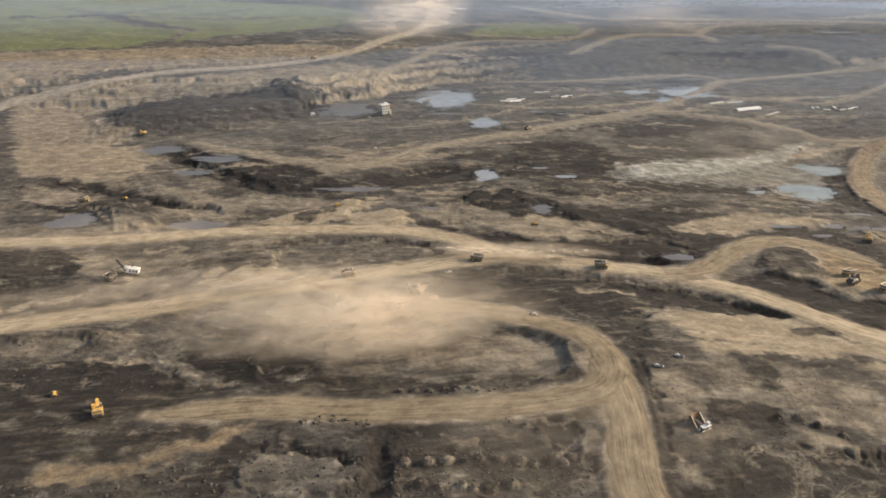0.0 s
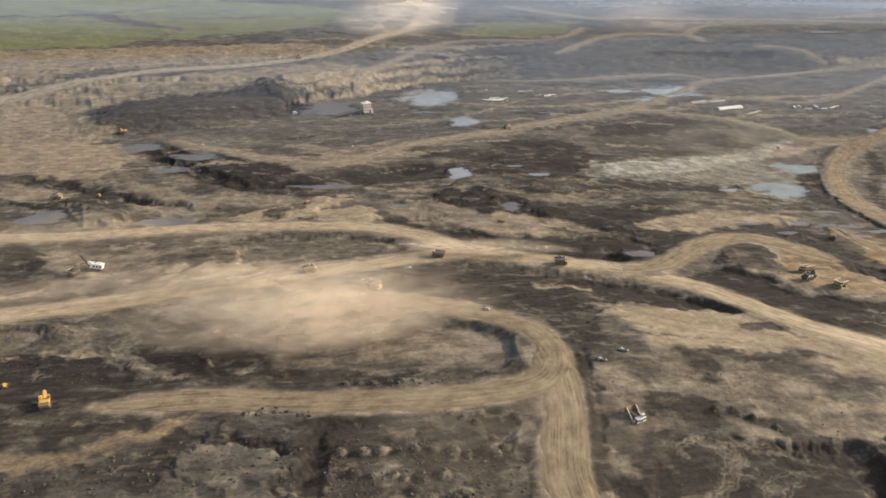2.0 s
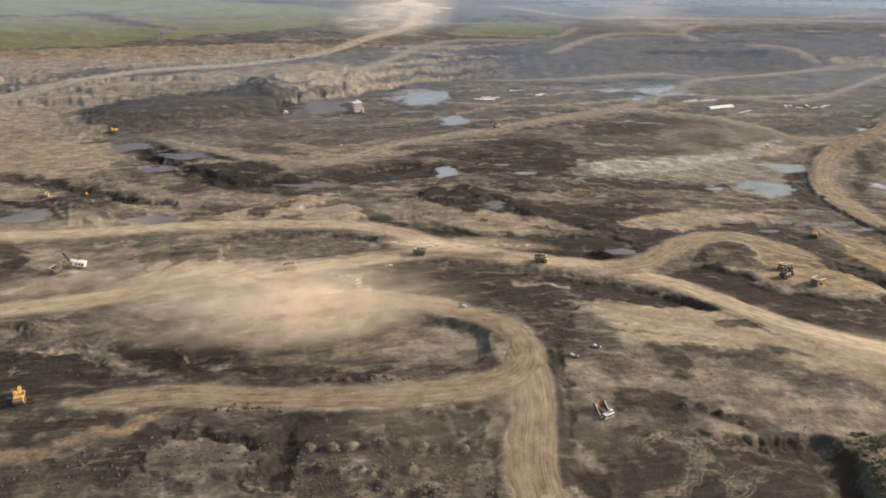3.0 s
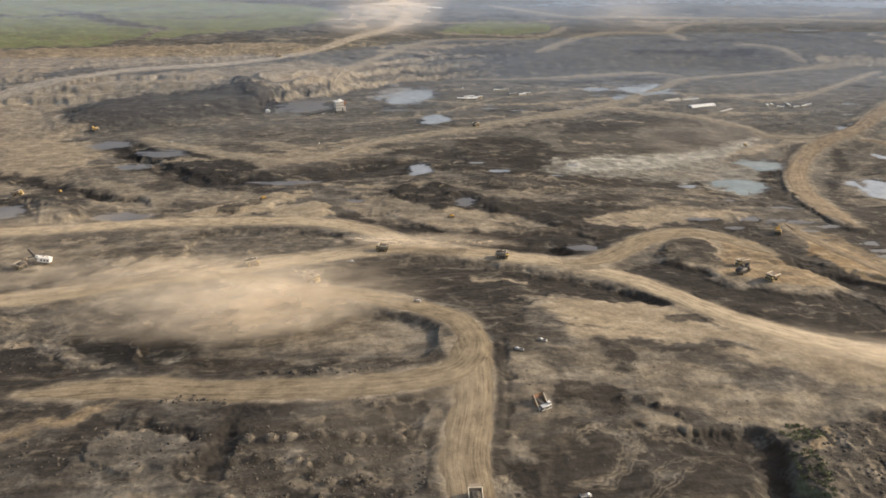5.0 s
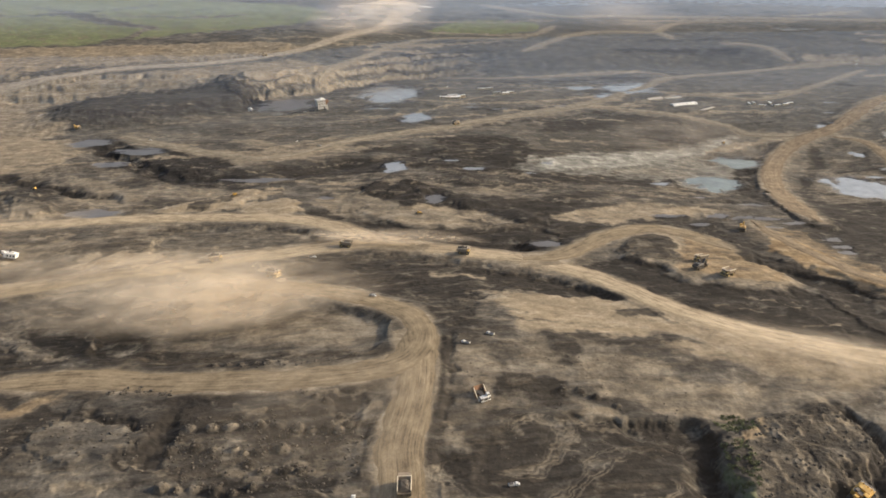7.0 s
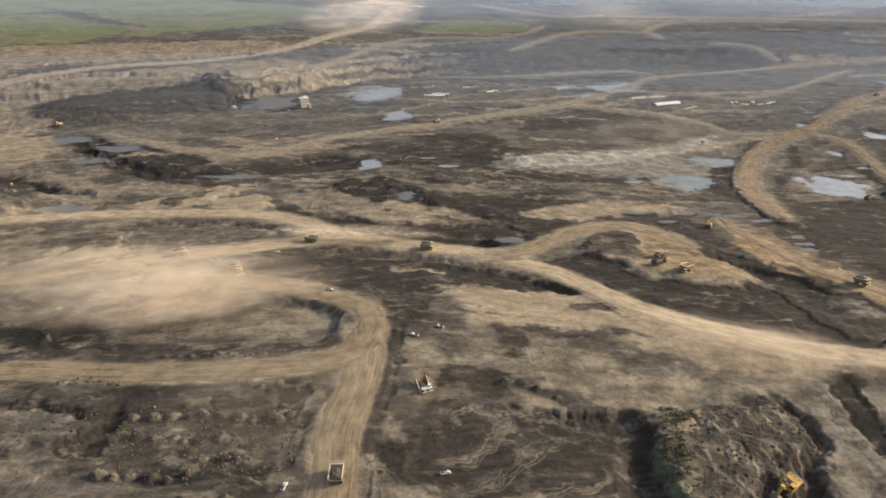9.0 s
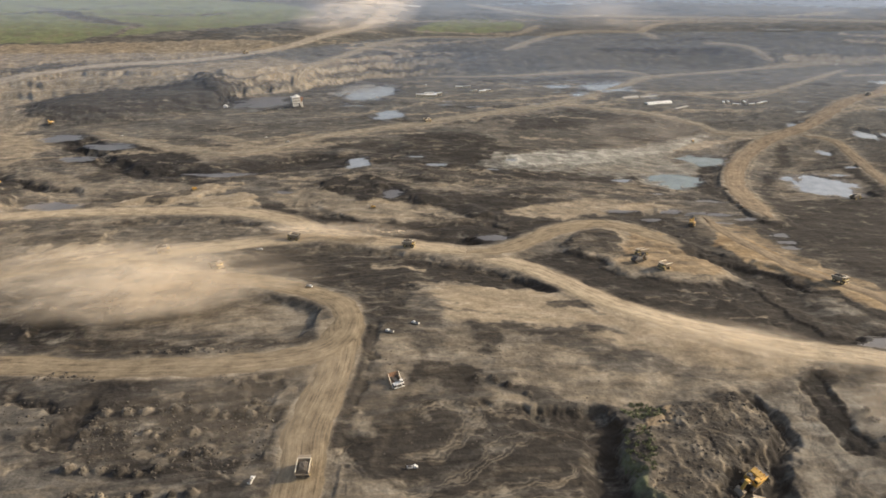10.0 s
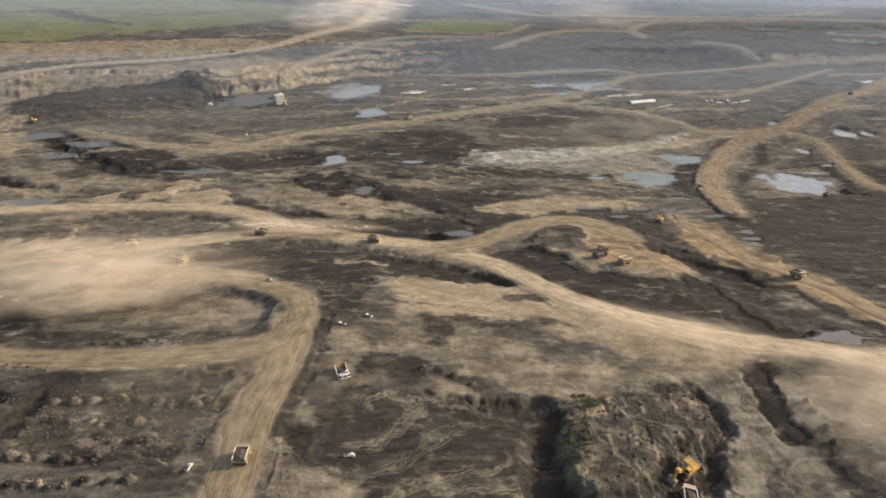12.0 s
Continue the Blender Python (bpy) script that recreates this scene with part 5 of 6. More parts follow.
def ground_sheet():
    """One sheet to the horizon, finer where the ground lies close to the flight line."""
    near = np.concatenate([225 * np.exp(np.arange(0, math.log(700 / 225), 0.0031)), 700 * np.exp(np.arange(0, math.log(3400 / 700), 0.0046))])
    ys = np.concatenate([np.linspace(-1200, -230, 12), np.linspace(-200, 219, 60), near, np.linspace(3450, 6500, 40)])
    span = np.clip(ys, 225, None) + 150
    u = np.linspace(0, 1, 1080)
    left, right = -0.74 * span - 40, 0.74 * span + 300
    mid = left[:, None] + (right - left)[:, None] * u
    west = left[:, None] - (left[:, None] + 5200) * (1 - np.linspace(0, 1, 14, endpoint=False)) ** 2
    east = right[:, None] + (5600 - right[:, None]) * np.linspace(0, 1, 15)[1:] ** 2
    xs = np.concatenate([west, mid, east], 1)
    yy = np.repeat(ys[:, None], xs.shape[1], 1)
    h, masks = land(xs.ravel().copy(), yy.ravel().copy())
    ob = new("ground", grid_mesh("ground", xs, yy, h.reshape(xs.shape), masks))
    ob.data.materials.append(GROUND)
    return tagged(ob, "dark churned oil-sand mine floor with tan dust and black heaps", "ground", kind="structure")


def road_strip(k, name, label, half, la, lb, path):
    step = np.hypot(*np.diff(path, axis=0).T)
    run = np.concatenate([[0], np.cumsum(step)])
    n = max(8, int(run[-1] / 3.5))
    s = np.linspace(0, run[-1], n)
    p = np.stack([np.interp(s, run, path[:, c]) for c in (0, 1)], -1)
    t = np.gradient(p, axis=0)
    t /= np.hypot(*t.T)[:, None]
    side = np.stack([-t[:, 1], t[:, 0]], -1)
    w = np.array([-1.0, -0.93, -0.8, -0.6, -0.35, -0.12, 0.12, 0.35, 0.6, 0.8, 0.93, 1.0])
    tip = min(60, 0.15 * run[-1])
    taper = 1 - 0.75 * (sstep(tip, 0, s) + sstep(run[-1] - tip, run[-1], s))
    edge = [(1 + 0.34 * fbm(s / 26 + 50 * e, s * 0 + k * 7.3, 4, 7 + k)) * taper for e in (0, 1)]
    half_w = np.where(w[None, :] < 0, edge[0][:, None], edge[1][:, None]) * (half + 1.5)
    across = w[None, :] * half_w
    xs, ys = p[:, :1] + side[:, :1] * across, p[:, 1:] + side[:, 1:] * across
    share = np.broadcast_to((s / run[-1])[:, None], xs.shape)
    zs = base(xs, ys) + la + (lb - la) * share - 0.3 + 0.03 * k + 0.12 * fbm(xs / 9, ys / 9, 2, 3)
    zs = zs - (0.52 + 0.03 * k) * sstep(0.55, 1.0, np.abs(w)[None, :])
    ob = new(name, grid_mesh(name, xs, ys, zs, dict(rim=np.broadcast_to(np.abs(w)[None, :], xs.shape))))
    lane = ob.data.uv_layers.new(name="lane")
    idx = np.zeros(len(ob.data.loops), np.int32)
    ob.data.loops.foreach_get("vertex_index", idx)
    uv = np.stack([np.broadcast_to(s[:, None], xs.shape).ravel()[idx], across.ravel()[idx] + k * 31], -1)
    lane.data.foreach_set("uv", uv.astype(np.float32).ravel())
    kind = RED_ROAD if name in ("pit_road", "curved_road", "side_road") else TAN_ROAD if name == "haul_road" else PALE_ROAD if name in ("plateau_road",) else OCHRE_ROAD if "ochre" in label or name == "ramp_road" else GREY_ROAD if ("grey" in label or "pale" in label or "narrow" in label or "pit floor" in label) else TAN_ROAD
    ob.data.materials.append(kind)
    return tagged(ob, label, "road", kind="structure")


def pond_sheet(p):
    """Still water that fills a hollow up to its level; the shore is where the ground comes through."""
    u = np.linspace(-1.9, 1.9, 64)
    gx, gy = np.meshgrid(p[0] + u * p[2], p[1] + u * p[3])
    me = grid_mesh("pond", gx, gy, 0 * gx + pond_level(p), {})
    f = pond_field(p, gx.ravel(), gy.ravel())
    bm = bmesh.new()
    bm.from_mesh(me)
    bmesh.ops.delete(bm, geom=[q for q in bm.faces if min(f[v.index] for v in q.verts) > 1.0], context="FACES")
    bm.to_mesh(me)
    bm.free()
    ob = new("pond", me)
    quarry = 500 < p[0] < 700 and 900 < p[1] < 1150
    murky = p[1] < 900 or p[0] < -100
    me.materials.append(GREEN_WATER if quarry else MURKY if murky else WATER)
    word = "milky green" if quarry else "dull brown" if murky else "pale silvery"
    size = "wide" if p[2] > 40 else "small"
    return tagged(ob, f"{size} {word} pond of still water on the mine floor", "pond", kind="structure")


ground = ground_sheet()
for number, row in enumerate(ROADS):
    road_strip(number, *row)
for row in PONDS:
    pond_sheet(row)


# ---- building blocks for the machines ----
def part(name, bm, material, parent, label=""):
    me = bpy.data.meshes.new(name)
    bm.to_mesh(me)
    bm.free()
    ob = new(name, me)
    me.materials.append(material)
    ob.parent = parent
    return tagged(ob, label)


def slab(bm, size, at, bevel=0.12, turn=(0, 0, 0), taper=None):
    """A bevelled block; taper shrinks or shifts its top: (x scale, y scale, x shift)."""
    made = bmesh.ops.create_cube(bm, size=1.0)["verts"]
    for v in made:
        v.co = Vector((v.co.x * size[0], v.co.y * size[1], v.co.z * size[2]))
        if taper and v.co.z > 0:
            v.co.x, v.co.y = v.co.x * taper[0] + taper[2], v.co.y * taper[1]
    if bevel:
        edges = list({e for v in made for e in v.link_edges})
        done = bmesh.ops.bevel(bm, geom=edges, offset=bevel, segments=1, affect="EDGES")
        made = list({v for v in done["verts"]} | {v for v in made if v.is_valid})
    bmesh.ops.transform(bm, matrix=pose(*at, *turn), verts=made)
    return bm


def drum(bm, radius, width, at, sides=20, bevel=0.0, turn=(90, 0, 0)):
    made = bmesh.ops.create_cone(bm, cap_ends=True, segments=sides, radius1=radius, radius2=radius, depth=width)["verts"]
    if bevel:
        rims = list({e for v in made for e in v.link_edges if len(e.link_faces) == 2 and any(len(f.verts) > 4 for f in e.link_faces)})
        done = bmesh.ops.bevel(bm, geom=rims, offset=bevel, segments=2, affect="EDGES")
        made = list({v for v in done["verts"]} | {v for v in made if v.is_valid})
    bmesh.ops.transform(bm, matrix=pose(*at, *turn), verts=made)
    return bm


def extrude_profile(bm, outline, width, y=0.0):
    """A plate with the given outline in x and z, so wide in y."""
    a = [bm.verts.new((px, y - width / 2, pz)) for px, pz in outline]
    b = [bm.verts.new((px, y + width / 2, pz)) for px, pz in outline]
    bm.faces.new(a[::-1]), bm.faces.new(b)
    for i in range(len(a)):
        j = (i + 1) % len(a)
        bm.faces.new((a[i], a[j], b[j], b[i]))
    bmesh.ops.recalc_face_normals(bm, faces=bm.faces)
    return bm


def heap(bm, size, at, seed, rows=9):
    """A tipped load: a lumpy mound."""
    vs = []
    for i in range(rows):
        for j in range(rows):
            u, v = i / (rows - 1) * 2 - 1, j / (rows - 1) * 2 - 1
            z = max(0.0, (1 - u * u) * (1 - v * v)) ** 0.6 + 0.22 * noise.noise((u * 3 + seed, v * 3, seed))
            vs.append(bm.verts.new((at[0] + u * size[0] / 2, at[1] + v * size[1] / 2, at[2] + max(-0.1, z) * size[2])))
    for i in range(rows - 1):
        for j in range(rows - 1):
            k = i * rows + j
            bm.faces.new((vs[k], vs[k + rows], vs[k + rows + 1], vs[k + 1]))
    return bm


def wheel(root, x, y, radius, width, hub=YELLOW):
    tyre = part("wheel", drum(bmesh.new(), radius, width, (x, y, radius), 22, radius * 0.12), RUBBER, root, "huge black rubber tyre")
    out = 0.5 * width + 0.02
    rim = bmesh.new()
    drum(rim, radius * 0.5, 0.14, (x, y + math.copysign(out, y), radius), 16)
    drum(rim, radius * 0.2, 0.34, (x, y + math.copysign(out, y), radius), 12)
    part("rim", rim, hub, tyre, "dusty wheel rim")


def haul_truck(label, paint=TRUCK, loaded=True, tipped=False, bed_paint=None):
    """Rigid mine dump truck, 14 m long, facing +x."""
    root = tagged(new("haul_truck"), label, "truck", "mine haul trucks")
    b = slab(bmesh.new(), (11.5, 3.0, 1.3), (0.2, 0, 2.4), 0.15)
    slab(b, (1.6, 7.6, 0.6), (4.4, 0, 2.0))
    slab(b, (1.8, 6.0, 0.9), (-3.6, 0, 2.1))
    part("chassis", b, STEEL, root, "dark steel frame")
    b = slab(bmesh.new(), (3.0, 7.8, 0.35), (5.3, 0, 4.4), 0.08)
    slab(b, (0.3, 4.2, 2.6), (6.75, 0, 3.1), 0.08)
    slab(b, (0.5, 8.0, 0.8), (6.7, 0, 1.75), 0.15)
    part("front_deck", b, paint, root)
    part("grille", slab(bmesh.new(), (0.15, 3.2, 2.0), (6.95, 0, 3.2), 0.05), STEEL, root, "black radiator grille")
    cab = part("cab", slab(bmesh.new(), (2.3, 2.4, 2.1), (5.2, 2.0, 5.6), 0.15, taper=(0.9, 0.92, -0.1)), paint, root)
    g = slab(bmesh.new(), (0.1, 2.0, 1.0), (6.3, 2.0, 5.9), 0.02)
    slab(g, (1.6, 0.1, 0.9), (5.2, 3.17, 5.9), 0.02)
    part("cab_window", g, GLASS, cab, "dark cab window")
    for y in (2.6, -2.6):
        part("headlight", slab(bmesh.new(), (0.12, 0.9, 0.4), (6.98, y, 2.0), 0.04), ROOF, root, "pale headlight")
    b = bmesh.new()
    for i in range(7):
        drum(b, 0.05, 1.1, (6.6, -3.6 + i * 0.7, 5.1), 6, turn=(0, 0, 0))
    slab(b, (0.08, 4.6, 0.08), (6.6, -1.6, 5.6), 0)
    part("handrail", b, WHITE, root, "pale handrail")
    for x, ys in ((4.3, (3.35, -3.35)), (-3.6, (3.3, 1.8, -1.8, -3.3))):
        for y in ys:
            wheel(root, x, y, 1.95, 1.35, paint)
    # dump body: floor, two sides, head wall and canopy, each a thick plate
    b = extrude_profile(bmesh.new(), [(-7.2, 4.6), (-2.5, 3.2), (3.0, 3.4), (3.2, 3.9), (-2.5, 3.7), (-7.2, 5.1)], 8.0)
    for y in (-4.0, 4.0):
        extrude_profile(b, [(-7.2, 4.6), (-2.5, 3.2), (3.0, 3.4), (4.2, 7.0), (-6.8, 6.4)], 0.4, y)
        for x in (-5.0, -2.5, 0.0, 2.0):
            slab(b, (0.35, 0.4, 3.0), (x, y + math.copysign(0.35, y), 4.9), 0.05)
    extrude_profile(b, [(3.0, 3.4), (3.5, 3.4), (4.5, 7.0), (4.0, 7.0)], 8.2)
    extrude_profile(b, [(4.0, 6.9), (7.0, 7.1), (7.0, 7.4), (3.9, 7.3)], 7.6)
    body = part("dump_body", b, bed_paint or BARE, root, "scuffed steel dump body")
    # pale rim bars put the sunlight on the worn edges into their colour
    b = bmesh.new()
    for y in (-4.0, 4.0):
        slab(b, (10.6, 0.5, 0.5), (-1.3, y, 6.75), 0.08, (0, -3, 0))
    slab(b, (0.5, 8.6, 0.5), (4.2, 0, 7.2), 0.08)
    part("body_rim", b, SUNLIT_RIM, body, "worn rim of the dump body, coloured pale for sunlight on it")
    if tipped:
        body.matrix_basis = pose(-5.2, 0, 3.6) @ pose(0, 0, 0, 0, 42, 0) @ pose(5.2, 0, -3.6)
    elif loaded:
        part("load", heap(bmesh.new(), (10.0, 7.6, 3.0), (-1.6, 0, 5.2), len(label)), LOAD, root, "heaped black oil sand")
    return root


def track_pair(root, length, gauge, width, height):
    for y in (gauge / 2, -gauge / 2):
        b = bmesh.new()
        r, l = height / 2, length / 2 - height / 2
        arc = [(l + r * math.sin(a), r - r * math.cos(a)) for a in np.linspace(0, math.pi, 7)]
        extrude_profile(b, arc + [(-px, 2 * r - pz) for px, pz in arc], width, y)
        for i in range(int(length / 0.7)):
            slab(b, (0.3, width + 0.12, 0.14), (-length / 2 + 0.6 + i * 0.7, y, height + 0.02), 0)
        track = part("track", b, STEEL, root, "muddy steel crawler track")
        b = bmesh.new()
        for x in np.linspace(-l, l, 5):
            drum(b, r * 0.55, width + 0.2, (x, y, r), 12)
        part("rollers", b, BARE, track)


def mining_shovel(label, paint=YELLOW, reach=1.0):
    """Hydraulic face shovel, about 17 m over the bucket, facing +x."""
    root = tagged(new("mining_shovel"), label, "excavator", "mining shovels")
    track_pair(root, 8.5, 5.4, 1.5, 2.0)
    part("turntable", drum(bmesh.new(), 2.4, 1.0, (0, 0, 2.4), 20, turn=(0, 0, 0)), STEEL, root)
    b = slab(bmesh.new(), (8.6, 7.0, 2.8), (-1.8, 0, 4.3), 0.2)
    slab(b, (3.6, 5.8, 1.1), (-2.6, 0, 6.2), 0.15)
    for y in (-1.8, 0.4, 2.2):
        drum(b, 0.22, 1.5, (-3.6, y, 7.2), 10, turn=(0, 0, 0))
    house = part("house", b, paint, root)
    d = slab(bmesh.new(), (2.6, 6.4, 0.2), (0.9, 0, 5.78), 0.03)
    slab(d, (1.7, 6.4, 0.2), (-5.2, 0, 5.78), 0.03)
    slab(d, (2.0, 1.6, 0.7), (0.6, -1.8, 6.1), 0.06)
    part("roof_deck", d, STEEL, house, "dark walkway and gear on the roof")
    part("counterweight", slab(bmesh.new(), (1.6, 6.6, 2.4), (-6.7, 0, 4.0), 0.3), STEEL, root, "dark steel counterweight")
    b = bmesh.new()
    for i in range(6):
        slab(b, (1.0, 0.1, 1.6), (-5.2 + i * 1.25, -3.56, 4.3), 0.02)
    part("louvre", b, STEEL, house, "dark engine louvres")
    cab = part("cab", slab(bmesh.new(), (2.4, 2.3, 2.7), (2.0, 2.4, 7.0), 0.15), paint, root)
    g = slab(bmesh.new(), (0.1, 1.9, 1.6), (3.22, 2.4, 7.2), 0.02)
    slab(g, (1.8, 0.1, 1.5), (2.0, 3.57, 7.2), 0.02)
    part("cab_window", g, GLASS, cab, "dark cab window")
    b = slab(bmesh.new(), (0.1, 6.4, 0.1), (-4.4, 0, 7.0), 0)
    for y in np.linspace(-3.2, 3.2, 7):
        drum(b, 0.05, 1.2, (-4.4, y, 6.4), 6, turn=(0, 0, 0))
    part("handrail", b, WHITE, root, "pale handrail")
    r = reach
    part("boom", extrude_profile(bmesh.new(), [(1.6, 4.0), (3.0, 3.6), (7.8 * r, 8.2), (7.6 * r, 9.4), (6.6 * r, 9.4)], 1.7), paint, root)
    part("stick", extrude_profile(bmesh.new(), [(6.7 * r, 9.3), (7.8 * r, 9.4), (9.8 * r, 4.0), (9.2 * r, 3.0), (8.4 * r, 3.6)], 1.3), paint, root)
    b = bmesh.new()
    for y in (-1.2, 1.2):
        d = Vector((4.6 * r, 0, 3.4))
        drum(b, 0.26, d.length, (5.2 * r, y, 6.6), 10, turn=(0, 90 - math.degrees(math.atan2(d.z, d.x)), 0))
    part("hydraulic_ram", b, BARE, root, "worn steel rams")
    b = extrude_profile(bmesh.new(), [(8.2 * r, 3.8), (10.2 * r, 4.2), (11.6 * r, 2.2), (11.4 * r, 0.5), (11.0 * r, 0.6), (10.9 * r, 2.0), (9.8 * r, 3.4), (8.4 * r, 3.2)], 4.4)
    for y in (-2.2, 2.2):
        extrude_profile(b, [(8.2 * r, 3.8), (10.2 * r, 4.2), (11.6 * r, 2.2), (11.4 * r, 0.5), (9.0 * r, 0.7)], 0.25, y)
    extrude_profile(b, [(8.2 * r, 3.8), (9.0 * r, 0.7), (9.3 * r, 0.7), (8.6 * r, 3.7)], 4.4)
    bucket = part("bucket", b, BARE, root, "worn steel bucket")
    b = bmesh.new()
    for y in np.linspace(-1.9, 1.9, 5):
        slab(b, (0.9, 0.3, 0.25), (9.0 * r, y, 0.55), 0.05)
    part("bucket_teeth", b, STEEL, bucket)
    return root


def rope_shovel(label):
    """White-housed electric rope shovel with its lattice boom, facing +x."""
    root = tagged(new("rope_shovel"), label, "excavator", "mining shovels")
    track_pair(root, 10.5, 7.4, 2.0, 2.3)
    part("turntable", drum(bmesh.new(), 3.6, 1.2, (0, 0, 2.8), 22, turn=(0, 0, 0)), STEEL, root)
    house = part("house", slab(bmesh.new(), (12.0, 9.0, 5.2), (-3.0, 0, 6.0), 0.25), WHITE, root, "white machinery house")
    b = bmesh.new()
    for x in (-7.0, -4.0, -1.0):
        slab(b, (1.8, 0.15, 2.2), (x, -4.55, 5.8), 0.03)
        slab(b, (1.8, 0.15, 2.2), (x, 4.55, 5.8), 0.03)
    part("louvre", b, STEEL, house, "dark side louvres")
    part("roof_vent", slab(bmesh.new(), (4.0, 3.0, 1.2), (-5.0, 0, 9.1), 0.15), WHITE, house)
    cab = part("cab", slab(bmesh.new(), (3.0, 2.8, 3.0), (3.6, 3.0, 8.6), 0.15), WHITE, root)
    part("cab_window", slab(bmesh.new(), (0.1, 2.4, 1.6), (5.12, 3.0, 9.0), 0.02), GLASS, cab, "dark cab window")
    part("boom", extrude_profile(bmesh.new(), [(2.4, 4.0), (4.0, 3.6), (14.5, 14.2), (13.8, 15.0), (12.6, 14.6)], 2.0), STEEL, root, "dark steel boom")
    b = bmesh.new()
    for y in (-0.7, 0.7):
        slab(b, (14.5, 0.12, 0.12), (5.2, y, 12.4), 0, (0, -19, 0))
    slab(b, (0.5, 3.0, 5.0), (-2.0, 0, 10.6), 0.1, (0, -15, 0))
    part("gantry", b, STEEL, root)
    part("dipper_arm", slab(bmesh.new(), (9.0, 1.6, 0.8), (10.5, 0, 6.2), 0.1, (0, 24, 0)), STEEL, root)
    part("bucket", slab(bmesh.new(), (3.6, 4.2, 3.4), (15.0, 0, 3.4), 0.3, (0, 20, 0), (0.8, 0.9, 0)), BARE, root, "worn steel dipper")
    return root


def bulldozer(label, paint=YELLOW):
    """Crawler dozer, 9 m long, facing +x."""
    root = tagged(new("bulldozer"), label, "bulldozer", "crawler dozers")
    track_pair(root, 5.6, 3.2, 0.9, 1.9)
    b = slab(bmesh.new(), (5.6, 2.2, 1.4), (0.3, 0, 2.1), 0.15)
    slab(b, (2.4, 1.9, 0.6), (1.7, 0, 3.0), 0.1)
    part("body", b, paint, root)
    cab = part("cab", slab(bmesh.new(), (1.9, 2.3, 1.7), (-1.0, 0, 3.6), 0.12, taper=(0.85, 0.9, 0)), paint, root)
    g = slab(bmesh.new(), (1.5, 2.36, 0.8), (-1.0, 0, 3.75), 0.02)
    part("cab_window", g, GLASS, cab, "dark cab window")
    b = extrude_profile(bmesh.new(), [(3.9, 0.2), (4.3, 0.1), (4.05, 1.1), (4.4, 2.1), (4.0, 2.2), (3.7, 1.1)], 5.2)
    part("blade", b, BARE, root, "worn curved dozer blade")
    b = bmesh.new()
    for y in (-1.9, 1.9):
        slab(b, (4.6, 0.3, 0.4), (1.7, y, 0.9), 0.05)
    part("push_arm", b, paint, root)
    b = slab(bmesh.new(), (0.5, 0.5, 2.4), (-4.1, 0, 1.4), 0.08, (0, 12, 0))
    slab(b, (1.4, 0.8, 0.5), (-3.2, 0, 2.2), 0.06)
    part("ripper", b, STEEL, root)
    part("exhaust", drum(bmesh.new(), 0.12, 1.4, (1.6, 0.5, 3.8), 8, turn=(0, 0, 0)), STEEL, root)
    return root


def service_truck(label, paint=WHITE, box=DULL_WHITE):
    """Two-axle crew and service lorry, 7 m long, facing +x."""
    root = tagged(new("service_truck"), label, "truck", "service trucks")
    part("chassis", slab(bmesh.new(), (6.9, 0.9, 0.3), (0, 0, 0.8), 0.05), STEEL, root)
    b = slab(bmesh.new(), (1.9, 2.2, 1.6), (1.9, 0, 1.75), 0.15, taper=(0.82, 0.92, -0.15))
    slab(b, (1.0, 2.1, 0.8), (3.1, 0, 1.35), 0.15)
    cab = part("cab", b, paint, root)
    g = slab(bmesh.new(), (0.1, 1.8, 0.6), (2.75, 0, 2.1), 0.02, (0, -12, 0))
    slab(g, (1.0, 2.16, 0.5), (1.9, 0, 2.1), 0.02)
    part("cab_window", g, GLASS, cab, "dark cab window")
    part("cargo_box", slab(bmesh.new(), (3.9, 2.2, 1.0), (-1.35, 0, 1.5), 0.1), box, root)
    part("tool_rack", slab(bmesh.new(), (2.4, 1.6, 0.6), (-1.6, 0, 2.2), 0.08), STEEL, root, "dark gear on the load bed")
    part("bumper", slab(bmesh.new(), (0.25, 2.2, 0.35), (3.65, 0, 0.85), 0.05), STEEL, root, "dark bumper")
    for x in (2.5, -2.1):
        for y in (0.98, -0.98):
            wheel(root, x, y, 0.5, 0.38, BARE)
    return root


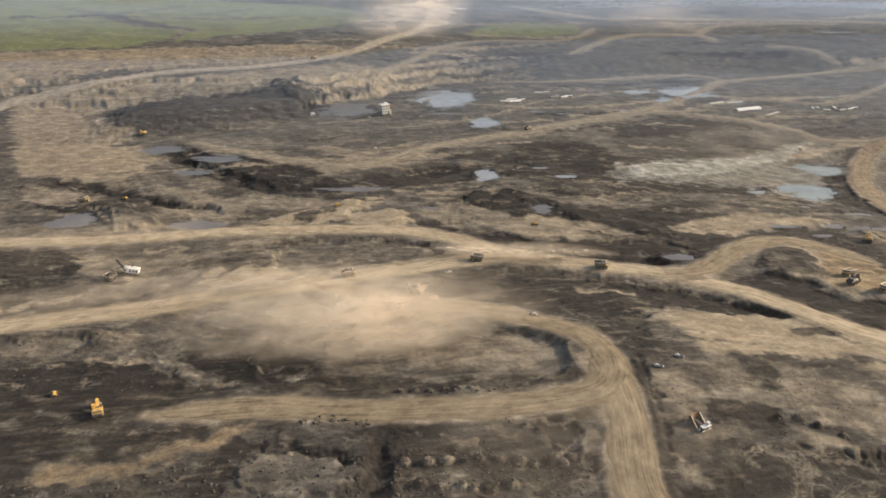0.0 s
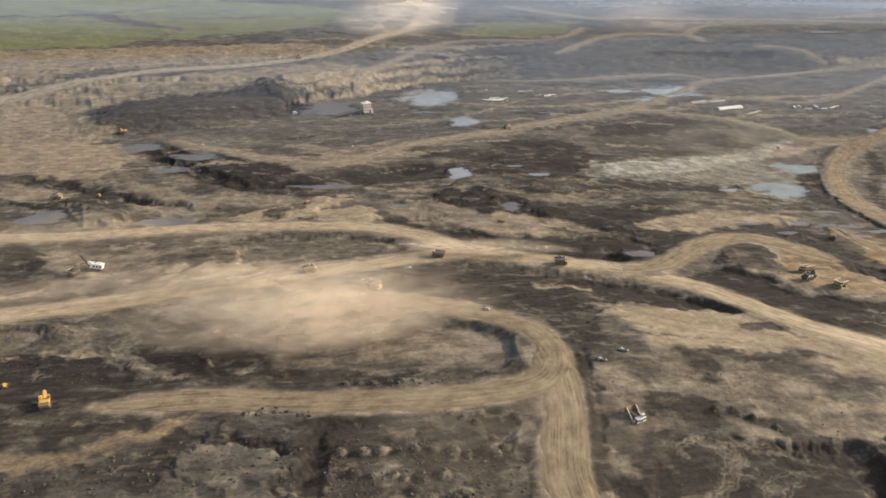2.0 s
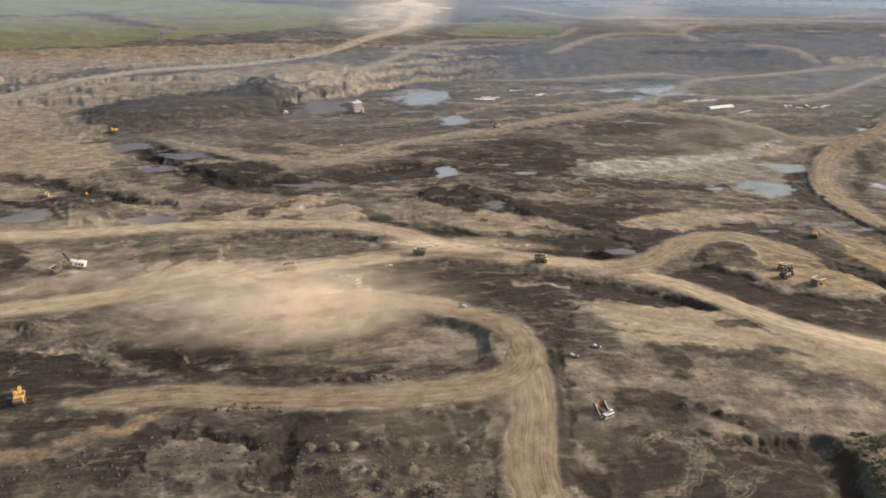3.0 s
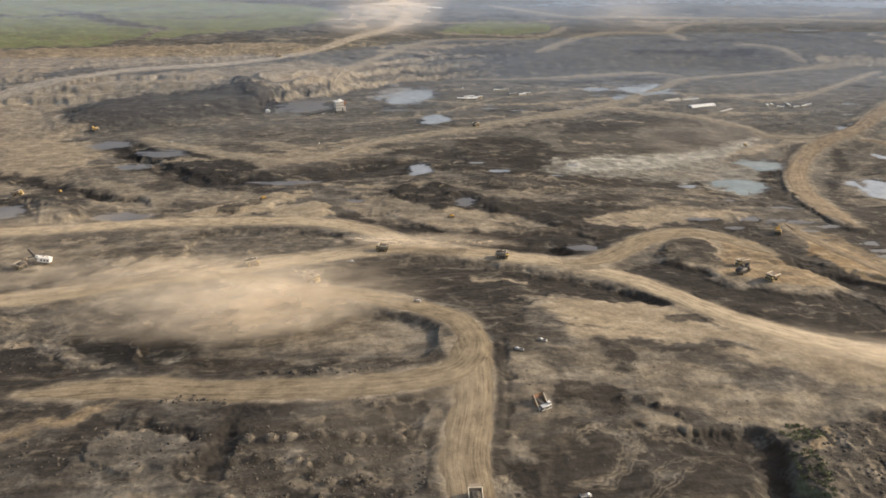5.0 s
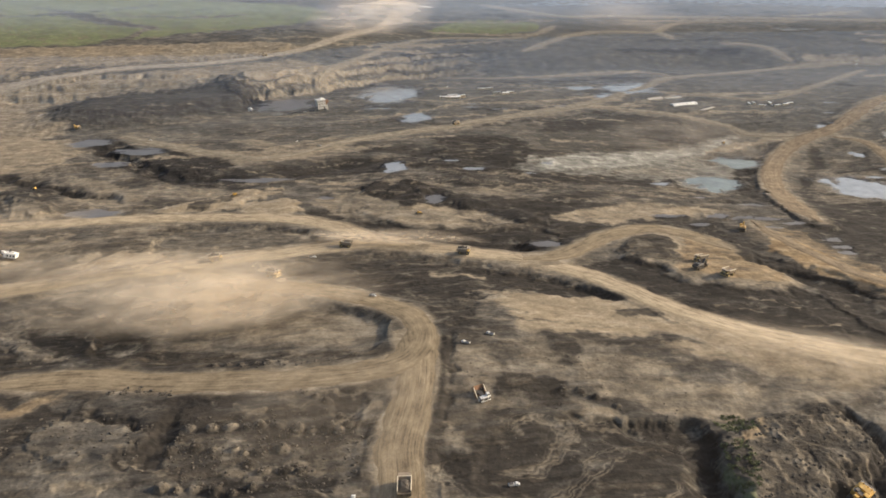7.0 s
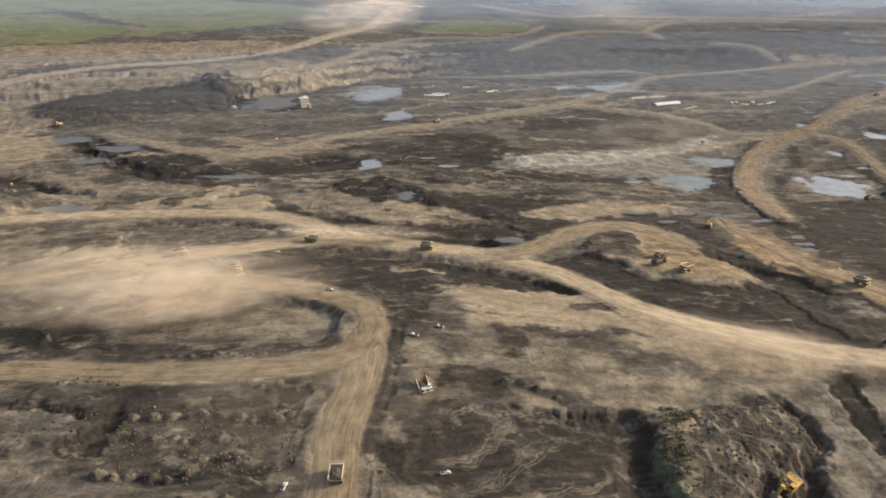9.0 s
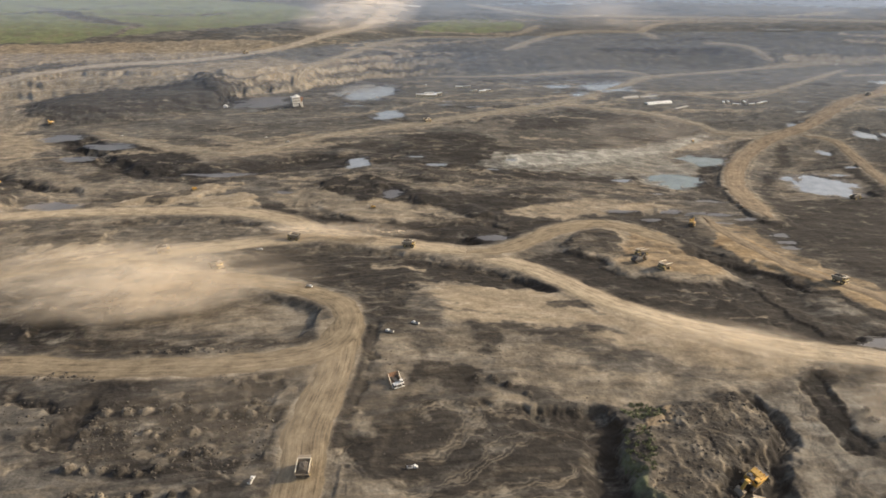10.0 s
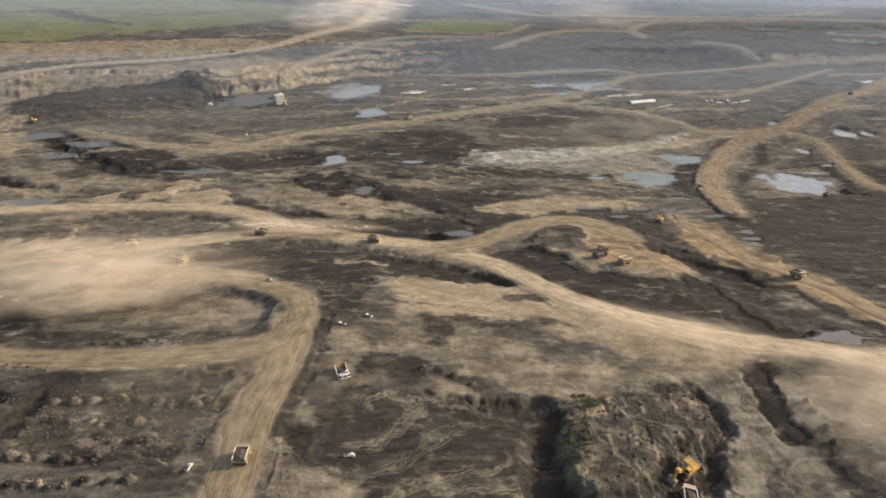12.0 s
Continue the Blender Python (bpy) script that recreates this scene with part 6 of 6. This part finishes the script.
def crusher_plant(label):
    """Ore crusher: a tall clad house on legs, with a feed hopper and a low conveyor running off -x."""
    root = tagged(new("crusher_building"), label, "building")
    b = slab(bmesh.new(), (17, 15, 19), (0, 0, 13.5), 0.2)
    part("wall", b, DULL_WHITE, root, "dusty grey clad walls")
    b = slab(bmesh.new(), (18.5, 16.5, 0.8), (0, 0, 23.4), 0.1)
    slab(b, (6, 6, 2.4), (3, 1, 25.0), 0.1)
    part("roof", b, ROOF, root, "pale roof with a plant room")
    for x in (-7.5, 0, 7.5):
        for y in (-6.5, 6.5):
            part("leg", slab(bmesh.new(), (1.2, 1.2, 5.2), (x, y, 2.0), 0.05), STEEL, root)
    for x in (-5.5, -1.8, 1.8, 5.5):
        for z in (9.5, 15.0, 20.0):
            part("window", slab(bmesh.new(), (1.8, 0.25, 1.9), (x, -7.58, z), 0.03), GLASS, root, "dark window")
    part("door", slab(bmesh.new(), (3.4, 0.3, 4.4), (5.2, -7.6, 6.2), 0.04), STEEL, root, "dark roller door")
    b = extrude_profile(bmesh.new(), [(8.5, 12), (8.5, 20), (15.5, 21), (15.5, 18), (11, 12)], 11)
    part("hopper", b, RUST, root, "rust-brown feed hopper")
    b = slab(bmesh.new(), (4, 6, 12), (12, 0, 5.6), 0.1, taper=(0.8, 0.8, 0))
    part("hopper_base", b, CONCRETE, root)
    b = slab(bmesh.new(), (66, 4.2, 3.0), (-40, -3, 6.5), 0.15, (0, -5, 0))
    part("conveyor", b, STEEL, root, "dark covered conveyor")
    for i in range(8):
        b = slab(bmesh.new(), (0.7, 4.6, 6.5), (-66 + i * 8, -3, 2.0), 0.05)
        part("trestle", b, STEEL, root)
    return root


def transfer_house(label):
    root = tagged(new("transfer_house"), label, "building", "transfer houses")
    part("wall", slab(bmesh.new(), (8, 6, 6), (0, 0, 2.8), 0.15), WHITE, root)
    part("roof", extrude_profile(bmesh.new(), [(-4.4, 5.8), (4.4, 5.8), (0, 7.6)], 6.8), ROOF, root)
    part("door", slab(bmesh.new(), (2.2, 0.2, 3.0), (1.6, -3.05, 1.5), 0.03), STEEL, root, "dark door")
    return root


def long_shed(label, length, width, height, wall=ROOF):
    """Low fabric shed with a curved pale roof, doors at the end."""
    root = tagged(new("storage_shed"), label, "building", "sheds on the pit floor")
    arc = [(width / 2 * math.cos(a), height * 0.35 + height * 0.65 * math.sin(a)) for a in np.linspace(0, math.pi, 9)]
    b = extrude_profile(bmesh.new(), [(width / 2, -0.5), *arc, (-width / 2, -0.5)], length)
    part("shell", b, wall, root, "pale fabric shell")
    n = max(3, int(length / 9))
    for i in range(n):
        rib = [(px * 1.02, pz * 1.02) for px, pz in arc]
        b = extrude_profile(bmesh.new(), rib + [(px * 0.97, pz * 0.97) for px, pz in rib[::-1]], 0.4, -length / 2 + (i + 0.5) * length / n)
        part("rib", b, BARE, root)
    part("door", slab(bmesh.new(), (width * 0.4, 0.3, height * 0.5), (0, -length / 2 - 0.1, height * 0.22), 0.03), STEEL, root, "dark end door")
    return root


def pipe_stack(label, length, rows=6):
    """Long pipes lying side by side on sleepers."""
    root = tagged(new("pipe_stack"), label, "pipes", "stacked pipes")
    for i in range(5):
        part("sleeper", slab(bmesh.new(), (0.8, rows * 1.5 + 1, 0.5), ((i - 2) * length * 0.22, 0, 0.2), 0.05), CONCRETE, root)
    for i in range(rows):
        part("pipe", drum(bmesh.new(), 0.72, length * (0.88 + 0.12 * math.sin(2.3 * i) ** 2), (0, (i - (rows - 1) / 2) * 1.5, 1.15), 12, turn=(0, 90, 0)), CONCRETE, root)
    return root


def site_cabin(label, paint=WHITE):
    root = tagged(new("site_cabin"), label, "cabin", "site cabins")
    part("wall", slab(bmesh.new(), (12, 3.6, 3.2), (0, 0, 1.5), 0.08), paint, root)
    part("roof", slab(bmesh.new(), (12.5, 4.1, 0.3), (0, 0, 3.25), 0.05), ROOF, root, "pale flat roof")
    for x in (-4, -1, 4):
        part("window", slab(bmesh.new(), (1.4, 0.12, 1.0), (x, -1.83, 1.9), 0.02), GLASS, root, "dark window")
    part("door", slab(bmesh.new(), (1.0, 0.12, 2.1), (1.6, -1.83, 1.1), 0.02), STEEL, root)
    return root


def floodlight_tower(label):
    root = tagged(new("floodlight_tower"), label, "lamp", "floodlight towers")
    part("trailer", slab(bmesh.new(), (3.2, 1.8, 1.3), (0, 0, 0.9), 0.1), WHITE, root)
    part("mast", drum(bmesh.new(), 0.14, 8.5, (0.6, 0, 5.6), 8, turn=(0, 0, 0)), BARE, root)
    part("lamp_head", slab(bmesh.new(), (0.4, 2.4, 0.9), (0.6, 0, 9.8), 0.08), WHITE, root, "white lamp bank")
    for y in (0.75, -0.75):
        wheel(root, -0.6, y, 0.4, 0.3, BARE)
    return root


# ---- the machines and buildings at their stands ----
def ground_at(x, y):
    """Heights of the road surface or the ground at flat arrays of places."""
    z = land(x.copy(), y.copy())[0]
    for k, (_, _, half, la, lb, path) in enumerate(ROADS):
        i, d, s = along(path, x, y, half - 1)
        z[i] = np.maximum(z[i], base(x[i], y[i]) + la + (lb - la) * s - 0.3 + 0.03 * k)
    return z


STANDS = []


def stand(ob, x, y, turn, sink=0.15, size=1.0):
    """Notes where a thing stands; settle() sets all of them down."""
    STANDS.append((ob, x, y, turn, sink, size))


def settle():
    """Sets the things on the ground, following the slope under each."""
    r, spots = 3.0, []
    for ob, x, y, turn, sink, size in STANDS:
        c, s = math.cos(radians(turn)), math.sin(radians(turn))
        spots += [(x + c * r, y + s * r), (x - c * r, y - s * r), (x - s * r, y + c * r), (x + s * r, y - c * r)]
    z = ground_at(*np.array(spots, float).T).reshape(-1, 4)
    for (ob, x, y, turn, sink, size), up in zip(STANDS, z):
        c, s = math.cos(radians(turn)), math.sin(radians(turn))
        nx = Vector((c, s, max(-0.25, min(0.25, float(up[0] - up[1]) / (2 * r))))).normalized()
        ny = Vector((-s, c, max(-0.25, min(0.25, float(up[2] - up[3]) / (2 * r)))))
        nz = nx.cross(ny).normalized()
        m = Matrix((nx, nz.cross(nx), nz)).transposed().to_4x4()
        m.translation = (x, y, float(up.mean()) - sink)
        ob.matrix_world = m @ Matrix.Scale(size, 4)


def again(ob, label, x, y, turn, sink=0.15, size=1.0):
    c = copy_thing(ob, Matrix.Identity(4))
    stand(c, x, y, turn, sink, size)
    return tagged(c, label)


# haul trucks
truck = haul_truck("loaded haul truck with pale steel bed on the haul road")
stand(truck, 165, 625, -12)
again(truck, "loaded haul truck wrapped in dust on the haul road", 36, 643, 172)
again(truck, "loaded haul truck climbing the broad earth ramp", 122, 276, 92)
empty = haul_truck("empty haul truck with a bright-rimmed bed beside the bench shovel", loaded=False)
stand(empty, 412, 603, 200)
again(empty, "empty haul truck with a bright-rimmed bed on the ochre bench", 424, 564, 215)
again(truck, "distant haul truck on the long pit floor road", 164, 1250, 35)
again(truck, "haul truck entering the hairpin road from the dusty junction", -26, 566, -25)
again(truck, "haul truck on the ochre road beside the dark ditch", 590, 547, -60)
again(truck, "white-bedded haul truck on the muddy shelf", -481, 840, 10)
again(truck, "dusty yellow haul truck waiting below the big shovel", 393, 264, 80)
again(truck, "haul truck beside the rope shovel", -338, 606, 150)
again(truck, "haul truck on the dusty haul road leaving the junction", -96, 606, 20)
again(truck, "distant haul truck on the curved embankment road", 1150, 1480, 40)
again(truck, "dark haul truck on the rim road", -330, 1760, 35)
again(truck, "distant haul truck parked on the mine flats", 806, 892, 20)
tipper = haul_truck("haul truck tipping with its rust-brown bed raised", WHITE, False, True, RUST)
stand(tipper, 171, 360, -62)
red = haul_truck("reddish-brown haul truck at the end of the haul road", RUST, True)
stand(red, 584, 393, -25)

# shovels and dozers
shovel = mining_shovel("big yellow hydraulic shovel on the dark shovel bench")
stand(shovel, -247, 386, 115)
again(shovel, "big yellow hydraulic shovel at the foot of the rubble slope", 397, 284, 215, 0.15, 1.3)
again(shovel, "yellow hydraulic shovel in front of the long dark bank", -549, 1205, 150)
again(shovel, "dusty yellow shovel among puddles on the pit floor", 507, 724, 60)
dull = mining_shovel("dark dusty shovel loading the bright-rimmed trucks", STEEL)
stand(dull, 402, 580, 30)
rope = rope_shovel("white-housed rope shovel among black heaps")
stand(rope, -325, 618, 190)
dozer = bulldozer("yellow bulldozer on the muddy shelf")
stand(dozer, -435, 862, 160)
again(dozer, "small yellow bulldozer above the dark shovel bench", -290, 408, 130)
again(dozer, "small yellow bulldozer on the pale sand pad", -138, 816, 30)
again(dozer, "small yellow bulldozer on the brown flats", 112, 751, 10)
again(dozer, "yellow bulldozer pushing dirt below the quarry track", 674, 1214, 90)

# light vehicles
lorry = service_truck("white service truck parked beside the hairpin")
stand(lorry, 162, 421, 165)
again(lorry, "white service truck parked on the dark slope", 182, 434, 150)
again(lorry, "white service truck driving round the hairpin", 79, 512, -28)
again(lorry, "grey-white service truck on the churned near ground", 187, 281, 10)
again(lorry, "white service truck beside the broad ramp", 92, 268, 80)
again(lorry, "small white service truck on the pit floor", -378, 1120, 20)
again(lorry, "small white service truck on the pit floor", -71, 1078, 0)
again(lorry, "small white service truck on the pit floor", -115, 1106, 60)
again(lorry, "white service truck beside the dusty haul road", 5, 612, 10)
again(lorry, "white service truck by the covered conveyor", -150, 1352, 20)

# plant and camp
plant = crusher_plant("tall dusty crusher building with a long dark conveyor")
stand(plant, -118, 1372, 26, 0.6)
hut = transfer_house("small white transfer house at the conveyor's end")
stand(hut, -268, 1366, 10, 0.6)
camp = site_cabin("yellowish site cabin on the pit flats", CREAM)
stand(camp, 150, 1505, 8, 0.5, 1.9)
for x, y, turn in ((166, 1500, 5), (160, 1522, 0), (178, 1508, 12), (142, 1494, 0), (265, 1560, -5), (285, 1552, 20), (297, 1562, 0), (230, 1600, 10), (250, 1606, 0)):
    again(camp, "yellowish site cabin on the pit flats" if x < 200 else "pale site cabin on the pit flats", x, y, turn, 0.5, 1.9 if x < 200 else 1.4)
for x, y, turn in ((826, 1472, 80), (838, 1476, 85), (872, 1470, 90), (900, 1456, 20), (912, 1462, 0), (880, 1450, 10), (845, 1452, 0)):
    again(camp, "white site cabin in a row of plant beside the reclaimed land", x, y, turn, 0.5, 1.1)
store = long_shed("long white storage shed on the pit floor", 62, 15, 4)
stand(store, 678, 1466, -72, 0.8)
again(store, "distant white storage shed on the plateau", 20, 2580, -80, 0.8)
again(store, "distant white storage shed on the plateau", 70, 2640, -85, 0.8)
pipes = pipe_stack("row of dusty grey pipes on the pit flats", 46)
stand(pipes, 626, 1512, 25, 0.1)
again(pipes, "row of dusty grey pipes on the pit flats", 673, 1527, 22, 0.1)
again(pipes, "row of dusty grey pipes on the pit flats", 720, 1435, 35, 0.1)
beam = floodlight_tower("trailer floodlight tower with a white lamp bank")
for x, y, turn in ((872, 1458, 0), (860, 1464, 40), (1302, 1908, 0), (1310, 1912, 0), (-266, 1380, 0)):
    again(beam, "trailer floodlight tower with a white lamp bank", x, y, turn)
stand(beam, 148, 1640, 0)
settle()


# ---- loose blocks and scrub ----
def inside(points, n, seed):
    """Random places within an outline."""
    rng = np.random.default_rng(seed)
    p = np.array(points, float)
    out = np.zeros((0, 2))
    while len(out) < n:
        q = rng.uniform(p.min(0), p.max(0), (n * 3, 2))
        _, d = depth_in(points, q[:, 0], q[:, 1], 1e6)
        out = np.vstack([out, q[d > 0]])
    return out[:n]


def rubble(label, points, n, small, large, seed, placed=False):
    """Broken blocks of overburden lying over a stretch of ground, as one mesh."""
    rng = np.random.default_rng(seed)
    t = (1 + 5 ** 0.5) / 2
    ico = np.array([(-1, t, 0), (1, t, 0), (-1, -t, 0), (1, -t, 0), (0, -1, t), (0, 1, t), (0, -1, -t), (0, 1, -t), (t, 0, -1), (t, 0, 1), (-t, 0, -1), (-t, 0, 1)]) / 1.9
    tri = [(0, 11, 5), (0, 5, 1), (0, 1, 7), (0, 7, 10), (0, 10, 11), (1, 5, 9), (5, 11, 4), (11, 10, 2), (10, 7, 6), (7, 1, 8), (3, 9, 4), (3, 4, 2), (3, 2, 6), (3, 6, 8), (3, 8, 9), (4, 9, 5), (2, 4, 11), (6, 2, 10), (8, 6, 7), (9, 8, 1)]
    spots = np.array(points, float) if placed else inside(points, n, seed)
    z = ground_at(spots[:, 0].copy(), spots[:, 1].copy())
    size = small + (large - small) * rng.random(n) ** 3
    verts, faces = [], []
    for i in range(n):
        a = rng.uniform(0, 6.28)
        v = ico * rng.uniform(0.65, 1.25, (12, 3)) * size[i] * (1, rng.uniform(0.6, 1), rng.uniform(0.45, 0.8))
        c, s = math.cos(a), math.sin(a)
        v = np.stack([v[:, 0] * c - v[:, 1] * s + spots[i, 0], v[:, 0] * s + v[:, 1] * c + spots[i, 1], v[:, 2] + z[i] + 0.12 * size[i]], -1)
        verts += v.tolist()
        faces += [(12 * i + p, 12 * i + q, 12 * i + r) for p, q, r in tri]
    me = bpy.data.meshes.new("rubble")
    me.from_pydata(verts, [], faces)
    me.materials.append(BLOCKS)
    return tagged(new("rubble", me), label, "rubble", kind="stuff")


def scrub(label, points, n, seed):
    """Low ragged bushes: many small leaf blades in loose tufts, as one mesh."""
    rng = np.random.default_rng(seed)
    spots = inside(points, n, seed)
    z = ground_at(spots[:, 0].copy(), spots[:, 1].copy())
    verts, faces = [], []
    for i in range(n):
        size = rng.uniform(0.7, 2.0)
        for _ in range(34):
            d = rng.normal(0, 1, 3)
            d /= np.linalg.norm(d)
            c = np.array([spots[i, 0], spots[i, 1], z[i] + 0.5 * size]) + d * size * rng.uniform(0.3, 1.0) * (1, 1, 0.7)
            u, w = rng.normal(0, 0.28, 3), rng.normal(0, 0.2, 3)
            k = len(verts)
            verts += [tuple(c - u), tuple(c + w), tuple(c + u), tuple(c - w)]
            faces.append((k, k + 1, k + 2, k + 3))
    me = bpy.data.meshes.new("scrub")
    me.from_pydata(verts, [], faces)
    me.materials.append(SCRUB)
    return tagged(new("scrub", me), label, "bushes", kind="stuff")


rubble("dark broken rock blocks over the steep mound", [(327, 321), (372, 349), (421, 357), (430, 326), (421, 300), (388, 269), (337, 254), (327, 292)], 700, 0.25, 1.5, 1)
rubble("rows of broken overburden blocks on the near slope", [(-28, 342), (37, 348), (88, 341), (92, 285), (50, 272), (-13, 281), (-34, 316)], 900, 0.25, 1.5, 2)
rubble("black lumps of oil sand below the haul road", [(-398, 487), (-287, 497), (-192, 509), (-166, 469), (-156, 414), (-247, 409), (-354, 418)], 500, 0.2, 1.3, 3)
rubble("grey broken blocks along the near ledge", [(-292, 322), (-207, 321), (-144, 346), (-54, 342), (-50, 300), (-277, 299)], 300, 0.2, 1.6, 4)
rubble("loose stones scattered over the churned slope", [(144, 427), (245, 440), (315, 378), (320, 338), (262, 277), (163, 285)], 500, 0.2, 1.0, 5)
rows = []
for cx, cy, r, _, _ in HEAPS:
    for k in range(12):
        a, d = k * 2.4, r * (0.25 + 0.07 * k)
        rows.append((cx + d * math.cos(a), cy + d * math.sin(a)))
rubble("rows of tipped brown rock blocks on the near ledges", rows, len(rows), 0.35, 1.9, 8, True)
scrub("low green scrub on the side of the rubble mound", [(326, 318), (342, 323), (341, 300), (334, 277), (319, 277)], 90, 6)
scrub("low green scrub along the mound's upper lip", [(328, 344), (347, 349), (360, 337), (335, 330)], 60, 7)


# ---- dust in the air ----
def thin_out(me, dens):
    """Drops the faces of a dust sheet that carry no dust."""
    bm = bmesh.new()
    bm.from_mesh(me)
    bm.verts.ensure_lookup_table()
    bare = [f for f in bm.faces if max(dens[v.index] for v in f.verts) < 0.012]
    bmesh.ops.delete(bm, geom=bare, context="FACES")
    bm.to_mesh(me)
    bm.free()


def dust_cloud(label, x, y, rx, ry, top, thick, turn=0.0, layers=3, mat=None, floor=10.0):
    """A drifting plume: a few level veils one above the other, densest near the middle, torn into wisps and thinning to nothing."""
    root = tagged(new("dust_cloud"), label, "dust", kind="stuff")
    root.location = (x, y, float(base(np.float64(x), np.float64(y))))
    u = np.linspace(-1, 1, 72)
    gx, gy = np.meshgrid(u, u)
    c, s = math.cos(radians(turn)), math.sin(radians(turn))
    for k in range(layers):
        f = k / max(1, layers - 1)
        sx, sy = rx * (1 - 0.2 * f), ry * (1 - 0.2 * f)
        wx, wy = gx * sx * c - gy * sy * s, gx * sx * s + gy * sy * c
        size = 0.35 * min(rx, ry)
        roll = fbm(wx / size + 3 * k, wy / size + x, 4, 60 + k, 0.5)
        r = np.hypot(gx, gy) + 0.4 * fbm(gx * 1.5 + x + k, gy * 1.5 + y, 4, 13 + k)
        dens = thick * np.exp(-2.0 * np.clip(r, 0, 2) ** 2) * np.clip(1 + 0.8 * roll, 0.2, 1.8) * (1 - 0.35 * f)
        dens = np.clip(dens - 0.02, 0, 0.85) * sstep(1.0, 0.75, np.hypot(gx, gy))
        z = base(wx + x, wy + y) - root.location.z + floor + f * top
        ob = new("dust_layer", grid_mesh("dust_layer", wx, wy, z, dict(veil=dens)))
        thin_out(ob.data, dens.ravel())
        ob.parent = root
        ob.data.materials.append(mat or DUST)
    return root


dust_cloud("thick tan dust plume hanging over the haul road", -72, 503, 185, 84, 20, 0.42, 8, 2, None, 13)
dust_cloud("dense tan dust rolling into the hollow", -72, 474, 135, 56, 14, 0.4, 5, 2, None, 14)
dust_cloud("thin tan dust trailing along the haul road", -300, 552, 220, 42, 10, 0.2, 18, 2)
dust_cloud("long pale dust streak behind a haul truck", 80, 648, 120, 20, 6, 0.42, -3, 2)
dust_cloud("pale dust trailing over the junction of the haul roads", -170, 572, 140, 26, 8, 0.3, 18, 2)
dust_cloud("thin dust drifting over the western haul road", -370, 690, 260, 110, 10, 0.09, 5, 2)
dust_cloud("tan dust blowing off the lower haul road", 430, 418, 120, 34, 8, 0.22, -24, 2)
dust_cloud("tan dust blowing off the lower haul road", 585, 368, 105, 30, 8, 0.3, -18, 2)
dust_cloud("thin dust drifting over the near slope", 90, 335, 190, 120, 10, 0.06, 0, 2)
dust_cloud("pale dust drifting over the grey ramp", 565, 338, 95, 75, 10, 0.34, 0, 2)
dust_cloud("bright dust plume rising from the rim road", -90, 2480, 230, 540, 40, 0.5, -12, 2, PALE_DUST)
dust_cloud("faint dust over the distant road", 760, 2420, 240, 280, 40, 0.25, 0, 2, PALE_DUST)
dust_cloud("pale dust hanging over the limestone quarry", 600, 1190, 230, 190, 22, 0.11, 10, 2, PALE_DUST)


def painted_haze_sheet(height, start, reach, thick, mat=None, fade=0.0):
    """A wide, level translucent sheet that paints air haze over the mine, mostly its far side."""
    xs, ys = np.meshgrid(np.linspace(-4500, 5500, 60), np.linspace(start, 6200, 80))
    # density set by position imitates haze building up with distance
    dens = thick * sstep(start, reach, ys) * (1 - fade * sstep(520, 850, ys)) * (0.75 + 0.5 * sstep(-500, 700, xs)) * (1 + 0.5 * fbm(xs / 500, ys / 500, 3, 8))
    ob = new("haze", grid_mesh("haze", xs, ys, height + 0 * xs, dict(veil=np.clip(dens, 0, 1))))
    ob.data.materials.append(mat or PAINTED_HAZE)
    return tagged(ob, "translucent sheet painting haze in the air above the mine", "haze", kind="stuff")


# near sheet takes the dust colour to paint a warm veil
painted_haze_sheet(45, 120, 300, 0.009, DUST, 0.7)
painted_haze_sheet(70, 800, 1500, 0.085)
painted_haze_sheet(150, 1200, 2400, 0.24)
